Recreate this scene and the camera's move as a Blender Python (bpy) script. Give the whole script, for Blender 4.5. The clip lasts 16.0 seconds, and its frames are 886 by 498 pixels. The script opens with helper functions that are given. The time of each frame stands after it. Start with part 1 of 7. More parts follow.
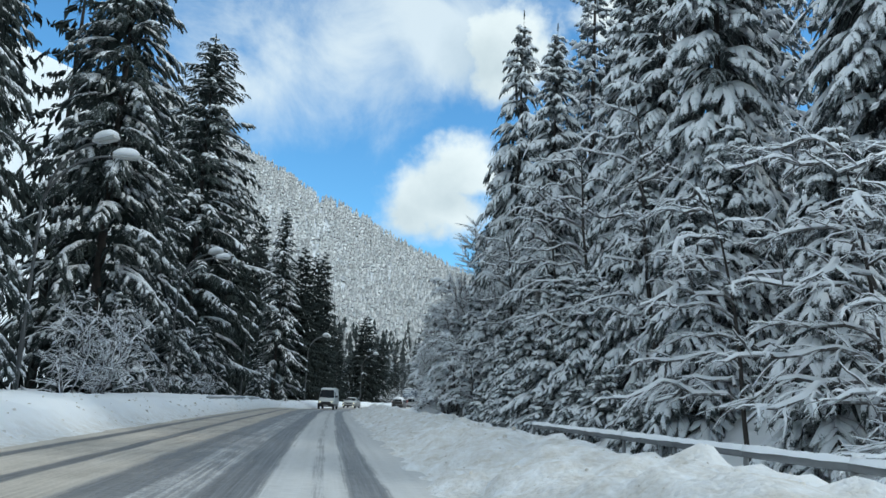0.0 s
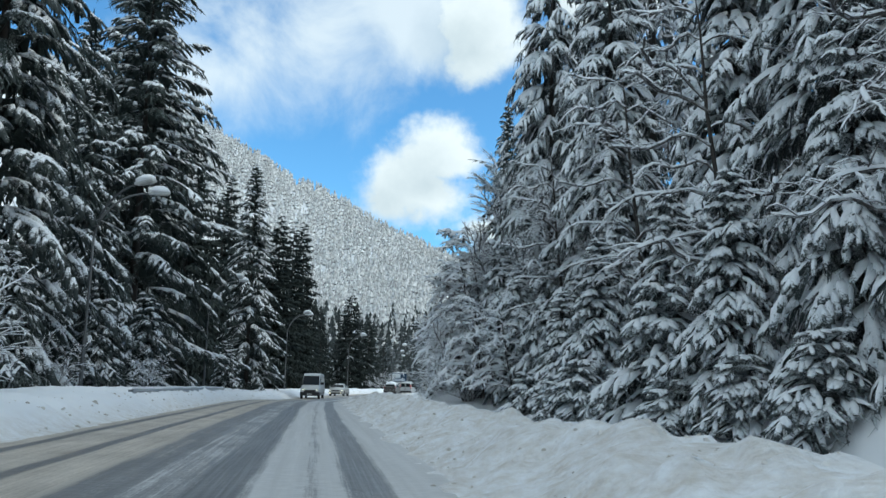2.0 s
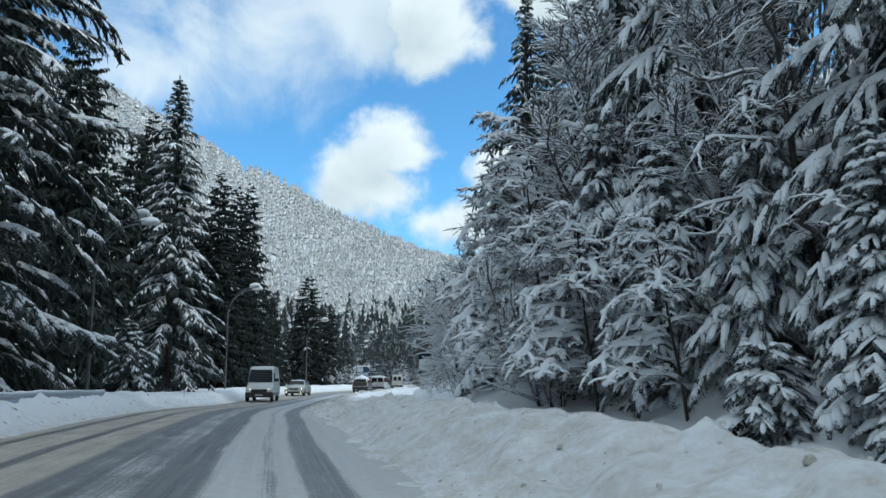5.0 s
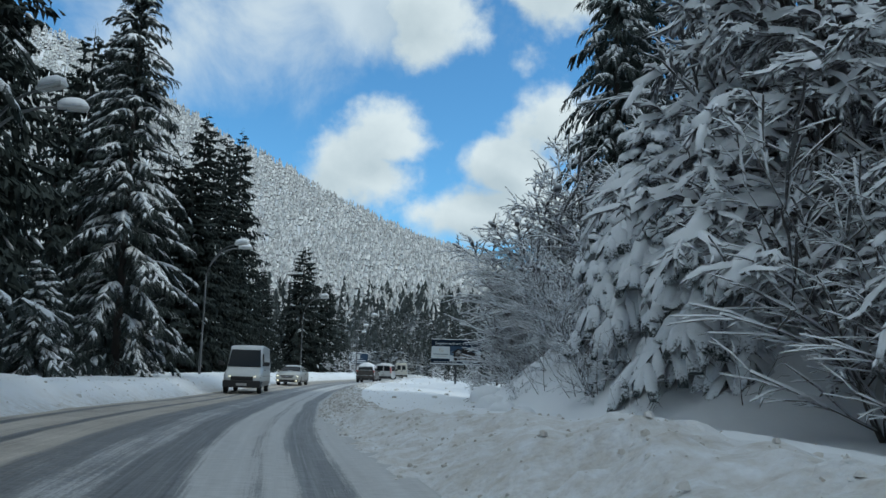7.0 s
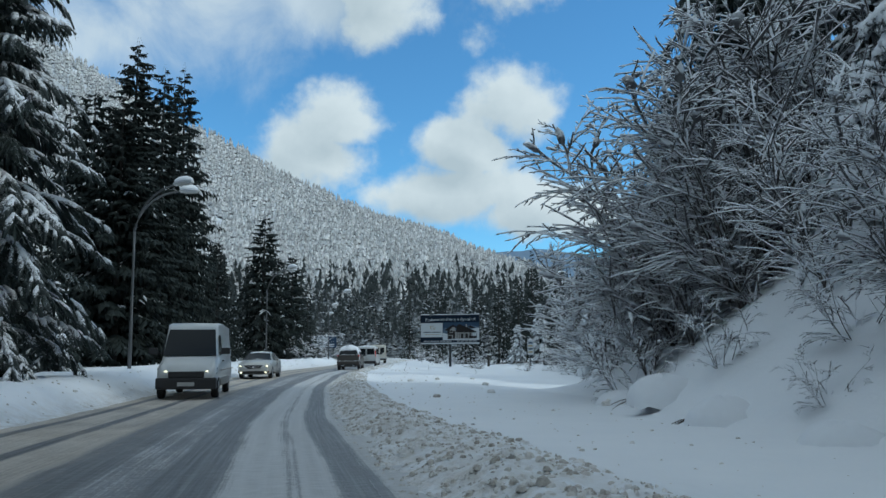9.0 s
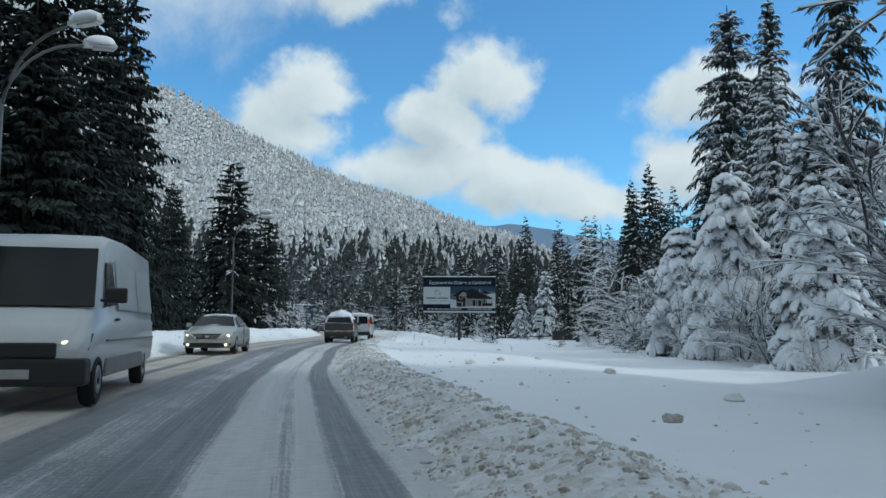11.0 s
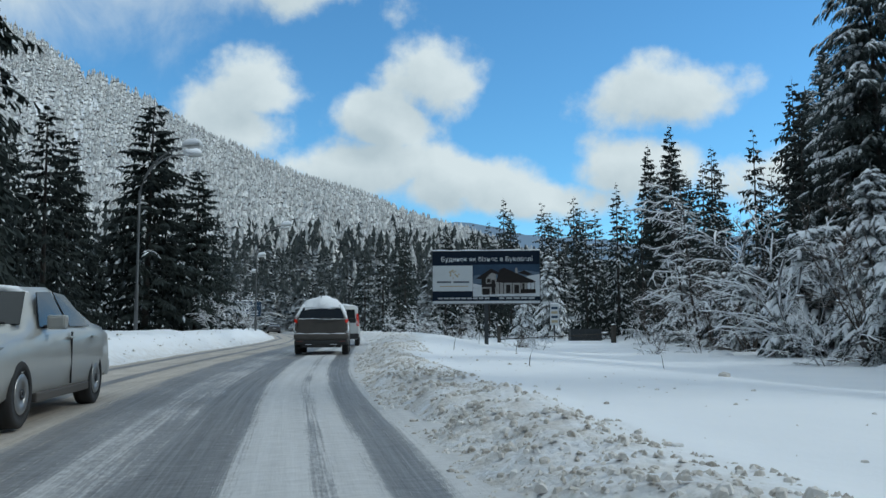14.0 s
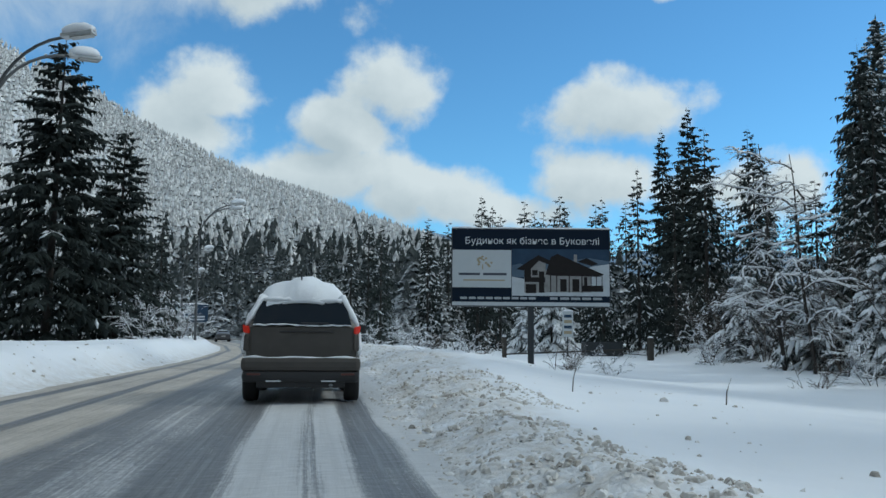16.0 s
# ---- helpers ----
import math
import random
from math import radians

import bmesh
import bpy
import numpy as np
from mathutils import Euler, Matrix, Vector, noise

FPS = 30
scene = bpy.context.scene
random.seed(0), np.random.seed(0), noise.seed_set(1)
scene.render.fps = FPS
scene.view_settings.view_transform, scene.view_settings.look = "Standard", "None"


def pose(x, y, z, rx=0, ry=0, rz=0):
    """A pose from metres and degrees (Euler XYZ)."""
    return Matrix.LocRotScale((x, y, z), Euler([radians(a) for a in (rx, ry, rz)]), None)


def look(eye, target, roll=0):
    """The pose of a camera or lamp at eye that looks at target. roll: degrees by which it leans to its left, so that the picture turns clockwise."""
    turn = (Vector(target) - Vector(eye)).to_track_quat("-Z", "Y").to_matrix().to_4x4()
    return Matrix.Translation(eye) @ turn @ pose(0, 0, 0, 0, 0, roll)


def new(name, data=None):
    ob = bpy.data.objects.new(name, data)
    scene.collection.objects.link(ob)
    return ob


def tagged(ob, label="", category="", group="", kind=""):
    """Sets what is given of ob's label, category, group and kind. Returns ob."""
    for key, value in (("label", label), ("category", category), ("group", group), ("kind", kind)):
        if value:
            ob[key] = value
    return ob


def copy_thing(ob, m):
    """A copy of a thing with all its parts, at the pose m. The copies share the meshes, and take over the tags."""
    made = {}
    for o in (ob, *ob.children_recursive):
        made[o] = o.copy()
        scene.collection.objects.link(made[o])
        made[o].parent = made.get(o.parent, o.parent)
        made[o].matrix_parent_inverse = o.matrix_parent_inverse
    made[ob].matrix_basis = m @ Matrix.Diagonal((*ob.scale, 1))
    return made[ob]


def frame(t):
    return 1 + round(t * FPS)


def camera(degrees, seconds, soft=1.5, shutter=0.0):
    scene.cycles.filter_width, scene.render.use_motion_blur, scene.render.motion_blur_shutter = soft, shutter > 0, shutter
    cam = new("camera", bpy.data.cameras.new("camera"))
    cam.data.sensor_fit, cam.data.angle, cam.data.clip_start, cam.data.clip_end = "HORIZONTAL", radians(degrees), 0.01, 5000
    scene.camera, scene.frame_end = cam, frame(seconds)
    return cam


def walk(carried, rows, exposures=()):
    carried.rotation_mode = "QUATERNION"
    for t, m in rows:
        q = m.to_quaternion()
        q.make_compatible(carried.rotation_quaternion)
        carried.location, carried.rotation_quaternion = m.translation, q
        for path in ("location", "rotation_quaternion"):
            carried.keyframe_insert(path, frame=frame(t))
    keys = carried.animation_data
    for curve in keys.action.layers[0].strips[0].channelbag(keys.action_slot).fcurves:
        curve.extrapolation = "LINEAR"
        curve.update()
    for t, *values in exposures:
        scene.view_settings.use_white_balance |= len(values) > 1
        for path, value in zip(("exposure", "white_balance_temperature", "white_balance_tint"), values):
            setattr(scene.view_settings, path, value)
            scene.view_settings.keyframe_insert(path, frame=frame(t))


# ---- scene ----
cam = camera(55.3, 16.0)
PATH = [
    (0, (-0.003, 0.361, 1.428), (0.045, 2.327, 1.79), 3.1),
    (0.5, (-0.316, 4.126, 1.37), (-0.257, 6.095, 1.719), 2.9),
    (1, (-0.811, 8.078, 1.4), (-0.741, 10.052, 1.717), 2.6),
    (1.5, (-1.201, 11.853, 1.47), (-1.129, 13.828, 1.78), 2.2),
    (2, (-1.666, 15.833, 1.472), (-1.567, 17.804, 1.798), 1.3),
    (2.5, (-1.986, 19.721, 1.523), (-1.861, 21.685, 1.877), 1.0),
    (3, (-2.366, 23.784, 1.529), (-2.234, 25.743, 1.913), 0.6),
    (3.5, (-2.739, 27.515, 1.516), (-2.604, 29.472, 1.905), 0.1),
    (4, (-3.104, 31.304, 1.473), (-2.956, 33.263, 1.847), -0.1),
    (4.5, (-3.489, 35.232, 1.521), (-3.312, 37.196, 1.855), -0.7),
    (4.7, (-3.651, 36.861, 1.528), (-3.454, 38.826, 1.843), -0.6),
    (6.8, (-5.141, 54.107, 1.518), (-4.914, 56.07, 1.826), 2.0),
    (7, (-5.305, 55.752, 1.528), (-5.073, 57.717, 1.819), 1.8),
    (7.5, (-5.715, 59.868, 1.584), (-5.491, 61.839, 1.841), 1.3),
    (8, (-6.163, 63.831, 1.591), (-5.897, 65.793, 1.876), 0.2),
    (8.5, (-6.473, 67.755, 1.566), (-6.14, 69.704, 1.868), -0.5),
    (9, (-6.647, 71.72, 1.539), (-6.311, 73.676, 1.787), -0.4),
    (9.2, (-6.692, 73.348, 1.526), (-6.359, 75.307, 1.751), 0.2),
    (11.3, (-6.89, 90.381, 1.266), (-6.473, 92.328, 1.452), -0.0),
    (11.5, (-6.862, 91.978, 1.262), (-6.432, 93.923, 1.449), -0.3),
    (12, (-6.702, 95.918, 1.258), (-6.248, 97.856, 1.455), -0.6),
    (12.5, (-6.649, 99.683, 1.262), (-6.193, 101.615, 1.503), -0.8),
    (13, (-6.572, 103.474, 1.283), (-6.11, 105.403, 1.539), -0.6),
    (13.5, (-6.411, 107.338, 1.299), (-5.924, 109.266, 1.516), -0.1),
    (14, (-6.22, 111.174, 1.283), (-5.694, 113.095, 1.468), -0.2),
    (14.5, (-5.919, 115.05, 1.283), (-5.355, 116.961, 1.462), -0.4),
    (15, (-5.621, 118.874, 1.347), (-5.027, 120.776, 1.527), -0.7),
    (15.5, (-5.213, 122.694, 1.397), (-4.608, 124.591, 1.585), -0.3),
    (16, (-4.717, 126.469, 1.428), (-4.093, 128.358, 1.634), 0.5),
]
# stops, white balance and tint along the way
GRADE = [(0.0, 0.06, 6100, 0), (2.5, 0.17, 6100, 0), (4.5, 0.15, 6000, 0), (7.0, -0.19, 6000, 0), (8.0, -0.1, 6000, 0), (9.0, -0.3, 5850, -1), (11.5, -0.2, 6000, 0), (14.0, -0.27, 6000, 0), (16.0, -0.32, 6000, 0)]
walk(cam, [(t, look(eye, target, roll)) for t, eye, target, roll in PATH], GRADE)

# ---- world, sun ----
SUN_AZ, SUN_EL = 100.0, 35.0      # degrees clockwise from +y, and above the horizon
world = bpy.data.worlds.new("winter_sky")
scene.world = world
world.use_nodes = True
wn, wl = world.node_tree.nodes, world.node_tree.links
wn.clear()


def wnode(kind, **kw):
    n = wn.new(kind)
    for k, v in kw.items():
        setattr(n, k, v)
    return n


def wmath(op, a, b=None, c=None, clamp=False):
    n = wnode("ShaderNodeMath", operation=op, use_clamp=clamp)
    for i, v in enumerate((a, b, c)):
        if v is None:
            continue
        if isinstance(v, (int, float)):
            n.inputs[i].default_value = v
        else:
            wl.new(v, n.inputs[i])
    return n.outputs[0]


def cloud_density(vector):
    """How thick the clouds stand in a direction; above 0 there is cloud."""
    sep = wnode("ShaderNodeSeparateXYZ")
    wl.new(vector, sep.inputs[0])
    X, Y, Z = sep.outputs
    el = wmath("MULTIPLY", wmath("ARCSINE", Z), 57.29578)
    yaw = wmath("MULTIPLY", wmath("ARCTAN2", wmath("MULTIPLY", X, -1.0), Y), 57.29578)
    big = wnode("ShaderNodeTexNoise")
    big.inputs["Scale"].default_value, big.inputs["Detail"].default_value, big.inputs["Roughness"].default_value = 11.0, 9.0, 0.56
    wl.new(vector, big.inputs["Vector"])
    wide = wnode("ShaderNodeTexNoise")
    wide.inputs["Scale"].default_value, wide.inputs["Detail"].default_value = 2.6, 4.0
    wl.new(vector, wide.inputs["Vector"])
    ragged = wmath("MULTIPLY_ADD", big.outputs["Fac"], 2.5, -1.25)
    field = None
    for cy, ce, ry, re in CLOUDS:
        dx = wmath("DIVIDE", wmath("SUBTRACT", yaw, cy), ry)
        dz = wmath("DIVIDE", wmath("SUBTRACT", el, ce), re)
        b = wmath("SUBTRACT", 1.0, wmath("SQRT", wmath("ADD", wmath("MULTIPLY", dx, dx), wmath("MULTIPLY", dz, dz))))
        field = b if field is None else wmath("MAXIMUM", field, b)
    # beyond the named clouds the sky goes on mostly clouded
    rest = wmath("MULTIPLY_ADD", wide.outputs["Fac"], 5.0, -1.9)
    away = wmath("MULTIPLY_ADD", wmath("ABSOLUTE", wmath("ADD", yaw, 12.0)), 0.1, -3.6, clamp=True)
    high = wmath("MULTIPLY_ADD", el, 0.12, -3.2, clamp=True)
    out = wmath("MAXIMUM", away, high)
    rest = wmath("ADD", wmath("MULTIPLY", rest, out), wmath("MULTIPLY_ADD", out, 1.5, -1.5))
    return wmath("ADD", wmath("MAXIMUM", field, rest), ragged)


def veil(vector):
    """Thin high cloud with soft edges."""
    sep = wnode("ShaderNodeSeparateXYZ")
    wl.new(vector, sep.inputs[0])
    X, Y, Z = sep.outputs
    el = wmath("MULTIPLY", wmath("ARCSINE", Z), 57.29578)
    yaw = wmath("MULTIPLY", wmath("ARCTAN2", wmath("MULTIPLY", X, -1.0), Y), 57.29578)
    rag = wnode("ShaderNodeTexNoise")
    rag.inputs["Scale"].default_value, rag.inputs["Detail"].default_value, rag.inputs["Roughness"].default_value = 7.0, 7.0, 0.6
    rag.inputs["Distortion"].default_value = 0.5
    wl.new(vector, rag.inputs["Vector"])
    field = None
    for cy, ce, ry, re in VEILS:
        dx = wmath("DIVIDE", wmath("SUBTRACT", yaw, cy), ry)
        dz = wmath("DIVIDE", wmath("SUBTRACT", el, ce), re)
        b = wmath("SUBTRACT", 1.0, wmath("SQRT", wmath("ADD", wmath("MULTIPLY", dx, dx), wmath("MULTIPLY", dz, dz))))
        field = b if field is None else wmath("MAXIMUM", field, b)
    soft = wnode("ShaderNodeMapRange", interpolation_type="SMOOTHSTEP")
    soft.inputs["From Min"].default_value, soft.inputs["From Max"].default_value, soft.inputs["To Max"].default_value = -0.05, 0.95, 0.80
    wl.new(wmath("ADD", field, wmath("MULTIPLY_ADD", rag.outputs["Fac"], 2.2, -1.1)), soft.inputs["Value"])
    return soft.outputs[0]


def build_sky():
    sky = wnode("ShaderNodeTexSky", sky_type="NISHITA", sun_disc=False)
    sky.sun_elevation, sky.sun_rotation = radians(SUN_EL), radians(SUN_AZ)
    sky.air_density, sky.dust_density, sky.ozone_density, sky.altitude = 1.0, 0.25, 2.2, 900
    tc = wnode("ShaderNodeTexCoord")
    dens = cloud_density(tc.outputs["Generated"])
    mask = wnode("ShaderNodeMapRange", interpolation_type="SMOOTHSTEP")
    mask.inputs["From Min"].default_value, mask.inputs["From Max"].default_value = -0.10, 0.50
    wl.new(dens, mask.inputs["Value"])
    # what lies under thick cloud is greyer
    off = wnode("ShaderNodeVectorMath", operation="ADD")
    off.inputs[1].default_value = (0.022, 0.0, 0.03)
    wl.new(tc.outputs["Generated"], off.inputs[0])
    unit = wnode("ShaderNodeVectorMath", operation="NORMALIZE")
    wl.new(off.outputs[0], unit.inputs[0])
    shade = wnode("ShaderNodeMapRange")
    shade.inputs["From Min"].default_value, shade.inputs["From Max"].default_value = -0.1, 1.1
    wl.new(cloud_density(unit.outputs[0]), shade.inputs["Value"])
    tint = wnode("ShaderNodeMixRGB")
    tint.inputs[1].default_value, tint.inputs[2].default_value = (*CLOUD_LIT, 1), (*CLOUD_GREY, 1)
    wl.new(shade.outputs[0], tint.inputs[0])
    # a clouded sky is brightest overhead
    high = wnode("ShaderNodeSeparateXYZ")
    wl.new(tc.outputs["Generated"], high.inputs[0])
    lift = wnode("ShaderNodeMapRange", interpolation_type="SMOOTHSTEP")
    lift.inputs["From Min"].default_value, lift.inputs["From Max"].default_value = 0.46, 0.95
    lift.inputs["To Min"].default_value, lift.inputs["To Max"].default_value = 1.0, 1.25
    wl.new(high.outputs[2], lift.inputs["Value"])
    bright = wnode("ShaderNodeVectorMath", operation="SCALE")
    wl.new(tint.outputs[0], bright.inputs[0])
    wl.new(lift.outputs[0], bright.inputs["Scale"])
    cool = wnode("ShaderNodeVectorMath", operation="MULTIPLY")
    cool.inputs[1].default_value = (SKY_GAIN * 0.62, SKY_GAIN * 0.95, SKY_GAIN * 1.10)
    wl.new(sky.outputs[0], cool.inputs[0])
    mix = wnode("ShaderNodeMixRGB")
    wl.new(wmath("MAXIMUM", mask.outputs[0], veil(tc.outputs["Generated"])), mix.inputs[0])
    wl.new(cool.outputs[0], mix.inputs[1])
    wl.new(bright.outputs[0], mix.inputs[2])
    bg = wnode("ShaderNodeBackground")
    wl.new(mix.outputs[0], bg.inputs[0])
    wl.new(bg.outputs[0], wnode("ShaderNodeOutputWorld").inputs[0])


CLOUD_LIT, CLOUD_GREY = (0.87, 0.90, 0.925), (0.60, 0.66, 0.71)
SKY_GAIN = 0.175
# yaw to the left of +y, elevation, half width, half height (degrees)
CLOUDS = [(-1.4, 13.2, 5.6, 2.8), (-2.8, 15.4, 3.8, 3.0), (-14.8, 16.6, 4.0, 2.6), (-11.3, 13.8, 3.6, 2.2), (-9.6, 10.9, 7.4, 2.1), (-17, 9.7, 6, 1.9),
          (-31, 15.0, 5.8, 2.5), (-28, 10.3, 5.2, 2.5), (-38, 9.6, 6.0, 2.4), (-6.0, 24.0, 7.5, 3.9), (-13.5, 25.4, 7.0, 2.6),
          (-33, 22.5, 1.2, 1.0), (-21, 8.6, 8, 1.6)]
VEILS = [(7.5, 22.5, 13.0, 6.6), (-1.0, 24.5, 11.0, 5.0), (13, 20, 7, 5)]
build_sky()
sun = new("sun", bpy.data.lights.new("sun", "SUN"))
sun.data.energy, sun.data.angle, sun.data.color = 1.25, radians(8), (1.0, 0.96, 0.90)
_d = Vector((math.sin(radians(SUN_AZ)) * math.cos(radians(SUN_EL)), math.cos(radians(SUN_AZ)) * math.cos(radians(SUN_EL)), math.sin(radians(SUN_EL))))
sun.matrix_world = look(_d * 300, (0, 0, 0))


# ---- materials ----
def material(name):
    m = bpy.data.materials.new(name)
    m.use_nodes = True
    return m, m.node_tree.nodes, m.node_tree.links, m.node_tree.nodes["Principled BSDF"]


def noise_node(n, l, scale, detail=4.0, rough=0.55, vector=None, stretch=None):
    t = n.new("ShaderNodeTexNoise")
    t.inputs["Scale"].default_value, t.inputs["Detail"].default_value, t.inputs["Roughness"].default_value = scale, detail, rough
    if vector is None:
        vector = n.new("ShaderNodeTexCoord").outputs["Object"]
    if stretch:
        mp = n.new("ShaderNodeMapping")
        mp.inputs["Scale"].default_value = stretch
        l.new(vector, mp.inputs[0])
        vector = mp.outputs[0]
    l.new(vector, t.inputs["Vector"])
    return t.outputs["Fac"]


def ramp(n, l, value, stops):
    r = n.new("ShaderNodeValToRGB")
    while len(r.color_ramp.elements) < len(stops):
        r.color_ramp.elements.new(0.5)
    for e, (p, c) in zip(r.color_ramp.elements, stops):
        e.position = p
        e.color = (c, c, c, 1) if isinstance(c, (int, float)) else (*c, 1)
    l.new(value, r.inputs[0])
    return r.outputs[0]


def mixed(n, l, fac, a, b):
    m = n.new("ShaderNodeMixRGB")
    for i, v in enumerate((fac, a, b)):
        if isinstance(v, tuple):
            m.inputs[i].default_value = (*v, 1)
        elif isinstance(v, (int, float)):
            m.inputs[i].default_value = v
        else:
            l.new(v, m.inputs[i])
    return m.outputs[0]


def calc(n, l, op, a, b=0.0, c=0.0, clamp=False):
    m = n.new("ShaderNodeMath")
    m.operation, m.use_clamp = op, clamp
    for i, v in enumerate((a, b, c)):
        if isinstance(v, (int, float)):
            m.inputs[i].default_value = v
        else:
            l.new(v, m.inputs[i])
    return m.outputs[0]


def bump(n, l, bsdf, height, strength=0.4, distance=0.02):
    b = n.new("ShaderNodeBump")
    b.inputs["Strength"].default_value, b.inputs["Distance"].default_value = strength, distance
    l.new(height, b.inputs["Height"])
    l.new(b.outputs[0], bsdf.inputs["Normal"])


def plain(name, colour, rough=0.5, metal=0.0, vary=0.15, scale=8.0, relief=0.0, coat=0.0, gloss=0.5):
    """A painted, plastic, metal or wooden surface, with slight mottling."""
    m, n, l, b = material(name)
    f = noise_node(n, l, scale, 5.0, 0.6)
    dark, light = tuple(c * (1 - vary) for c in colour), tuple(min(1, c * (1 + vary)) for c in colour)
    l.new(mixed(n, l, f, dark, light), b.inputs["Base Color"])
    l.new(calc(n, l, "MULTIPLY_ADD", f, 0.25, rough - 0.12, True), b.inputs["Roughness"])
    b.inputs["Metallic"].default_value = metal
    b.inputs["Coat Weight"].default_value = coat
    b.inputs["Specular IOR Level"].default_value = gloss
    if relief:
        bump(n, l, b, noise_node(n, l, scale * 6), relief, 0.01)
    return m


def snowy(name, under, snow=(0.86, 0.88, 0.92), low=0.15, high=0.6, scale=3.0, rough=0.75, vary=0.35, random_tint=0.0):
    """A surface with snow lying on what faces up, broken by noise."""
    m, n, l, b = material(name)
    g = n.new("ShaderNodeNewGeometry")
    sep = n.new("ShaderNodeSeparateXYZ")
    l.new(g.outputs["Normal"], sep.inputs[0])
    f = noise_node(n, l, scale, 5.0, 0.65)
    up = calc(n, l, "ADD", sep.outputs[2], calc(n, l, "MULTIPLY_ADD", f, 1.4, -0.7))
    fac = n.new("ShaderNodeMapRange")
    fac.interpolation_type = "SMOOTHSTEP"
    fac.inputs["From Min"].default_value, fac.inputs["From Max"].default_value = low, high
    l.new(up, fac.inputs["Value"])
    f2 = noise_node(n, l, scale * 2.3, 3.0)
    base = mixed(n, l, f2, tuple(c * (1 - vary) for c in under), tuple(c * (1 + vary) for c in under))
    if random_tint:
        info = n.new("ShaderNodeObjectInfo")
        base = mixed(n, l, calc(n, l, "MULTIPLY", info.outputs["Random"], random_tint), base, tuple(c * 0.5 for c in under))
    l.new(mixed(n, l, fac.outputs[0], base, snow), b.inputs["Base Color"])
    b.inputs["Roughness"].default_value = rough
    b.inputs["Specular IOR Level"].default_value = 0.25
    return m


def snow_material(name, colour=(0.87, 0.89, 0.93), scale=2.0, relief=0.35, dirt=0.0):
    m, n, l, b = material(name)
    f = noise_node(n, l, scale, 6.0, 0.6)
    fine = noise_node(n, l, scale * 14, 3.0, 0.7)
    col = mixed(n, l, f, tuple(c * 0.93 for c in colour), colour)
    l.new(col, b.inputs["Base Color"])
    b.inputs["Roughness"].default_value = 0.8
    b.inputs["Specular IOR Level"].default_value = 0.2
    bump(n, l, b, calc(n, l, "MULTIPLY_ADD", fine, 0.4, f), relief, 0.06)
    return m


SNOW = snow_material("powder_snow")
SNOW_CAP = snow_material("settled_snow", scale=5.0, relief=0.25)


def ground_material():
    """Snow cover; near the roadway the ploughed bank is dirty. The first UV value is the distance from the lane's axis."""
    m, n, l, b = material("snow_ground")
    uv = n.new("ShaderNodeUVMap")
    uv.uv_map = "lane"
    sep = n.new("ShaderNodeSeparateXYZ")
    l.new(uv.outputs[0], sep.inputs[0])
    # from the wood's end to the field's end the ploughed strip is narrow
    begin, end = n.new("ShaderNodeMapRange"), n.new("ShaderNodeMapRange")
    for r, a, c in ((begin, 62, 78), (end, 152, 132)):
        r.inputs["From Min"].default_value, r.inputs["From Max"].default_value = a, c
        l.new(sep.outputs[1], r.inputs["Value"])
    narrow = calc(n, l, "MULTIPLY", begin.outputs[0], end.outputs[0])
    u = calc(n, l, "MULTIPLY_ADD", narrow, 1.85, sep.outputs[0])
    f = noise_node(n, l, 0.6, 7.0, 0.6)
    mid = noise_node(n, l, 3.5, 6.0, 0.65)
    fine = noise_node(n, l, 22.0, 4.0, 0.7)
    clean = mixed(n, l, f, (0.80, 0.825, 0.865), (0.90, 0.91, 0.935))
    soiled = mixed(n, l, noise_node(n, l, 9.0, 5.0, 0.7), (0.38, 0.335, 0.28), (0.80, 0.765, 0.72))
    right = n.new("ShaderNodeMapRange")
    right.inputs["From Min"].default_value, right.inputs["From Max"].default_value = 4.5, 3.7
    l.new(u, right.inputs["Value"])
    left = n.new("ShaderNodeMapRange")
    left.inputs["From Min"].default_value, left.inputs["From Max"].default_value = -6.0, -5.1
    l.new(sep.outputs[0], left.inputs["Value"])
    near = calc(n, l, "MULTIPLY", right.outputs[0], left.outputs[0], clamp=True)
    broken = calc(n, l, "MULTIPLY_ADD", mid, 3.0, -1.0, True)
    grain = noise_node(n, l, 11.0, 6.0, 0.72)
    crumb = n.new("ShaderNodeTexVoronoi")
    crumb.inputs["Scale"].default_value = 13.0
    l.new(n.new("ShaderNodeTexCoord").outputs["Object"], crumb.inputs["Vector"])
    rough_snow = calc(n, l, "MULTIPLY_ADD", crumb.outputs["Distance"], -0.9, grain)
    l.new(mixed(n, l, calc(n, l, "MULTIPLY", calc(n, l, "MULTIPLY", near, broken), 0.85), clean, soiled), b.inputs["Base Color"])
    b.inputs["Roughness"].default_value = 0.8
    b.inputs["Specular IOR Level"].default_value = 0.2
    even = calc(n, l, "MULTIPLY_ADD", fine, 0.10, calc(n, l, "MULTIPLY", mid, 0.45))
    height = n.new("ShaderNodeMix")
    height.data_type = "FLOAT"
    l.new(calc(n, l, "MULTIPLY", near, 1.0, clamp=True), height.inputs[0])
    l.new(even, height.inputs[2])
    l.new(calc(n, l, "MULTIPLY_ADD", rough_snow, 1.5, even), height.inputs[3])
    bump(n, l, b, height.outputs[0], 0.5, 0.06)
    return m


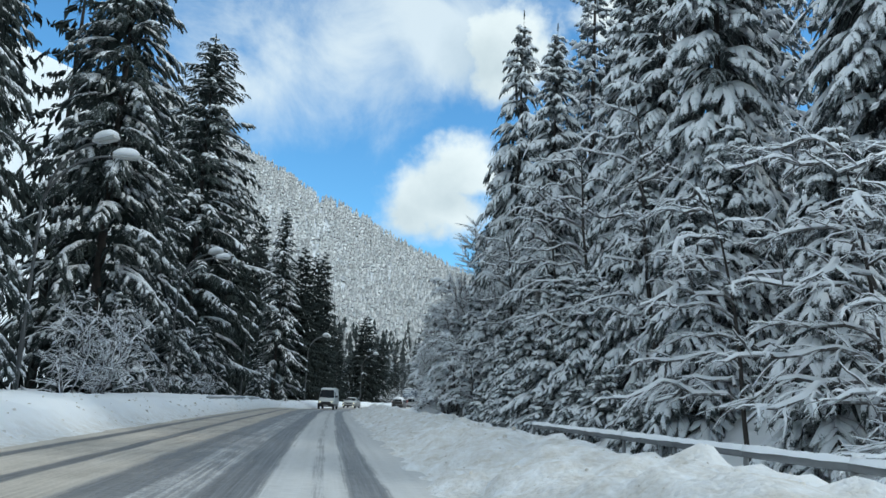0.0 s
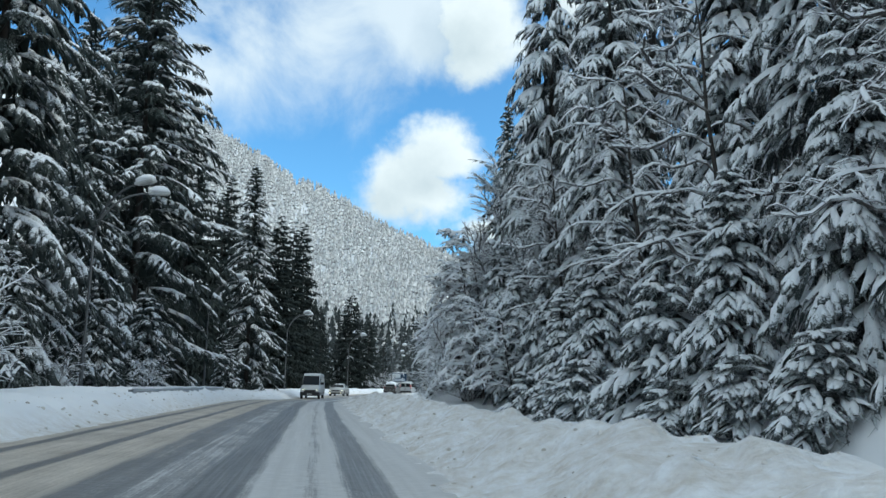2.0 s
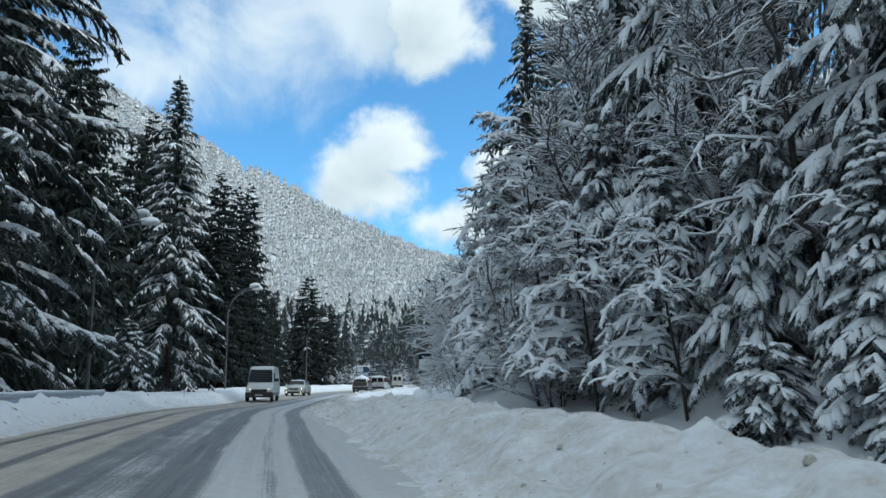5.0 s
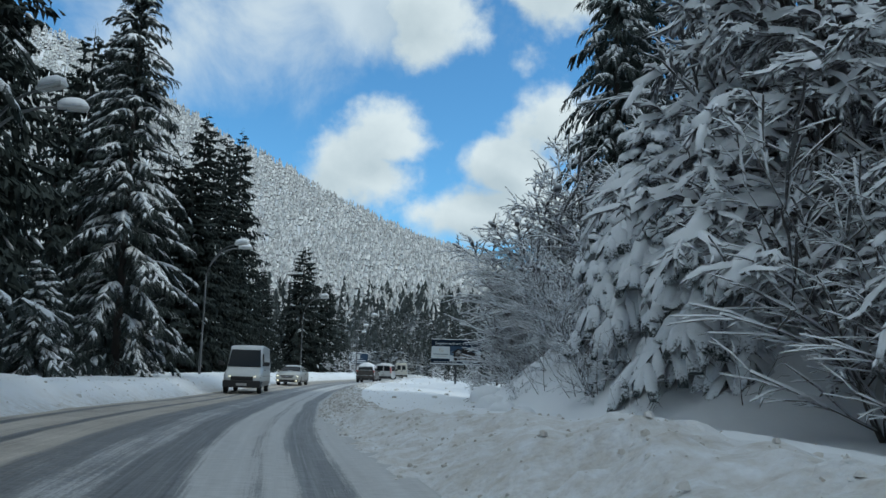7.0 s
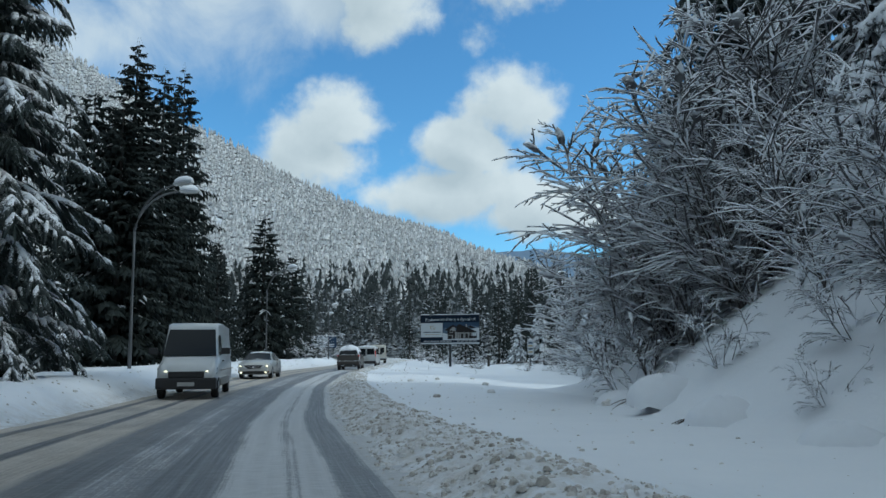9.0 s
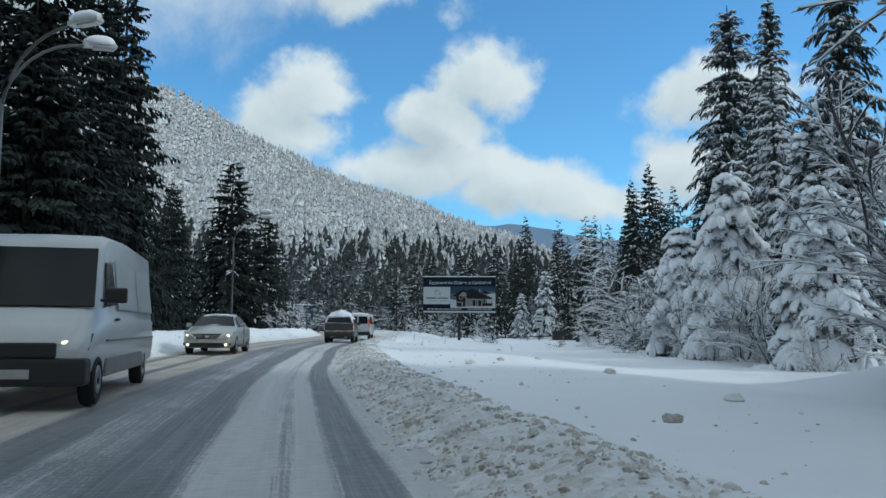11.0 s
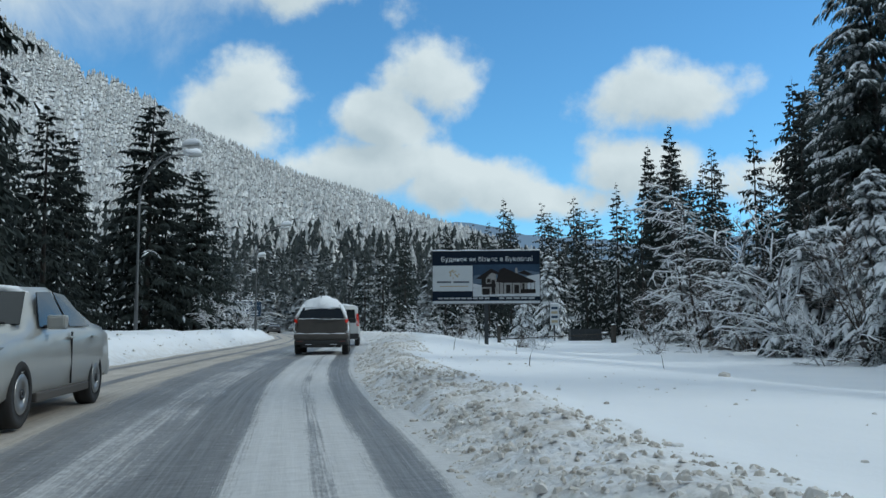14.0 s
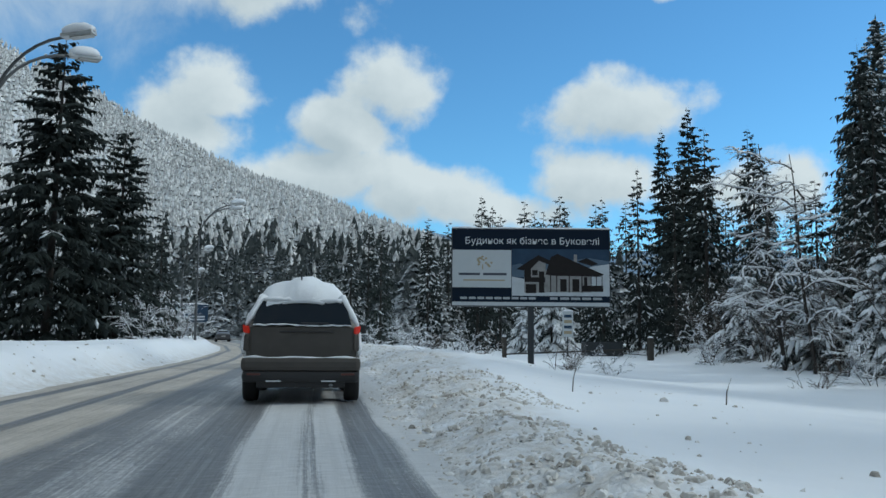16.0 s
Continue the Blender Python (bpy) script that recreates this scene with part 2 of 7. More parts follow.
def road_material():
    """Wet grey asphalt under packed snow, worn through in the wheel tracks, with sandy slush on the oncoming lane."""
    m, n, l, b = material("snowy_asphalt")
    uv = n.new("ShaderNodeUVMap")
    uv.uv_map = "lane"
    sep = n.new("ShaderNodeSeparateXYZ")
    l.new(uv.outputs[0], sep.inputs[0])
    long = noise_node(n, l, 1.0, 6.0, 0.62, uv.outputs[0], (4.5, 0.08, 1))
    drift = noise_node(n, l, 1.0, 3.0, 0.5, uv.outputs[0], (0.25, 0.07, 1))
    patch = noise_node(n, l, 1.0, 6.0, 0.65, uv.outputs[0], (1.3, 0.5, 1))
    fine = noise_node(n, l, 1.0, 4.0, 0.7, uv.outputs[0], (34, 9, 1))
    streak = noise_node(n, l, 1.0, 5.0, 0.7, uv.outputs[0], (20, 0.18, 1))
    cross = noise_node(n, l, 1.0, 3.0, 0.6, uv.outputs[0], (5, 14, 1))
    u = calc(n, l, "ADD", sep.outputs[0], calc(n, l, "MULTIPLY_ADD", drift, 0.36, -0.18))
    bare = None
    for centre, half, weight in ((0.62, 0.27, 1.0), (-0.98, 0.40, 1.1), (-1.6, 0.7, 0.5), (-2.15, 0.42, 0.8), (-3.45, 0.15, 0.9), (-4.55, 0.16, 1.0), (0.02, 0.08, 0.25)):
        d = calc(n, l, "DIVIDE", calc(n, l, "ABSOLUTE", calc(n, l, "SUBTRACT", u, centre)), half)
        t = calc(n, l, "MULTIPLY", calc(n, l, "MULTIPLY_ADD", d, -2.2, 2.2), weight)
        t = calc(n, l, "MINIMUM", t, 0.85 * weight)
        bare = t if bare is None else calc(n, l, "MAXIMUM", bare, t)
    bare = calc(n, l, "ADD", calc(n, l, "MAXIMUM", bare, -0.7), calc(n, l, "MULTIPLY_ADD", streak, 2.3, -1.15))
    bare = calc(n, l, "ADD", bare, calc(n, l, "MULTIPLY_ADD", long, 1.1, -0.6))
    bare = calc(n, l, "ADD", bare, calc(n, l, "MULTIPLY_ADD", patch, 1.3, -0.7))
    bare = calc(n, l, "ADD", bare, calc(n, l, "MULTIPLY_ADD", fine, 1.3, -0.65))
    mask = n.new("ShaderNodeMapRange")
    mask.interpolation_type = "SMOOTHSTEP"
    mask.inputs["From Min"].default_value, mask.inputs["From Max"].default_value = -0.2, 0.7
    l.new(bare, mask.inputs["Value"])
    asphalt = mixed(n, l, fine, (0.025, 0.026, 0.028), (0.10, 0.10, 0.104))
    packed = mixed(n, l, calc(n, l, "MULTIPLY_ADD", cross, 0.5, calc(n, l, "MULTIPLY", long, 0.5)), (0.27, 0.27, 0.275), (0.80, 0.80, 0.805))
    sand = mixed(n, l, calc(n, l, "ADD", calc(n, l, "MULTIPLY_ADD", fine, 0.8, -0.4), calc(n, l, "MULTIPLY_ADD", streak, 1.0, calc(n, l, "MULTIPLY_ADD", patch, 1.2, -0.6))), (0.23, 0.20, 0.165), (0.68, 0.615, 0.54))
    side = n.new("ShaderNodeMapRange")
    side.inputs["From Min"].default_value, side.inputs["From Max"].default_value = -1.9, -2.6
    l.new(u, side.inputs["Value"])
    packed = mixed(n, l, calc(n, l, "MULTIPLY", side.outputs[0], 0.92), packed, sand)
    dusted = mixed(n, l, calc(n, l, "MULTIPLY_ADD", streak, 1.1, calc(n, l, "MULTIPLY_ADD", cross, 0.5, -0.58), True), asphalt, (0.50, 0.50, 0.51))
    l.new(mixed(n, l, mask.outputs[0], packed, dusted), b.inputs["Base Color"])
    l.new(calc(n, l, "MULTIPLY_ADD", mask.outputs[0], -0.28, 0.75), b.inputs["Roughness"])
    b.inputs["Specular IOR Level"].default_value = 0.35
    bump(n, l, b, calc(n, l, "MULTIPLY_ADD", fine, 0.5, calc(n, l, "MULTIPLY_ADD", mask.outputs[0], -0.8, long)), 0.5, 0.02)
    return m


GROUND, ROAD = ground_material(), road_material()
NEEDLES_FROST = snowy("frosted_needles", (0.11, 0.132, 0.142), low=-0.05, high=0.9, scale=2.0, random_tint=0.4)


def needle_material(name, green, frost, amount, rime=(0.74, 0.78, 0.82)):
    """Dark needles, speckled with rime in patches; amount: how far the rime has spread."""
    m, n, l, b = material(name)
    patch = noise_node(n, l, 0.9, 3.0, 0.6)
    speck = noise_node(n, l, 17.0, 4.0, 0.75)
    info = n.new("ShaderNodeObjectInfo")
    tone = mixed(n, l, speck, tuple(c * 0.55 for c in green), tuple(c * 1.5 for c in green))
    tone = mixed(n, l, calc(n, l, "MULTIPLY", info.outputs["Random"], 0.35), tone, tuple(c * 0.6 for c in green))
    sep = n.new("ShaderNodeSeparateXYZ")
    l.new(n.new("ShaderNodeNewGeometry").outputs["Normal"], sep.inputs[0])
    v = calc(n, l, "ADD", calc(n, l, "MULTIPLY_ADD", speck, 2.6, -1.3 + amount), calc(n, l, "MULTIPLY_ADD", patch, 1.1, -0.55))
    v = calc(n, l, "ADD", v, calc(n, l, "MULTIPLY", sep.outputs[2], 0.3))
    fac = n.new("ShaderNodeMapRange")
    fac.interpolation_type = "SMOOTHSTEP"
    fac.inputs["From Min"].default_value, fac.inputs["From Max"].default_value = 0.25, 0.75
    fac.inputs["To Max"].default_value = frost
    l.new(v, fac.inputs["Value"])
    l.new(mixed(n, l, fac.outputs[0], tone, rime), b.inputs["Base Color"])
    b.inputs["Roughness"].default_value = 0.75
    b.inputs["Specular IOR Level"].default_value = 0.2
    return m


def bough_snow(name, cover):
    """Snow lying on needled twigs: white on top, needles showing through at the sides and in specks."""
    m, n, l, b = material(name)
    sep = n.new("ShaderNodeSeparateXYZ")
    l.new(n.new("ShaderNodeNewGeometry").outputs["Normal"], sep.inputs[0])
    speck = noise_node(n, l, 15.0, 4.0, 0.72)
    patch = noise_node(n, l, 2.2, 3.0, 0.6)
    v = calc(n, l, "ADD", calc(n, l, "MULTIPLY_ADD", speck, 2.0, -1.0 + cover), calc(n, l, "MULTIPLY_ADD", patch, 1.6, -0.8))
    v = calc(n, l, "ADD", v, calc(n, l, "MULTIPLY", sep.outputs[2], 0.9))
    fac = n.new("ShaderNodeMapRange")
    fac.interpolation_type = "SMOOTHSTEP"
    fac.inputs["From Min"].default_value, fac.inputs["From Max"].default_value = 0.0, 0.45
    l.new(v, fac.inputs["Value"])
    white = mixed(n, l, speck, (0.78, 0.81, 0.86), (0.90, 0.92, 0.95))
    l.new(mixed(n, l, fac.outputs[0], (0.045, 0.055, 0.055), white), b.inputs["Base Color"])
    b.inputs["Roughness"].default_value = 0.8
    b.inputs["Specular IOR Level"].default_value = 0.2
    bump(n, l, b, speck, 0.5, 0.05)
    return m


BOUGH_SNOW = bough_snow("snow_on_boughs", 0.24)
BOUGH_SNOW_THICK = bough_snow("thick_snow_on_boughs", 0.55)
BOUGH_SNOW_THIN = bough_snow("thin_snow_on_boughs", -0.16)
NEEDLES_GREEN = needle_material("dark_green_needles", (0.042, 0.056, 0.052), 0.55, 0.06)
NEEDLES_RIME = needle_material("rimed_needles", (0.052, 0.064, 0.064), 0.65, 0.32)
BARK = snowy("spruce_bark", (0.042, 0.037, 0.034), low=0.55, high=0.9, scale=4.0)
TWIG = snowy("frosted_twigs", (0.085, 0.078, 0.074), low=-0.15, high=0.35, scale=3.0)
NEEDLES_DARK = snowy("shaded_needles", (0.026, 0.035, 0.032), low=0.95, high=1.5, scale=2.2, random_tint=0.6)
SLEEVE_DIM = snowy("thin_snow_sleeves", (0.10, 0.09, 0.085), low=0.0, high=0.75, scale=2.5)
TWIG_DARK = snowy("bare_twigs", (0.075, 0.06, 0.05), low=0.45, high=0.95, scale=1.4)
FOREST_WHITE = snowy("rimed_forest", (0.19, 0.185, 0.183), snow=(0.92, 0.92, 0.92), low=-0.2, high=0.62, scale=0.7, vary=0.4)
FOREST_DARK = snowy("dark_forest", (0.040, 0.048, 0.048), snow=(0.75, 0.78, 0.82), low=0.38, high=1.15, scale=1.7, vary=0.4)
# the blue of distance haze is painted into this base colour
HILL_FAR = plain("haze_tinted_far_woods", (0.16, 0.235, 0.33), 0.9, vary=0.2, scale=0.006)
SLEEVE = snowy("snow_sleeves", (0.15, 0.15, 0.155), low=-0.6, high=0.1, scale=5.0)
STEEL = plain("galvanised_steel", (0.33, 0.35, 0.37), 0.45, 0.8, scale=3)
POLE = plain("grey_lamp_pole", (0.11, 0.115, 0.12), 0.5, 0.5, scale=2)
LAMP_GREY = plain("lamp_housing", (0.55, 0.56, 0.56), 0.4, 0.2)
LAMP_GLASS = plain("lamp_glass", (0.45, 0.45, 0.43), 0.2)


# ---- shape helpers ----
def mesh_of(name, verts, faces, mat, smooth=False):
    me = bpy.data.meshes.new(name)
    me.from_pydata([tuple(v) for v in verts], [], faces)
    me.materials.append(mat)
    if smooth:
        me.polygons.foreach_set("use_smooth", [True] * len(me.polygons))
    me.update()
    return me


def part(name, bm, mat, parent, label="", kind=""):
    """Links a bmesh, or a mesh, as one mesh object under a thing or a part."""
    if isinstance(bm, bmesh.types.BMesh):
        me = bpy.data.meshes.new(name)
        bm.to_mesh(me)
        bm.free()
        me.materials.append(mat)
    else:
        me = bm
    ob = new(name, me)
    ob.parent = parent
    if label:
        ob["label"] = label
    if kind:
        ob["kind"] = kind
    return ob


def thing(name, label, category, m=None, group="", kind=""):
    ob = tagged(new(name), label, category, group, kind)
    ob.empty_display_size = 0.2
    if m is not None:
        ob.matrix_basis = m
    return ob


def box(bm, x0, x1, y0, y1, z0, z1, bevel=0.0, m=None):
    r = bmesh.ops.create_cube(bm, size=1.0)
    vs = r["verts"]
    bmesh.ops.scale(bm, vec=(x1 - x0, y1 - y0, z1 - z0), verts=vs)
    bmesh.ops.translate(bm, vec=((x0 + x1) / 2, (y0 + y1) / 2, (z0 + z1) / 2), verts=vs)
    if m is not None:
        bmesh.ops.transform(bm, matrix=m, verts=vs)
    if bevel:
        es = list({e for v in vs for e in v.link_edges})
        bmesh.ops.bevel(bm, geom=es, offset=bevel, segments=2, affect="EDGES", profile=0.6)
    return bm


def tube(verts, faces, pts, radii, sides=6):
    """Adds a tube along pts to verts and faces."""
    base = len(verts)
    n = len(pts)
    for i, (p, r) in enumerate(zip(pts, radii)):
        d = (pts[min(i + 1, n - 1)] - pts[max(i - 1, 0)]).normalized()
        a = d.orthogonal().normalized() if abs(d.z) > 0.95 else d.cross(Vector((0, 0, 1))).normalized()
        b = d.cross(a)
        for k in range(sides):
            t = 2 * math.pi * k / sides
            verts.append(p + r * (math.cos(t) * a + math.sin(t) * b))
    for i in range(n - 1):
        for k in range(sides):
            k2 = (k + 1) % sides
            faces.append((base + i * sides + k, base + i * sides + k2, base + (i + 1) * sides + k2, base + (i + 1) * sides + k))
    faces.append(tuple(base + k for k in reversed(range(sides))))
    faces.append(tuple(base + (n - 1) * sides + k for k in range(sides)))


def tube_mesh(name, pts, radii, mat, sides=8):
    v, f = [], []
    tube(v, f, [Vector(p) for p in pts], radii, sides)
    return mesh_of(name, v, f, mat, True)


# ---- plan: the lane's axis, the road's level, the lie of the land ----
LANE_Y = np.array([-80, -40, 0, 20, 40, 60, 72, 90, 107, 126, 140, 160, 180, 200, 230, 300, 500])
LANE_X = np.array([8.0, 4.2, 0.0, -2.05, -3.95, -5.75, -6.62, -6.9, -6.42, -4.72, -2.45, 1.2, 3.8, 5.0, 5.6, 6.5, 12.0])
LEVEL_Y = np.array([-80, 0, 30, 66, 78, 92, 110, 126, 150, 200, 500])
LEVEL_Z = np.array([0.3, 0.33, 0.42, 0.48, 0.40, 0.18, 0.20, 0.34, 0.40, 0.45, 1.0])


def smooth_curve(xs, ys):
    """A table every metre of a gliding curve through the points."""
    t = np.arange(-80.0, 501.0)
    v = np.interp(t, xs, ys)
    k = np.hanning(17)
    k /= k.sum()
    return np.convolve(np.pad(v, 8, mode="edge"), k, "valid")


LANE_T, LEVEL_T = smooth_curve(LANE_Y, LANE_X), smooth_curve(LEVEL_Y, LEVEL_Z)


def lane(y):
    return np.interp(y, np.arange(-80.0, 501.0), LANE_T)


def level(y):
    return np.interp(y, np.arange(-80.0, 501.0), LEVEL_T)


def step(a, b, x):
    t = np.clip((np.asarray(x, float) - a) / (b - a), 0, 1)
    return t * t * (3 - 2 * t)


def waves(x, y, size, seed):
    """Smooth uneven ground from a few crossed waves, -1 to 1."""
    r = np.random.RandomState(seed)
    out = 0
    for k in range(9):
        a, ph, s = r.rand() * 6.283, r.rand() * 6.283, size * (0.55 + r.rand())
        out = out + np.sin((x * math.cos(a) + y * math.sin(a)) * 6.283 / s + ph)
    return out / 4.5


RIDGE_X = np.array([-700, -400, -200, -112, -84, -20, 32, 91, 129, 153, 200, 300, 420])
RIDGE_Z = np.array([322, 277, 205, 170, 147, 120, 100, 76, 58, 42, 22, 4, 0])


def land(u, y):
    """Height of the snow at u metres to the right of the lane's axis."""
    u, y = np.asarray(u, float), np.asarray(y, float)
    x = u + lane(y)
    z = level(y)
    # ploughed banks beside the roadway
    lump = 0.06 * waves(x, y, 1.9, 3) + 0.05 * waves(x, y, 0.9, 4) - 0.06 * np.abs(waves(x, y, 1.3, 14)) + 0.025 * waves(x, y, 0.55, 24)
    soft = 0.10 * waves(x, y, 7.0, 5)
    crest = 0.60 + 0.08 * waves(x * 0, y, 11.0, 6)
    early = 1 - step(52, 78, y)
    dip = step(62, 78, y) * (1 - step(132, 152, y))
    edge = 1.25 - 0.3 * dip
    right = step(edge, 3.3 - 1.45 * dip, u) * crest * (0.80 + 0.24 * early) * (1 - 0.5 * dip)
    right = right - step(4.6 - 2.45 * dip, 8.0 - 4.6 * dip, u) * (0.16 + 0.22 * (1 - early) - 0.26 * dip)
    fade = 1 - step(3.8 - 1.75 * dip, 6.5 - 3.6 * dip, u)
    right = right + step(edge, edge + 0.3, u) * fade * (lump * (1.0 + 0.7 * early) + 0.03 * np.abs(waves(x, y, 0.6, 21)) * (1.6 - early)) + step(5, 8, u) * soft * (1 - 0.75 * step(90, 104, y))
    left = step(-5.0, -6.6, u) * (crest + 0.12) + step(-5.0, -5.8, u) * (1 - step(-6.5, -9.0, u) * 0.6) * lump
    left = left - step(-8, -13, u) * 0.2 + step(-7, -10, u) * soft
    z = z + np.where(u > 0, right, left) * (1 - step(235, 275, y))
    # wooded slope on the right, ending before the open field
    foot = 9.8 - 3.2 * step(64, 74, y) + 2.2 * step(86, 94, y)
    slope = np.clip(u - foot, 0, 60) * (0.50 + 0.30 * step(66, 78, y))
    slope = slope * (1 - step(92, 108, y)) + np.clip(u - 26, 0, 90) * 0.22 * step(100, 120, y) * (1 - step(165, 230, y))
    z = z + slope + step(9, 14, u) * (1 - step(92, 108, y)) * 0.35 * waves(x, y, 5.0, 8)
    z = z - 0.55 * step(5, 13, u) * step(92, 112, y) * (1 - step(200, 240, y)) - 0.75 * step(4.0, 5.4, u) * (1 - step(9.5, 12, u)) * (1 - step(38, 48, y)) - 0.80 * step(3.5, 5.4, u) * (1 - step(9.0, 12, u)) * step(28, 38, y) * (1 - step(56, 66, y))
    # gentle rise to the left, then the mountain
    z = z + np.clip(-u - 30, 0, 400) * 0.10
    ridge = np.interp(x, RIDGE_X, RIDGE_Z)
    up = np.clip((y - 285 + 0.15 * np.clip(x, -300, 300)) / (650 - 285), 0, 1) ** 1.15
    down = 1 - step(650, 1100, y) * 0.75
    z = np.where(y > 200, np.maximum(z, z + ridge * up * down + 5 * up * waves(x, y, 120, 9)), z)
    return z


def spread(limits):
    out = []
    for a, b, s in limits:
        out += list(np.arange(a, b, s))
    return np.array(out + [limits[-1][1]])


def build_ground():
    us = spread([(-900, -300, 60), (-300, -100, 20), (-100, -30, 6), (-30, -12, 1.0), (-12, -4.7, 0.32), (-4.7, 0.8, 1.375), (0.8, 5.2, 0.14), (5.2, 9, 0.4),
                 (9, 26, 1.0), (26, 70, 3), (70, 300, 15), (300, 900, 60)])
    ys = spread([(-120, -10, 10), (-10, 4, 0.8), (4, 100, 0.32), (100, 150, 0.45), (150, 172, 0.7), (172, 240, 1.5), (240, 700, 12), (700, 1500, 60), (1500, 4500, 400)])
    U, Y = np.meshgrid(us, ys)
    Z = land(U, Y)
    on_road = (U > -4.95) & (U < 1.25 - 0.3 * step(62, 78, Y) * (1 - step(132, 152, Y))) & (Y < 262)
    Z = np.where(on_road, Z - 0.12, Z)
    X = U + lane(Y)
    verts = np.stack([X, Y, Z], -1).reshape(-1, 3)
    w, h = len(us), len(ys)
    i = np.arange(h - 1)[:, None] * w + np.arange(w - 1)[None]
    quads = np.stack([i, i + 1, i + w + 1, i + w], -1).reshape(-1, 4)
    me = bpy.data.meshes.new("ground")
    me.from_pydata(verts.tolist(), [], quads.tolist())
    me.polygons.foreach_set("use_smooth", [True] * len(me.polygons))
    uv = me.uv_layers.new(name="lane")
    idx = np.empty(len(me.loops), int)
    me.loops.foreach_get("vertex_index", idx)
    uv.data.foreach_set("uv", np.stack([U.ravel()[idx], Y.ravel()[idx]], -1).ravel())
    me.materials.append(GROUND)
    tagged(new("ground", me), "deep white snow cover with ploughed roadside banks", "snow ground", kind="structure")


def build_road():
    us = np.array([-5.35, -4.9, -4.4, -4.0, -3.5, -3.0, -2.6, -2.2, -1.7, -1.25, -0.8, -0.3, 0.0, 0.3, 0.65, 1.0, 1.3, 1.6])
    rut = np.array([0, 0, 0, -.02, -.012, -.02, 0, .012, 0, -.018, 0, .012, .014, .008, -.016, 0, .01, 0])
    ys = spread([(-90, 0, 3), (0, 190, 0.6), (190, 260, 6)])
    U, Y = np.meshgrid(us, ys)
    Z = level(Y) + rut[None] + 0.012 + 0.006 * waves(U * 3, Y, 3.0, 12)
    X = U + lane(Y)
    verts = np.stack([X, Y, Z], -1).reshape(-1, 3)
    w, h = len(us), len(ys)
    i = np.arange(h - 1)[:, None] * w + np.arange(w - 1)[None]
    quads = np.stack([i, i + 1, i + w + 1, i + w], -1).reshape(-1, 4)
    me = bpy.data.meshes.new("road")
    me.from_pydata(verts.tolist(), [], quads.tolist())
    me.polygons.foreach_set("use_smooth", [True] * len(me.polygons))
    uv = me.uv_layers.new(name="lane")
    idx = np.empty(len(me.loops), int)
    me.loops.foreach_get("vertex_index", idx)
    uv.data.foreach_set("uv", np.stack([U.ravel()[idx], Y.ravel()[idx]], -1).ravel())
    me.materials.append(ROAD)
    tagged(new("road", me), "wet grey asphalt road with packed snow between wheel tracks", "road", kind="structure")


build_ground()
build_road()


def ground_at(x, y):
    return float(land(x - float(lane(y)), y))


# ---- spruces ----
def spruce_meshes(seed, height, radius, snow, droop, gap=0.46, sparse=0.0, fine=8, spray=0.85):
    """Trunk, crown and snow of a spruce: whorls of drooping boughs with hanging twigs, and pads of snow along the boughs."""
    r = random.Random(seed)
    tv, tf, cv, cf, sv, sf = [], [], [], [], [], []
    lean = Vector((r.uniform(-.012, .012), r.uniform(-.012, .012), 0))
    axis = lambda z: Vector((0, 0, z)) + lean * z
    n = 10
    tube(tv, tf, [axis(height * i / n) for i in range(n + 1)], [max(0.015, height * 0.0125 * (1 - i / n) ** 0.8) for i in range(n + 1)], 7)
    z, turn = height * 0.05, r.random() * 6.28
    while z < height * 0.985:
        f = z / height
        reach = radius * (1 - f) ** 0.70 * (0.75 + 0.25 * min(1, f / 0.1)) + 0.12
        count = 4 + int(5 * min(1, reach / radius * 1.35))
        if f > 0.93:
            count = 4
        for k in range(count):
            turn += 6.2832 / count + r.uniform(-.25, .25)
            if r.random() < sparse:
                continue
            L = reach * r.choice((r.uniform(0.6, 0.85), r.uniform(0.85, 1.05), r.uniform(1.0, 1.2)))
            z0 = z + r.uniform(-gap * 0.5, gap * 0.5)
            bough(r, axis(z0), turn, L, f, snow, droop, cv, cf, sv, sf, fine, spray)
        turn += 2.4
        z += gap * (0.65 + 0.55 * (1 - f)) * r.uniform(0.85, 1.15)
    tip = axis(height)
    for k in range(5):
        a = k * 1.2566
        o = Vector((math.cos(a), math.sin(a), 0))
        b = len(cv)
        cv.extend([tip + Vector((0, 0, 0.55)), tip + o * 0.16 + Vector((0, 0, -.05)), tip - Vector((0, 0, .45)) + o * 0.28])
        cf.append((b, b + 1, b + 2))
    return tv, tf, cv, cf, sv, sf


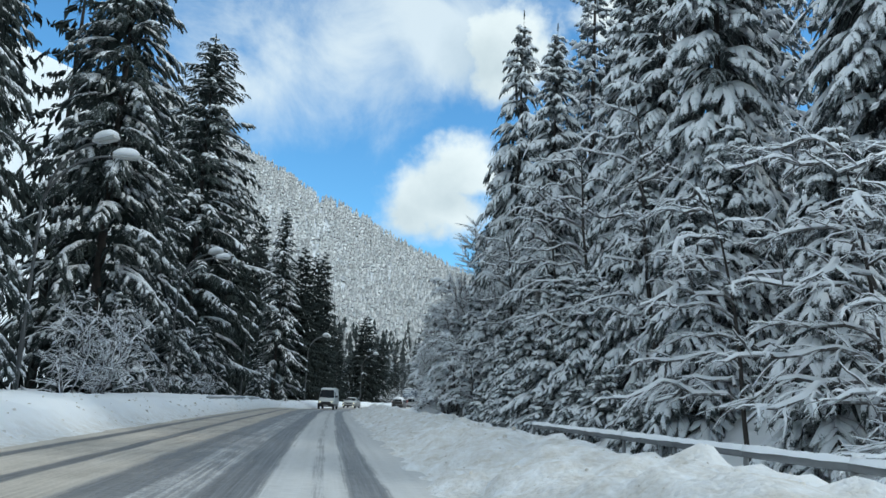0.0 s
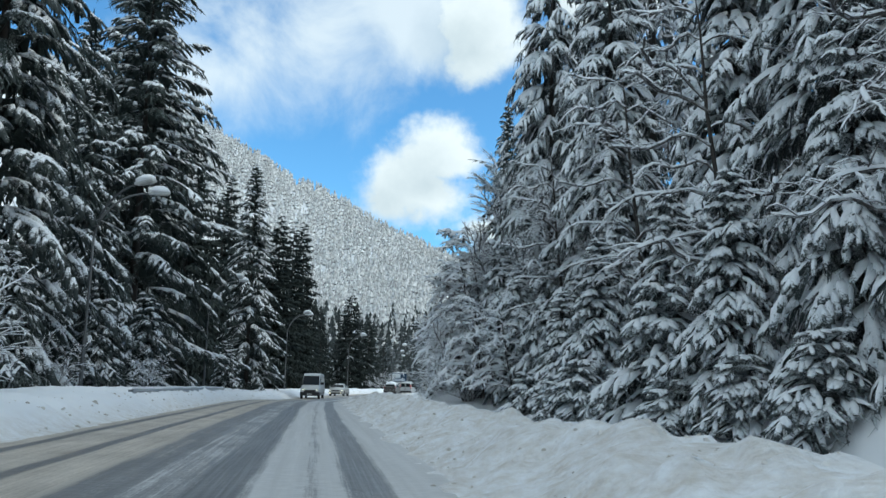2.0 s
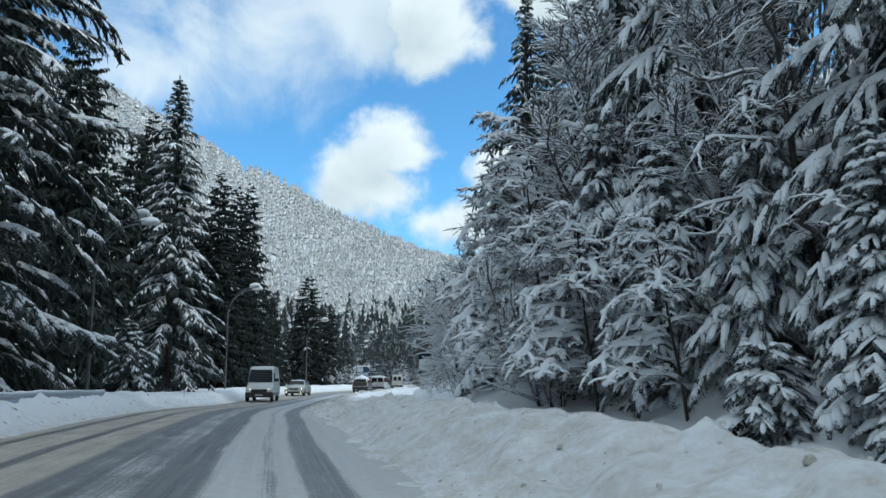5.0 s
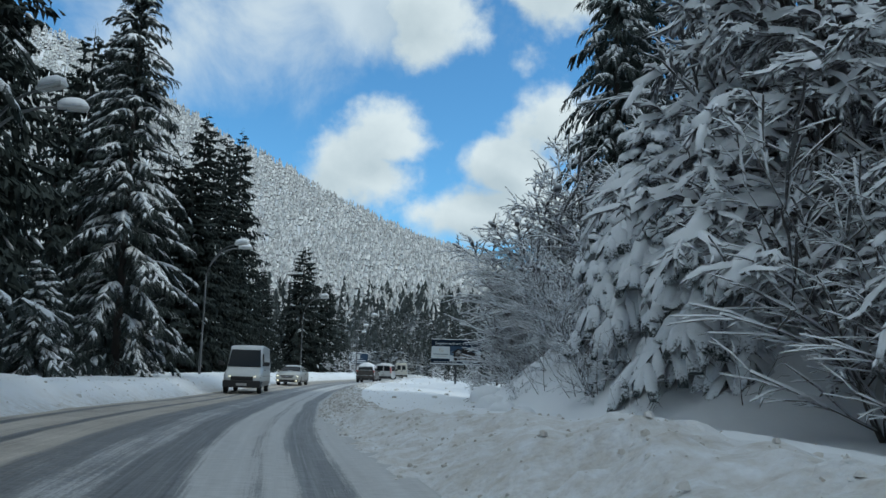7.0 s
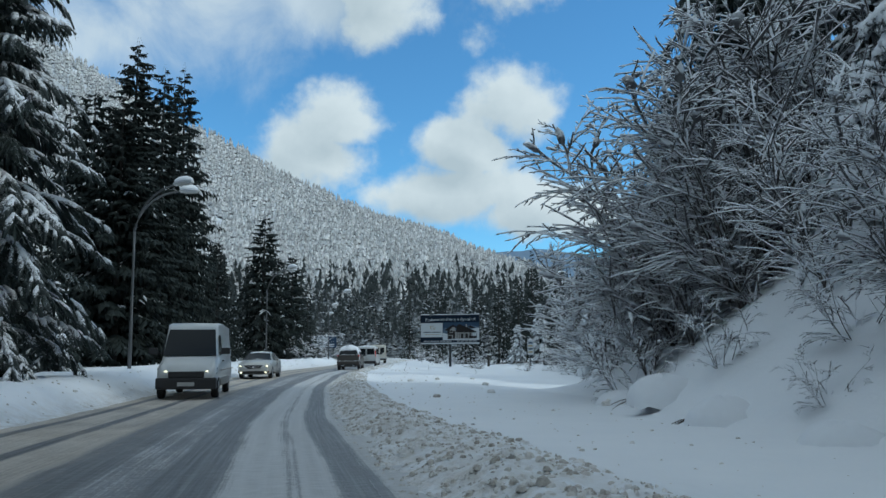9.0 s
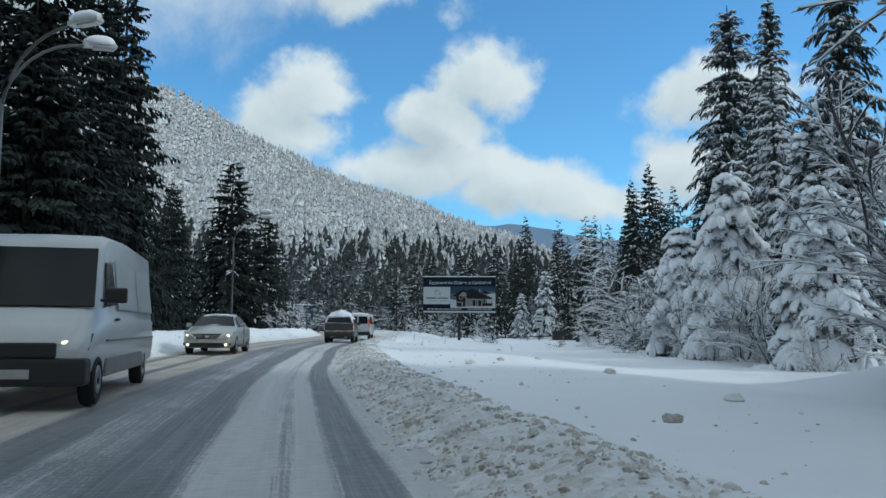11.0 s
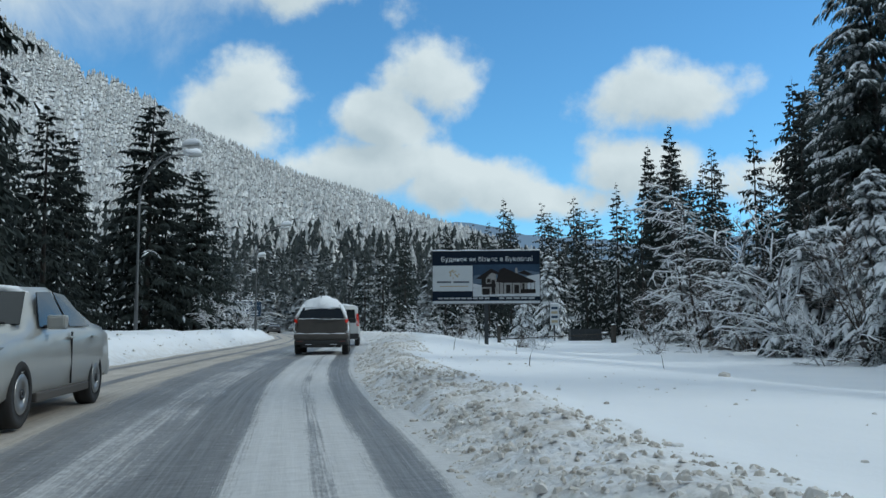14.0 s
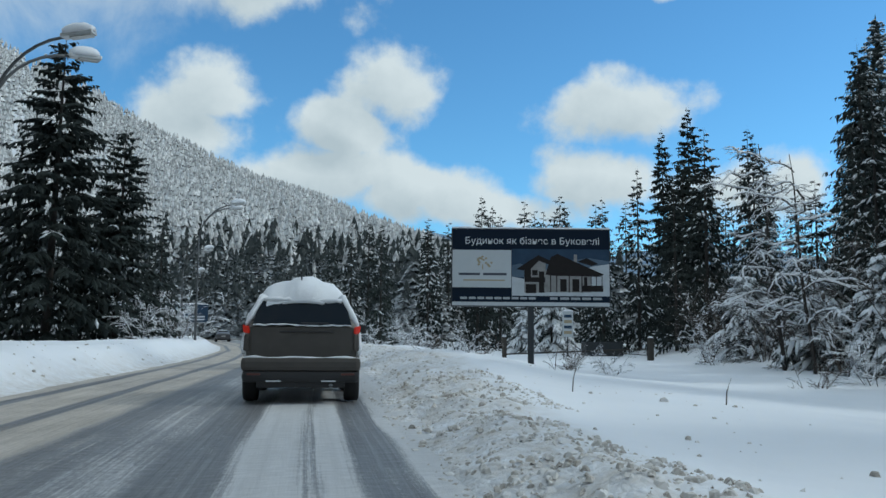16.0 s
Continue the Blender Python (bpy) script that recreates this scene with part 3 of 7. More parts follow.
def bough(r, root, turn, L, f, snow, droop, cv, cf, sv, sf, fine, spray):
    """One bough: a spine with drooping sprays on both sides, each a small roof of needles; snow lies on the sprays.
    snow: share of loaded boughs, share of loaded sprays, thickness, share of boughs with a cushion."""
    out = Vector((math.cos(turn), math.sin(turn), 0))
    side = Vector((-out.y, out.x, 0))
    rise = 0.30 if f > 0.8 else 0.10
    sag = droop * (0.55 + 0.6 * (1 - f)) * r.uniform(0.65, 1.3)
    bend = r.uniform(-.16, .16)
    up = Vector((0, 0, 1))

    def at(t):
        return root + out * (L * t) + side * (bend * L * t * t) + Vector((0, 0, L * (rise * t - sag * t * t + 0.30 * sag * t ** 4)))

    steps = max(3, min(fine, int(L / (0.265 * spray)) + 2))
    loaded, start = r.random() < snow[0], r.uniform(0.05, 0.45)
    broad = L * (1.1 if fine > 5 else 1.5) / steps
    for i in range(steps + 1):
        t = min(1.0, 0.12 + 0.88 * (i + r.uniform(0.1, 0.9)) / (steps + 0.5))
        p = at(t)
        d = (at(min(1.02, t + 0.08)) - at(t - 0.08)).normalized()
        for s in ((-1, 1) if i < steps else (0,)):
            w = min(spray if fine > 5 else 2.0, L * 0.36 * (1.2 - t)) * r.choice((r.uniform(0.4, 0.8), r.uniform(0.7, 1.3))) + 0.14
            v = (d * r.uniform(0.6, 1.1) + side * (s * r.uniform(0.5, 1.0)) - up * r.uniform(0.1, 0.5) * (0.5 + droop)).normalized()
            e = p + v * w - up * (w * r.uniform(0.1, 0.45))
            c = p.lerp(e, 0.5) + up * (0.06 * w)
            h = v.cross(up).normalized() * min(0.16, broad * 0.55 + 0.03) * r.uniform(0.7, 1.2)
            low = up * (h.length * 0.8)
            b = len(cv)
            cv.extend([p, c + h - low, c, c - h - low, e])
            cf.extend([(b, b + 1, b + 2), (b, b + 2, b + 3), (b + 1, b + 4, b + 2), (b + 2, b + 4, b + 3)])
            if r.random() < (0.45 if snow[0] > 0.9 else 0.8):
                q = p.lerp(e, r.uniform(0.3, 0.8))
                k = v * (0.05 if snow[0] > 0.9 else min(0.08, 0.15 * w) if snow[0] > 0.6 else min(0.2, 0.3 * w))
                b = len(cv)
                cv.extend([q - k, q + k, q + v * 0.08 - up * (w * r.uniform(0.35, 0.85) + 0.05)])
                cf.append((b, b + 1, b + 2))
            if loaded and t > start and r.random() < snow[1]:
                half = (e - p).length * r.uniform(0.42, 0.58)
                finger(r, p.lerp(e, r.uniform(0.36, 0.62)) + up * 0.04, ((e - p).normalized() + h.normalized() * r.uniform(-.35, .35)).normalized(), half * r.choice((0.7, 1.0, 1.1)), sv, sf, min(0.42, (h.length * 0.95 * snow[2]) / half))
    if loaded and r.random() < snow[3]:
        t0 = r.uniform(0.5, 0.92)
        ln = (0.14 + 0.12 * L) * r.uniform(0.6, 1.2)
        pad(r, at(t0) + up * 0.04, (at(t0 + 0.08) - at(t0 - 0.08)).normalized(), side, ln, ln * r.uniform(0.4, 0.7), sv, sf)


def finger(r, p, d, half, sv, sf, width=0.31):
    """A twig's sleeve of snow, ridged on top."""
    a = d.cross(Vector((0, 0, 1)))
    a = a.normalized() if a.length > 0.05 else d.orthogonal().normalized()
    c = a.cross(d)
    w = half * width * r.uniform(0.75, 1.25)
    j = d * (half * r.uniform(-.25, .25))
    b = len(sv)
    sv.extend([p - d * half, p + j + a * w - c * w * 0.45, p + j + c * w * 0.9, p + j - a * w - c * w * 0.45, p + d * half])
    for k in range(3):
        k2 = 1 + (k + 1) % 3
        sf.append((b, b + k2, b + 1 + k))
        sf.append((b + 4, b + 1 + k, b + k2))


def pad(r, c, d, side, half, wide, sv, sf):
    """One rounded cushion of snow, thick in the middle and drooping at the rim."""
    up = d.cross(side)
    if up.z < 0:
        up = -up
    up = (up + Vector((0, 0, 0.6))).normalized()
    b, ring = len(sv), 6
    thick = wide * r.uniform(0.5, 0.8)
    for k in range(ring):
        a = 6.2832 * k / ring
        j = r.uniform(0.7, 1.25)
        sv.append(c + d * (math.cos(a) * half * j) + side * (math.sin(a) * wide * j) - up * (thick * r.uniform(0.1, 0.7)))
    for k in range(ring):
        a = 6.2832 * k / ring
        sv.append(c + d * (math.cos(a) * half * 0.6) + side * (math.sin(a) * wide * 0.64) + up * (thick * r.uniform(0.4, 0.75)))
    sv.append(c + up * thick * 0.95)
    for k in range(ring):
        k2 = (k + 1) % ring
        sf.append((b + k, b + k2, b + ring + k2, b + ring + k))
        sf.append((b + ring + k, b + ring + k2, b + 2 * ring))
    sf.append(tuple(b + k for k in reversed(range(ring))))


def drape(r, pts, half, sv, sf, thick=0.9, tail=0.3):
    """A rounded roll of snow along a twig, broad in the middle and thin at its ends."""
    n, b = len(pts), len(sv)
    for i, p in enumerate(pts):
        f = i / (n - 1)
        w = half * (tail + (1 - tail) * math.sin(math.pi * (0.10 + 0.78 * f))) * r.uniform(0.75, 1.25)
        d = (pts[min(i + 1, n - 1)] - pts[max(i - 1, 0)]).normalized()
        a = d.cross(Vector((0, 0, 1)))
        a = a.normalized() if a.length > 0.1 else d.orthogonal().normalized()
        c = a.cross(d)
        sv.extend([p - a * w - c * (w * 0.4), p - a * (w * 0.62) + c * (w * thick * 0.7), p + a * (w * 0.62) + c * (w * thick * 0.7), p + a * w - c * (w * 0.4)])
    for i in range(n - 1):
        for k in range(3):
            q = b + i * 4 + k
            sf.append((q, q + 1, q + 5, q + 4))
    sf.append((b + 3, b + 2, b + 1, b))
    q = b + (n - 1) * 4
    sf.append((q, q + 1, q + 2, q + 3))


def feather(r, pts, reach, cv, cf, count=4):
    """A needled twig: a narrow dark roof along it and slim pointed sprigs to both sides."""
    up = Vector((0, 0, 1))
    n = len(pts)
    h = (pts[-1] - pts[0]).cross(up)
    h = h.normalized() * (0.22 * reach) if h.length > 0.02 else Vector((0.22 * reach, 0, 0))
    b, m = len(cv), n // 2
    cv.extend([pts[0], pts[m] + h - up * (0.1 * reach), pts[m] - h - up * (0.1 * reach), pts[-1]])
    cf.extend([(b, b + 1, b + 3), (b, b + 3, b + 2)])
    for k in range(count):
        t = (k + r.uniform(0.15, 0.95)) / count * (n - 1)
        i = min(n - 2, int(t))
        p = pts[i].lerp(pts[i + 1], t - i)
        d = (pts[i + 1] - pts[i]).normalized()
        for s in (-1, 1):
            e = p + (d * r.uniform(0.5, 0.9) + h * (s * r.uniform(0.6, 1.0) / h.length) - up * r.uniform(0.25, 0.95)) * (reach * r.uniform(0.55, 1.1))
            w = d * (0.13 * reach)
            b = len(cv)
            cv.extend([p - w, p + w, e])
            cf.append((b, b + 1, b + 2))


def draped_bough(r, root, turn, L, f, snow, droop, step, cv, cf, sv, sf):
    """A bough bowed by snow: twigs fan out and hang on both sides, rolls of snow lie on them and along the bough.
    snow: share of loaded boughs, share of loaded twigs, thickness, share of boughs with a roll along them."""
    up = Vector((0, 0, 1))
    out = Vector((math.cos(turn), math.sin(turn), 0))
    side = Vector((-out.y, out.x, 0))
    rise = r.uniform(0.02, 0.22) + (0.3 if f > 0.8 else 0.0)
    sag = droop * (0.45 + 0.6 * (1 - f)) * r.uniform(0.65, 1.35)
    bend = r.uniform(-.18, .18)

    def at(t):
        return root + out * (L * t * (1 - 0.1 * sag * t)) + side * (bend * L * t * t) + up * (L * (rise * t - sag * t * t))

    loaded = r.random() < snow[0]
    n = max(3, int(L / step))
    for i in range(n + 1):
        t = 0.20 + 0.80 * (i + r.uniform(0.15, 0.85)) / (n + 1)
        p, d = at(t), (at(t + 0.05) - at(t - 0.05)).normalized()
        for s in ((-1, 1) if i < n else (-1, 0, 1)):
            w = min(0.95, 0.36 * L + 0.1) * (1.15 - 0.72 * t) * r.uniform(0.7, 1.35) + 0.12
            v = (d * r.uniform(0.6, 1.05) + side * (s * r.uniform(0.45, 0.95))).normalized()
            hang = r.uniform(0.3, 0.85) * (0.45 + droop)
            q = [p + v * (w * k / 3) - up * (w * hang * (k / 3) ** 2) for k in range(4)]
            feather(r, q, 0.14 + 0.19 * w, cv, cf, 3)
            if loaded and r.random() < snow[1]:
                drape(r, [q[0] + up * 0.025, q[1].lerp(q[2], 0.6) + up * 0.03, q[3] + up * 0.02], snow[2] * r.uniform(0.06, 0.125) * (0.55 + 0.65 * w), sv, sf)
        # twigs hanging straight under the bough
        if t > 0.3 and r.random() < 0.7:
            w = r.uniform(0.25, 0.7) * min(1.0, 0.35 + 0.25 * L)
            feather(r, [p, p + d * 0.08 - up * w * 0.5, p + d * 0.1 - up * w], 0.2, cv, cf, 3)
    # broad filler sprays near the trunk, added to keep the crown's inside dark
    for k in range(3):
        p = at(r.uniform(0.05, 0.35))
        e = p + side * r.uniform(-.6, .6) * min(1, L) - up * r.uniform(0.3, 0.9) * min(1.0, L)
        b = len(cv)
        cv.extend([p - out * 0.28, p + out * 0.3, e])
        cf.append((b, b + 1, b + 2))
    if loaded and r.random() < snow[3]:
        t0, t1 = r.uniform(0.2, 0.45), r.uniform(0.75, 1.0)
        drape(r, [at(t0 + (t1 - t0) * k / 5) + up * 0.05 for k in range(6)], snow[2] * r.uniform(0.09, 0.16) * min(1.2, 0.45 + 0.25 * L), sv, sf, 1.0)


SPRUCES = {}


def draped_kind(key, seed, height, radius, snow, droop, needles, gap=0.9, step=0.34, full=0.70, load=None):
    """A spruce of full whorls of draped boughs."""
    r = random.Random(seed)
    tv, tf, cv, cf, sv, sf = [], [], [], [], [], []
    lean = Vector((r.uniform(-.015, .015), r.uniform(-.015, .015), 0))
    axis = lambda z: Vector((0, 0, z)) + lean * z
    n = 10
    tube(tv, tf, [axis(height * i / n) for i in range(n + 1)], [max(0.012, height * 0.011 * (1 - i / n) ** 0.8) for i in range(n + 1)], 7)
    z, turn = height * 0.06, r.random() * 6.28
    while z < height * 0.985:
        f = z / height
        reach = radius * (1 - f) ** full * (0.72 + 0.28 * min(1, f / 0.12)) + 0.14
        count = 4 if f > 0.9 else 4 + int(3.6 * min(1, reach / radius * 1.3))
        for k in range(count):
            turn += 6.2832 / count + r.uniform(-.3, .3)
            L = reach * r.choice((r.uniform(0.6, 0.85), r.uniform(0.85, 1.05), r.uniform(1.0, 1.18)))
            draped_bough(r, axis(z + r.uniform(-.5, .5) * gap * (1 - 0.6 * f)), turn, L, f, snow, droop, step, cv, cf, sv, sf)
        turn += 2.4
        z += gap * (0.40 + 0.75 * (1 - f)) * r.uniform(0.85, 1.15)
    for k in range(4):
        a = k * 1.57
        o = Vector((math.cos(a), math.sin(a), 0))
        feather(r, [axis(height - 0.35), axis(height) + o * 0.05, axis(height + 0.4) + o * 0.03], 0.16, cv, cf, 3)
    SPRUCES[key] = (height, mesh_of("trunk", tv, tf, BARK, True), mesh_of("crown", cv, cf, needles), mesh_of("snow_load", sv, sf, load or BOUGH_SNOW, True))


def spruce_kind(key, seed, height, radius, snow, droop, needles, gap=0.46, sparse=0.0, fine=8, spray=0.85):
    tv, tf, cv, cf, sv, sf = spruce_meshes(seed, height, radius, snow, droop, gap, sparse, fine, spray)
    SPRUCES[key] = (height, mesh_of("trunk", tv, tf, BARK, True), mesh_of("crown", cv, cf, needles), mesh_of("snow_load", sv, sf, SNOW_CAP, True) if sv else None)


# heavy: the snow-laden trees of the slope; dark: those that shed their snow
draped_kind("heavy_a", 11, 25, 5.0, (0.95, 0.72, 1.25, 0.8), 0.62, NEEDLES_RIME, 1.20, 0.45)
draped_kind("heavy_b", 12, 25, 4.6, (0.97, 0.78, 1.4, 0.85), 0.74, NEEDLES_RIME, 1.20, 0.45)
draped_kind("heavy_c", 13, 11, 2.9, (0.97, 0.78, 1.3, 0.8), 0.72, NEEDLES_RIME, 0.92, 0.42)
draped_kind("dusted_a", 21, 27, 6.0, (0.80, 0.52, 1.2, 0.5), 0.54, NEEDLES_GREEN, 1.0, 0.48, 0.74, BOUGH_SNOW_THIN)
draped_kind("dusted_b", 22, 27, 6.4, (0.78, 0.50, 1.15, 0.45), 0.46, NEEDLES_GREEN, 1.0, 0.48, 0.56, BOUGH_SNOW_THIN)
spruce_kind("dark_a", 31, 26, 5.0, (0.16, 0.2, 0.6, 0.0), 0.40, NEEDLES_DARK, 0.78, 0.0, 7)
spruce_kind("dark_b", 32, 20, 5.0, (0.18, 0.2, 0.6, 0.0), 0.36, NEEDLES_DARK, 0.78, 0.0, 7)
spruce_kind("far_a", 33, 22, 5.0, (0.4, 0.3, 0.9, 0.0), 0.40, NEEDLES_DARK, 1.4, 0.03, 4)
spruce_kind("far_c", 36, 22, 5.0, (0.08, 0.2, 0.8, 0.0), 0.40, NEEDLES_DARK, 1.05, 0.0, 5)
spruce_kind("far_b", 34, 22, 4.4, (0.6, 0.4, 1.0, 0.1), 0.45, NEEDLES_DARK, 1.4, 0.03, 4)
spruce_kind("backrow", 35, 26, 4.6, (0.9, 0.8, 1.2, 0.2), 0.6, NEEDLES_FROST, 1.25, 0.0, 5)
draped_kind("laden", 42, 7, 2.2, (1.0, 0.95, 1.9, 1.0), 0.95, NEEDLES_RIME, 0.66, 0.33, 0.6, BOUGH_SNOW_THICK)
draped_kind("low", 44, 4, 1.9, (0.9, 0.6, 1.0, 0.6), 0.7, NEEDLES_RIME, 0.62, 0.36)
draped_kind("small", 41, 7, 2.1, (0.85, 0.55, 1.0, 0.5), 0.62, NEEDLES_GREEN, 0.62, 0.32, 0.7, BOUGH_SNOW_THIN)
FIRST = {}
TREE_WORDS = {"heavy": "tall spruce bent under thick cushions of snow", "dusted": "tall dark green spruce with snow on its boughs",
              "dark": "tall dark spruce with hardly any snow", "backrow": "tall snowy spruce behind the front row", "laden": "young spruce buried under draped snow", "small": "young spruce loaded with fresh snow", "low": "low young spruce with snow at the foot of the wood", "far": "spruce with snowy boughs across the field"}
TREE_GROUP = {"heavy": "snow-laden spruces on the slope", "dusted": "spruces beside the road", "dark": "dark spruces beside the road", "backrow": "snow-laden spruces on the slope", "laden": "young spruces", "small": "young spruces", "low": "young spruces", "far": "spruces beyond the field"}


def spruce(key, x, y, top, wide=1.0, sink=0.25):
    """Stands a spruce on the ground at x, y with its top at that height."""
    z = ground_at(x, y) - sink
    h, trunk, crown, load = SPRUCES[key]
    s = (top - z) / h
    word = key.split("_")[0]
    m = pose(x, y, z, 0, 0, (x * 71 + y * 37) % 360) @ Matrix.Diagonal((s * wide, s * wide, s, 1))
    if key not in FIRST:
        t = thing("spruce", TREE_WORDS[word], "tree", m, TREE_GROUP[word])
        part("trunk", trunk, None, t)
        part("crown", crown, None, t, kind="stuff")
        if load:
            part("snow_load", load, None, t, "white snow cushions on the boughs", "stuff")
        FIRST[key] = t
        return t
    t = copy_thing(FIRST[key], Matrix())
    t.matrix_basis = m
    return t


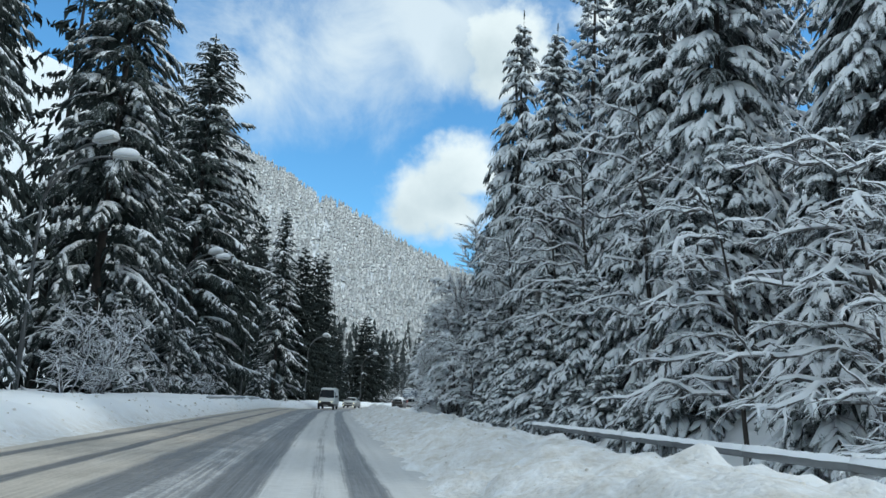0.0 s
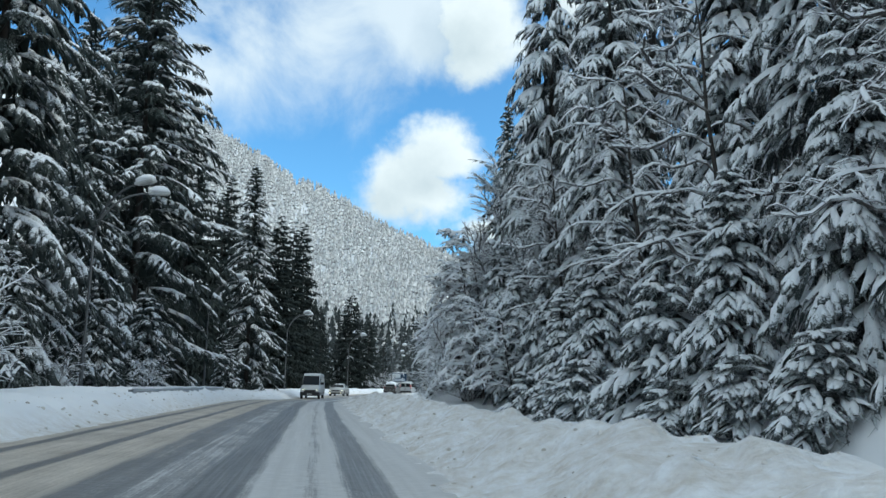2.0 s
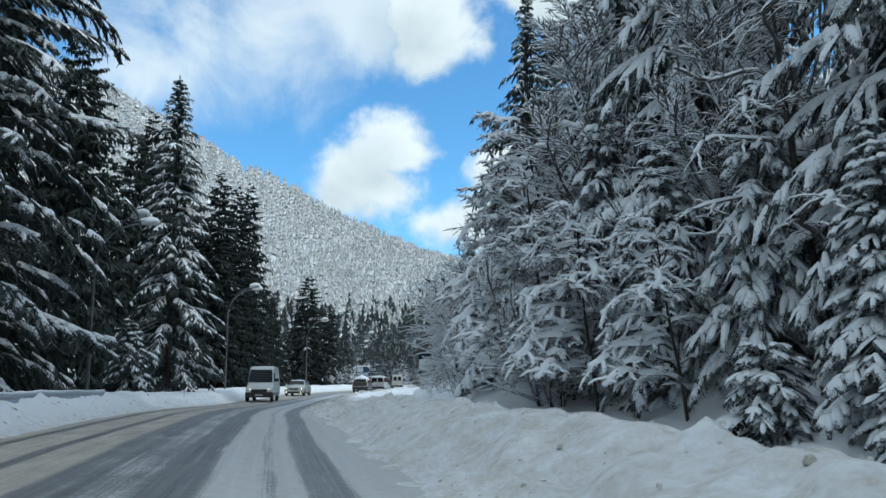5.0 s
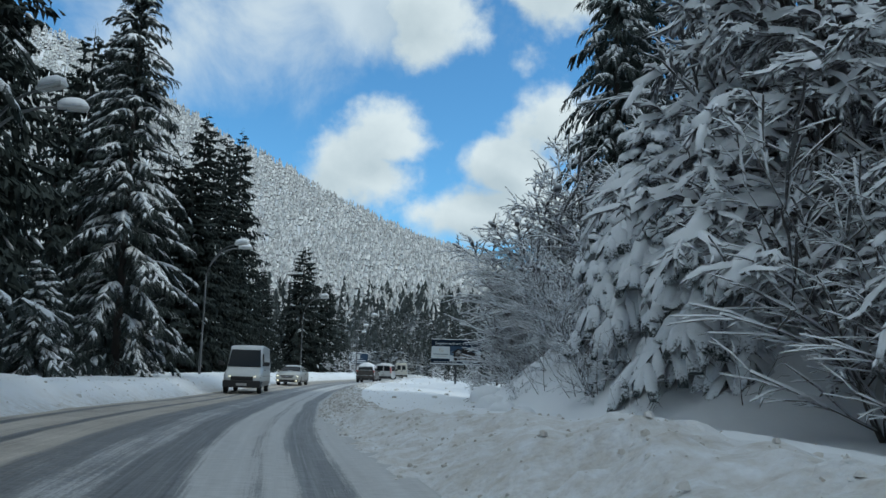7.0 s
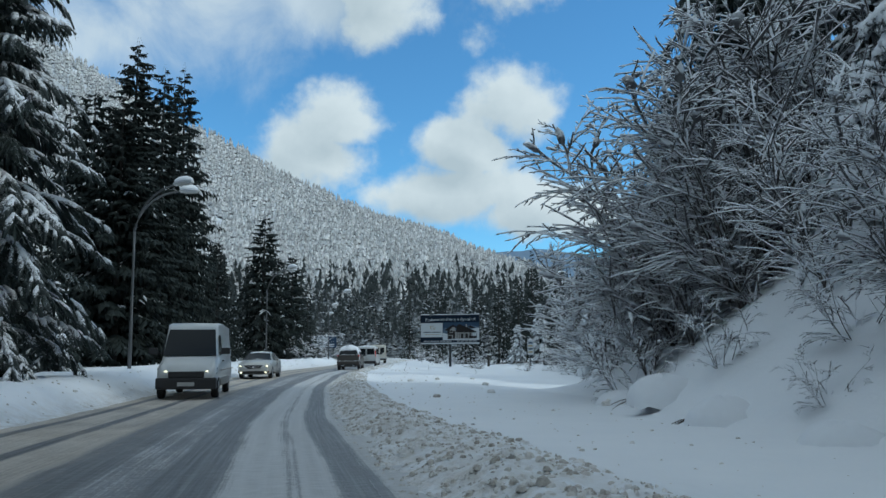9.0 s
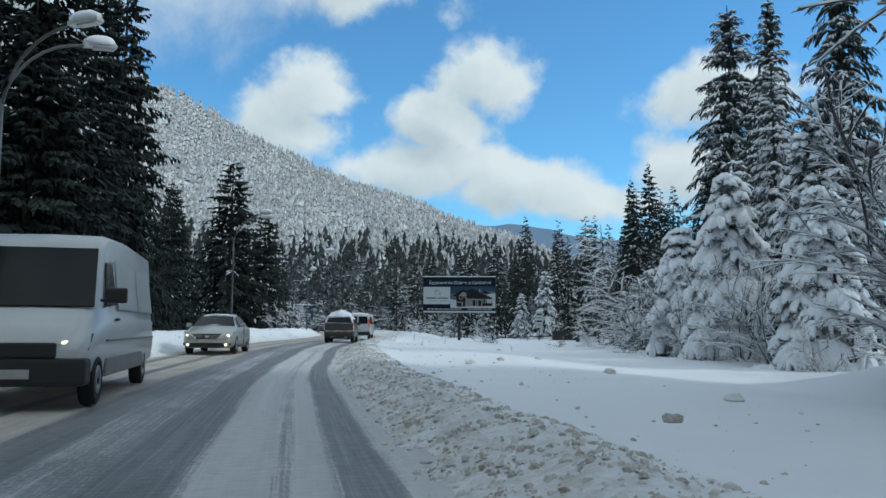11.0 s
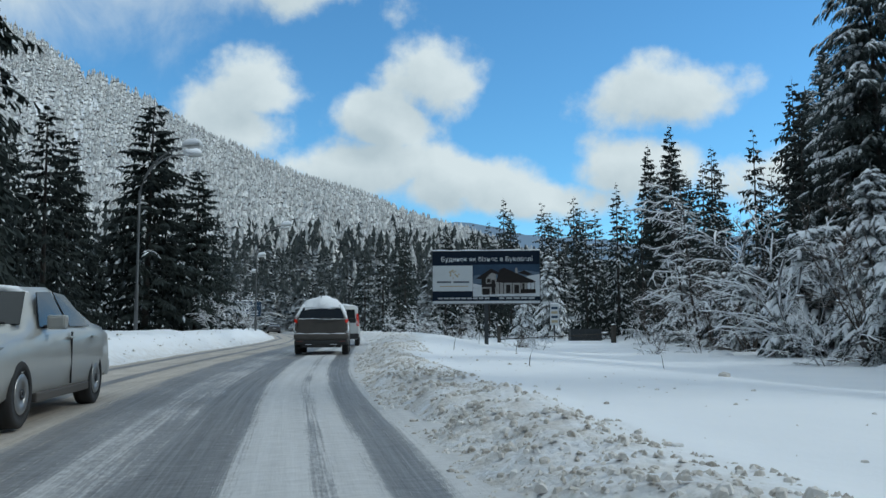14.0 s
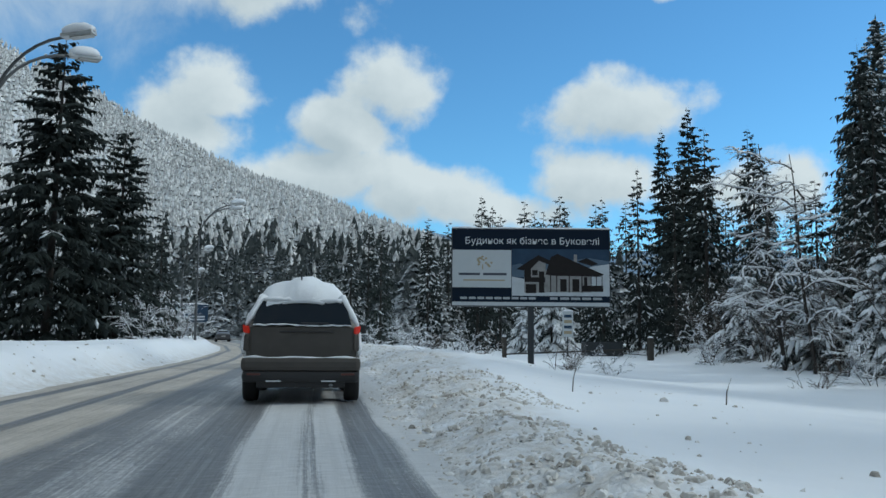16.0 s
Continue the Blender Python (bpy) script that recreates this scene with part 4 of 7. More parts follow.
for key, x, y, top, wide in [
    # beside the oncoming lane
    ("dusted_b", -15, 25, 21, 0.8), ("dusted_a", -20, 33, 30, 0.8), ("dusted_a", -20.5, 54, 37, 0.9), ("far_a", -25, 57, 36, 0.75), ("dusted_b", -20.3, 76, 34, 1.0),
    ("dusted_a", -20, 65, 20, 0.9), ("dusted_a", -24.2, 74, 27.5, 0.8), ("dark_a", -23, 82, 30, 0.9), ("dark_a", -24, 42, 34, 0.9), ("dark_b", -21, 92, 24, 0.9), ("dark_b", -21, 108, 22, 0.9), ("dark_b", -19, 17, 24, 0.9), ("dusted_a", -16.2, 99.3, 23.2, 0.9), ("far_a", -24, 88, 30, 0.7), ("far_a", -25, 104, 27, 0.8), ("dark_a", -22.5, 118, 27, 0.8),
    ("far_a", -25.5, 128, 27, 0.8), ("dark_a", -19.8, 139.3, 26.4, 1.15), ("dark_b", -22.1, 139.1, 22.4, 1.1), ("dark_a", -16.5, 146.5, 26.9, 0.9), ("dark_a", -18.1, 143.8, 25.7, 1.0),
    ("dark_b", -20, 137.6, 21.2, 1.15), ("far_c", -26, 151, 19, 1.1), ("far_c", -22.5, 155, 17, 1.1), ("far_c", -17.5, 154, 18, 1.0), ("far_c", -30, 146, 20, 1.1), ("far_c", -14.5, 158, 13, 1.1), ("far_c", -27, 121, 24, 1.0), ("far_c", -28, 108, 26, 1.0), ("far_a", -26, 146, 24, 0.8), ("dark_b", -11.2, 181.1, 19.6, 1.2), ("dark_b", -16.5, 178, 15.8, 1.0), ("dark_b", -7.6, 184.5, 15.0, 1.15),
    ("dark_b", -22, 184, 17, 1.0), ("dark_b", -21, 171, 13, 1.0), ("small", -16, 41, 6, 1.0), ("small", -16.5, 58.5, 6.5, 1.0), ("small", -17.2, 50, 7, 1.0), ("small", -17, 68, 7, 1.0), ("small", -16.8, 31, 6, 1.0),
    ("small", -15.5, 86, 5, 1.1), ("small", -17.5, 112, 5, 1.1),
    # on the wooded slope
    ("heavy_c", 10.5, 12, 12, 1.0), ("backrow", 14, 20, 28, 0.9), ("heavy_a", 12.5, 22, 24, 0.85), ("heavy_c", 9.8, 26.5, 11, 1.0), ("heavy_b", 11.0, 31, 26, 0.85), ("backrow", 16, 27, 36, 0.9),
    ("heavy_c", 9.2, 35, 11, 1.0), ("heavy_a", 11.5, 40, 27, 0.85), ("heavy_c", 9.6, 46.5, 8.5, 1.0), ("heavy_b", 12.3, 49, 31, 0.9), ("backrow", 14, 36, 33, 0.9), ("backrow", 17, 43, 38, 0.9), ("heavy_c", 8.4, 53.5, 9.5, 1.0), ("heavy_c", 7.6, 44.2, 8.5, 1.15), ("heavy_c", 6.6, 50.8, 8, 1.2), ("heavy_c", 5.6, 53.4, 6, 1.2), ("low", 6.6, 42, 5, 1.3), ("low", 6.2, 45.8, 2.4, 1.6), ("low", 5.4, 48.6, 2.8, 1.5), ("low", 5.0, 51.4, 2.2, 1.6), ("low", 7.0, 37, 2.6, 1.5), ("low", 7.4, 33.4, 3.0, 1.5), ("low", 7.8, 29.4, 2.6, 1.5), ("low", 8.0, 25.8, 2.6, 1.5), ("low", 6.0, 39.6, 2.0, 1.6), ("low", 4.4, 55.6, 2.4, 1.5), ("heavy_c", 7.6, 39, 8, 1.1), ("heavy_c", 8.2, 24.5, 8, 1.1), ("heavy_c", 8.8, 18, 8, 1.0), ("heavy_c", 6.8, 55.2, 7, 1.1), 
    ("heavy_a", 8.6, 56, 28, 0.8), ("heavy_c", 6.0, 58.5, 9, 1.0), ("heavy_c", 4.9, 62, 8.5, 1.0), ("heavy_a", 7.2, 64.5, 33, 0.72), ("backrow", 12, 60, 37, 0.9), ("heavy_c", 4.6, 66.5, 11, 0.9),
    ("heavy_b", 7.4, 73, 24, 0.75), ("backrow", 10.5, 70, 33, 0.9), ("laden", 2.6, 72.6, 7.5, 1.2), ("laden", 4.4, 74.6, 12, 1.1), ("laden", 2.6, 76.6, 8.5, 1.15), ("laden", 4.0, 79.0, 9.5, 1.1), ("laden", 6.2, 78.0, 14, 1.05),
    ("laden", 5.2, 82.4, 10.5, 1.1), ("laden", 7.6, 81.4, 14, 1.0), ("laden", 3.8, 85.6, 7, 1.2), ("laden", 5.8, 86.4, 10, 1.1), ("heavy_b", 9.4, 77, 26, 0.8), ("heavy_a", 9.6, 86, 26, 0.8), ("backrow", 12.5, 81, 33, 0.9),
    ("dusted_a", 8.6, 97.5, 30, 0.75), ("backrow", 12, 90, 34, 0.85), ("heavy_c", 7.0, 89.5, 11, 1.0), ("dusted_b", 11.8, 102, 30, 0.8), ("backrow", 15, 96, 30, 0.9), ("heavy_c", 11.5, 94, 14, 1.1), ("backrow", 16, 104, 27, 0.9),
    ("backrow", 20, 12, 36, 0.9), ("backrow", 21, 22, 38, 0.9), ("backrow", 20, 33, 40, 0.9), ("backrow", 21.5, 50, 42, 0.9), ("backrow", 17, 56, 40, 0.9), ("backrow", 16, 66, 40, 0.9), ("backrow", 14.5, 76, 40, 0.9),
    # round the open field
    ("heavy_c", 17.5, 129, 10, 1.0), ("heavy_c", 20, 133, 11.5, 1.0), ("heavy_c", 16.6, 121, 11, 1.0), ("heavy_c", 22, 126, 13, 1.0), ("laden", 15.2, 125.6, 9, 1.0), ("laden", 14.4, 117.5, 7, 1.1), ("laden", 15.4, 131, 7, 1.1), ("dusted_b", 30, 150, 28, 0.8), ("far_c", 45, 176, 24, 0.85), ("far_b", 47.5, 172, 24, 1.0), ("dusted_a", 28, 141, 25, 0.8), ("dusted_a", 24.5, 129, 24, 0.8), ("backrow", 33, 157, 19, 0.9),
    ("dusted_b", 24, 119, 25, 0.75), ("backrow", 26, 138, 20, 0.9), ("dusted_a", 39, 161, 22, 1.1), ("dark_a", 47, 201, 25.6, 0.8), ("dark_a", 45.2, 203, 23.5, 0.75), ("dark_b", 49.5, 202, 20, 0.8),
    ("far_a", 53.1, 224.4, 19.4, 0.9), ("far_b", 50.7, 228, 15.8, 1.0), ("far_a", 46.7, 261, 25.5, 0.9), ("far_b", 52, 255, 24, 0.9), ("far_a", 56, 250, 24.5, 0.9), ("far_b", 60, 256, 23, 0.9),
    ("far_a", 42, 244, 21, 0.9), ("far_b", 37, 250, 19, 0.9), ("far_a", 58, 238, 18, 1), ("far_b", 47, 240, 20, 1), ("far_a", 53, 242, 21, 1), ("heavy_c", 31, 201, 9.5, 1.0), ("heavy_c", 26, 196, 6, 1.1),
    ("far_b", 34, 190, 16, 0.9), ("far_b", 30, 189, 13, 0.9), ("far_b", 37, 169, 14, 0.8), ("far_b", 27.5, 158, 14, 0.8), ("dark_b", 40, 192, 18, 0.9), ("far_b", 38, 186, 19, 1.0), ("far_a", 44, 188, 20, 1.0), ("far_a", 36.5, 178, 16, 0.9), ("dusted_b", 51, 182, 25, 0.75), ("far_b", 41, 183, 17, 1.0), ("far_a", 33, 183, 14, 0.9), ("far_b", 40, 222, 17, 1.0), ("far_a", 34, 226, 15, 1.0), ("far_b", 64, 228, 20, 1.0), ("far_a", 58, 210, 18, 1.0), ("far_b", 62, 196, 20, 1), ("dusted_a", 55.2, 184, 30.3, 0.95), ("far_b", 28, 232, 16, 1.0),
    ("far_b", 24, 150, 9, 1.1), ("far_b", 26.5, 156, 10, 1.1), ("low", 20.5, 144, 6, 1.1), ("far_b", 28.5, 163, 10, 1.1), ("far_b", 31.5, 168, 10, 1.1), ("heavy_c", 20.5, 140.5, 8, 1.0), ("low", 17.6, 135.6, 5, 1.1), ("low", 23, 153, 5, 1.1), ("low", 26, 160, 5, 1.1), ("low", 30, 171, 5.5, 1.1), ("far_b", 34.5, 174, 11, 1.1), ("far_c", 35, 163, 17, 1.1), ("far_c", 32, 156, 16, 1.1), ("far_c", 29, 150, 16, 1.1),
    ("far_a", 15, 205, 12, 1.0), ("far_b", 20, 206, 13, 1.0), ("far_a", 26, 208, 14, 1.0), ("far_b", 36, 210, 15, 1.0), ("far_a", 31, 214, 15, 1.0), ("far_a", 12, 214, 11, 1.0), ("far_b", 43, 214, 17, 1.0), ("far_a", 22, 240, 17, 1.0), ("far_b", 17, 228, 14, 1.0), ("far_b", 24, 218, 12, 1.0), ("far_a", -5, 216, 14, 1.0), ("far_b", -10, 208, 16, 1.0), ("far_a", -14, 222, 18, 1.0), ("far_b", -20, 205, 19, 1.0),
]:
    spruce(key, x, y, top, wide)


# ---- the forest on the mountain and across the valley ----
def low_tree(r, x, y, z, h, w, verts, faces, tiers=3, sides=5):
    """A small far conifer of ragged skirts."""
    for k in range(tiers):
        z0 = z + h * (0.08 + 0.80 * k / tiers)
        z1 = z + h * min(1.0, 0.08 + 0.80 * k / tiers + 0.75 / tiers + 0.08)
        rad = w * (1.06 - 0.92 * k / tiers)
        b = len(verts)
        a0 = r.random() * 6.28
        for s in range(sides):
            a = a0 + 6.2832 * s / sides
            q = rad * (0.65 + 0.55 * (s % 2) + 0.2 * r.random())
            verts.append((x + q * math.cos(a), y + q * math.sin(a), z0 + h * 0.08 * r.random()))
        verts.append((x, y, z1))
        for s in range(sides):
            faces.append((b + s, b + (s + 1) % sides, b + sides))


def far_forest(name, label, seed, count, where, mat, size, tiers=3, sides=5, near=0):
    r = random.Random(seed)
    xs, ys, keep = [], [], []
    rr = np.random.RandomState(seed)
    n = 0
    verts, faces = [], []
    X = rr.uniform(-330, 330, count * 8)
    Y = rr.uniform(188, 690, count * 8)
    Z = land(X - lane(Y), Y)
    ok = where(X, Y, Z, rr.rand(count * 8))
    for x, y, z in zip(X[ok][:count], Y[ok][:count], Z[ok][:count]):
        h = r.uniform(*size)
        low_tree(r, float(x), float(y), float(z) - 0.4, h, h * r.uniform(0.15, 0.23), verts, faces, tiers if y > near else tiers + 8, sides)
    tagged(new(name, mesh_of(name, verts, faces, mat)), label, "forest", kind="stuff")


in_view = lambda x, y: (x > -0.44 * y) & (x < 0.62 * y)
climb = lambda x, y: np.clip((y - 285 + 0.15 * np.clip(x, -300, 300)) / 365, 0, 1)
off_road = lambda x, y: (x - lane(y) < -10) | (x - lane(y) > 7) | (y > 275)
far_forest("mountain_forest", "rime-white conifer forest on a sunlit mountainside", 51, 12000,
           lambda x, y, z, q: in_view(x, y) & (z > 9 + 20 * q) & (y < 690), FOREST_WHITE, (6, 11), 3, 4)
far_forest("valley_forest", "dark conifer forest dusted with snow at the mountain's foot", 52, 4000,
           lambda x, y, z, q: in_view(x, y) & (z < 8 + 26 * q) & (y > 262) & (y < 520) & ((x < 110) | (q < 0.4)), FOREST_DARK, (7, 12), 4, 7, 345)
far_forest("roadside_wood", "snow-dusted spruce wood on the valley floor", 53, 330,
           lambda x, y, z, q: in_view(x, y) & off_road(x, y) & (y < 275) & (y > 200 + 0.35 * np.clip(x, 0, 100)) & (x > -90) & ((x < -16) | (x > 14) | (y > 240)), FOREST_DARK, (8, 14), 14, 9)


# no haze in the air: the hills' colour stands in for it
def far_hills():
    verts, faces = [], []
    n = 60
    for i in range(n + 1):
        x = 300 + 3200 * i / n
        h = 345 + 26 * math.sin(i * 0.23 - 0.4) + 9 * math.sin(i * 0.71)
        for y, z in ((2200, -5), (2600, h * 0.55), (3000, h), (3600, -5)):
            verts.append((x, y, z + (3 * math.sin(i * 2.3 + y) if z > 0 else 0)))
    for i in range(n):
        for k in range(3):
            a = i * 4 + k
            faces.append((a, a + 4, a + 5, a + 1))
    tagged(new("backdrop_hills", mesh_of("backdrop_hills", verts, faces, HILL_FAR, True)), "distant wooded hills, blue haze painted into their colour", "hills", kind="structure")


far_hills()


# ---- rimed broadleaf trees and shrubs ----
def bent(r, p, d, length, n, droop, wobble=0.16):
    """Points along a wavering, sagging branch."""
    pts, q, dd = [p.copy()], p.copy(), d.copy()
    for i in range(n):
        dd = (dd + Vector((r.uniform(-wobble, wobble), r.uniform(-wobble, wobble), r.uniform(-.08, .08) - droop * (i + 1) / n))).normalized()
        q = q + dd * (length / n)
        pts.append(q.copy())
    return pts


def offshoot(r, pts, t, lo, hi, lift=0.1, toward=None, flat=1.0):
    n = len(pts) - 1
    i = min(n - 1, int(t * n))
    s = pts[i].lerp(pts[i + 1], t * n - i)
    axis = (pts[i + 1] - pts[i]).normalized()
    o = axis.orthogonal().normalized()
    o.rotate(Matrix.Rotation(r.random() * 6.283, 3, axis))
    o.z *= flat
    d = axis * r.uniform(0.5, 0.95) + o * r.uniform(lo, hi) + Vector((0, 0, lift))
    if toward is not None:
        d = d + toward
    return s, d.normalized()


SHRUBS = {}


def shrub_kind(key, seed, height, stems, lean, droop, split, mat, spread_out=0.35, sleeve=0.3, sleeve_mat=None, clumps=0.5):
    """Stems, boughs and branches as tubes; every branch carries slim sleeves of snow for its twigs."""
    r = random.Random(seed)
    tv, tf, bv, bf, sv, sf = [], [], [], [], [], []
    boughs, branches, twigs = split
    pull = Vector((lean * 0.9, 0, 0))
    for k in range(stems):
        a = r.random() * 6.283
        d = Vector((math.cos(a) * spread_out + lean, math.sin(a) * spread_out, 1)).normalized()
        p = Vector((math.cos(a) * 0.15 * (stems > 1), math.sin(a) * 0.15 * (stems > 1), -0.3))
        L = height * r.uniform(0.7, 1.0)
        rad = height * 0.010 / (1 + 0.12 * stems)
        pts = bent(r, p, d, L, 7, droop * 0.35, 0.10)
        tube(tv, tf, pts, [max(0.008, rad * (1 - 0.85 * i / 7)) for i in range(8)], 5)
        for j in range(boughs):
            t = 0.04 + 0.96 * (j + r.random()) / boughs
            s, bd = offshoot(r, pts, min(t, 0.99), 0.6, 1.0, 0.05, pull)
            bl = L * r.uniform(0.24, 0.46) * (1.2 - 0.62 * t)
            bp = bent(r, s, bd, bl, 4, droop, 0.30)
            br = max(0.008, rad * 0.5 * (1.1 - t))
            tube(bv, bf, bp, [br, br * .8, br * .6, br * .4, br * .2], 4)
            for g in range(branches):
                t2 = 0.15 + 0.85 * (g + r.random()) / branches
                s2, gd = offshoot(r, bp, min(t2, 0.99), 0.5, 0.95, 0.0, pull * 0.5, 0.35)
                gl = bl * r.uniform(0.35, 0.6) * (1.15 - 0.5 * t2) + 0.1
                gp = bent(r, s2, gd, gl, 2, droop * 1.4)
                tube(bv, bf, gp, [br * .4 + .009, br * .3 + .009, .006], 3)
                if sleeve > 0.09:
                    drape(r, [x + Vector((0, 0, 0.012)) for x in gp], min(0.032, 0.011 + 0.016 * gl), sv, sf, 1.0, 0.5)
                for w in range(twigs):
                    t3 = (w + r.random()) / twigs
                    s3, wd = offshoot(r, gp, min(t3, 0.99), 0.3, 0.8, -0.05, None, 0.3)
                    half = min(max(0.13, 0.019 * height), gl * 0.2 + 0.04) * r.uniform(0.6, 1.3)
                    finger(r, s3 + wd * half * 0.8, (wd - Vector((0, 0, droop * 1.5))).normalized(), half, sv, sf, sleeve)
            # clumps of snow, and snow lying along the bough itself
            if r.random() < clumps:
                e = bp[r.choice((2, 3, 4))]
                pd = (bp[3] - bp[1]).normalized()
                sd = pd.cross(Vector((0, 0, 1))).normalized()
                pad(r, e, pd, sd, min(0.34, bl * 0.16) * r.uniform(0.6, 1.2), min(0.15, bl * 0.08), sv, sf)
            if sleeve > 0.09:
                drape(r, [x + Vector((0, 0, br * 0.8)) for x in bp[::2]], min(0.045, 0.012 + 0.016 * bl), sv, sf, 1.1, 0.5)
    SHRUBS[key] = (height, mesh_of("stem", tv, tf, mat, True), mesh_of("branches", bv, bf, mat, False), mesh_of("rime", sv, sf, sleeve_mat or SLEEVE, True))


shrub_kind("rimed_tree", 62, 14, 1, -0.12, 0.08, (22, 13, 11), TWIG, 0.1, 0.10, None, 0.12)
shrub_kind("thicket", 63, 7, 6, -0.08, 0.10, (11, 6, 4), TWIG, 0.34, 0.20, None, 0.35)
shrub_kind("thicket_b", 67, 7, 7, -0.06, 0.07, (10, 6, 3), TWIG, 0.36, 0.21, None, 0.35)
shrub_kind("thicket_far", 70, 7, 6, -0.12, 0.10, (8, 5, 4), TWIG, 0.42, 0.20, None, 0.12)
shrub_kind("copse", 68, 7, 6, -0.06, 0.08, (7, 5, 3), TWIG_DARK, 0.45, 0.06, SLEEVE_DIM)
shrub_kind("bush", 64, 3.6, 6, -0.10, 0.12, (6, 4, 4), TWIG, 0.5, 0.13, None, 0.15)
shrub_kind("brush", 65, 1.8, 7, 0.0, 0.03, (4, 3, 2), TWIG_DARK, 0.6, 0.05, TWIG_DARK, 0.0)
shrub_kind("bare_tree", 66, 14, 1, 0.0, 0.02, (26, 7, 4), TWIG_DARK, 0.05, 0.04, TWIG_DARK, 0.0)
shrub_kind("sapling", 69, 3, 4, -0.15, 0.02, (3, 1, 1), TWIG, 0.55, 0.08, TWIG, 0.0)
FIRST_SHRUB = {}
SHRUB_TAGS = {"rimed_tree": ("bare broadleaf tree white with rime", "tree", "rimed broadleaf trees"),
              "thicket_far": ("leafless thicket white with snow beside the field", "shrub", "snowy thickets"), "thicket_b": ("dense leafless thicket bowed by snow", "shrub", "snowy thickets"), "copse": ("brown leafless thicket lightly dusted with snow", "shrub", "snowy thickets"), "thicket": ("tangled leafless thicket coated in snow", "shrub", "snowy thickets"), "bush": ("leafless bush coated in snow", "shrub", "snowy bushes"),
              "sapling": ("thin bare sapling sticking out of deep snow", "shrub", "saplings"), "brush": ("thin bare brushwood sticking out of snow", "shrub", "brushwood"), "bare_tree": ("bare brown birch with fine twigs", "tree", "bare trees")}


def shrub(key, x, y, height, turn, sink=0.1):
    h, stem, twigs, rime = SHRUBS[key]
    s = height / h
    m = pose(x, y, ground_at(x, y) - sink, 0, 0, turn) @ Matrix.Diagonal((s, s, s, 1))
    if key not in FIRST_SHRUB:
        label, cat, group = SHRUB_TAGS[key]
        t = thing("broadleaf_tree" if cat == "tree" else "shrub", label, cat, m, group)
        part("stem", stem, None, t)
        part("branchwork", twigs, None, t, kind="stuff")
        part("rime", rime, None, t, "white snow along the twigs", "stuff")
        FIRST_SHRUB[key] = t
        return t
    t = copy_thing(FIRST_SHRUB[key], Matrix())
    t.matrix_basis = m
    return t


def limb_kind(key, seed, height, limbs, reach, roll=1.0):
    """A dark slender trunk whose long limbs arch out to the -x side under rolls of snow, with fine white twigs."""
    r = random.Random(seed)
    up = Vector((0, 0, 1))
    tv, tf, bv, bf, sv, sf = [], [], [], [], [], []
    trunk = bent(r, Vector((0, 0, -0.4)), Vector((-0.10, 0, 1)), height, 9, 0.02, 0.07)
    tube(tv, tf, trunk, [height * 0.0095 * (1 - 0.09 * i) for i in range(10)], 7)
    for k in range(limbs):
        f = 0.16 + 0.80 * (k + r.uniform(0, 0.8)) / limbs
        i = min(8, int(f * 9))
        p = trunk[i].lerp(trunk[i + 1], f * 9 - i)
        a = math.pi + r.uniform(-1.25, 1.25) if k % 4 else r.uniform(-1, 1)
        out = Vector((math.cos(a), math.sin(a), 0))
        side = Vector((-out.y, out.x, 0))
        L = reach * r.uniform(0.65, 1.1) * (1.15 - 0.55 * f)
        lift, fall, bend = r.uniform(0.35, 0.75), r.uniform(0.35, 0.75), r.uniform(-.25, .25)
        wave, kink = r.uniform(5, 11), r.uniform(0.02, 0.06)
        pts = [p + out * (L * t) + side * (bend * L * t * t + 0.07 * L * math.sin(t * wave + k)) + up * (L * (lift * t - fall * t * t + kink * math.sin(t * wave * 1.3))) for t in (x / 8 for x in range(9))]
        rad = 0.0135 * L + 0.012
        tube(bv, bf, pts, [rad * (1 - 0.1 * x) for x in range(9)], 5)
        drape(r, [q + up * rad * 0.9 for q in pts[1:]], (0.035 + 0.012 * L) * roll, sv, sf, 1.1, 0.45)
        for g in range(12):
            t = 0.12 + 0.88 * (g + r.random()) / 12
            j = min(7, int(t * 8))
            q, d = pts[j].lerp(pts[j + 1], t * 8 - j), (pts[j + 1] - pts[j]).normalized()
            s = 1 if g % 2 else -1
            w = L * r.uniform(0.16, 0.34) * (1.25 - 0.6 * t) + 0.15
            v = (d * r.uniform(0.2, 0.9) + side * (s * r.uniform(0.4, 1.0)) + up * r.uniform(-.3, .7)).normalized()
            bp = [q + v * (w * x / 4) + side * (0.06 * w * math.sin(x * 2.1 + g)) - up * (w * r.uniform(0.15, 0.4) * (x / 4) ** 2) for x in range(5)]
            tube(bv, bf, bp[::2], [0.012, 0.009, 0.005], 3)
            drape(r, [x + up * 0.012 for x in bp], r.uniform(0.018, 0.034) * roll, sv, sf, 1.0, 0.5)
            for h in range(9):
                t3 = 0.1 + 0.9 * (h + r.random()) / 9
                s3, wd = offshoot(r, bp, min(t3, 0.99), 0.4, 0.9, -0.12, None, 0.6)
                half = r.uniform(0.06, 0.17)
                finger(r, s3 + wd * half * 0.9, (wd - up * 0.25).normalized(), half, sv, sf, 0.10 * roll)
    SHRUBS[key] = (height, mesh_of("stem", tv, tf, BARK, True), mesh_of("branches", bv, bf, TWIG, False), mesh_of("rime", sv, sf, SLEEVE, True))


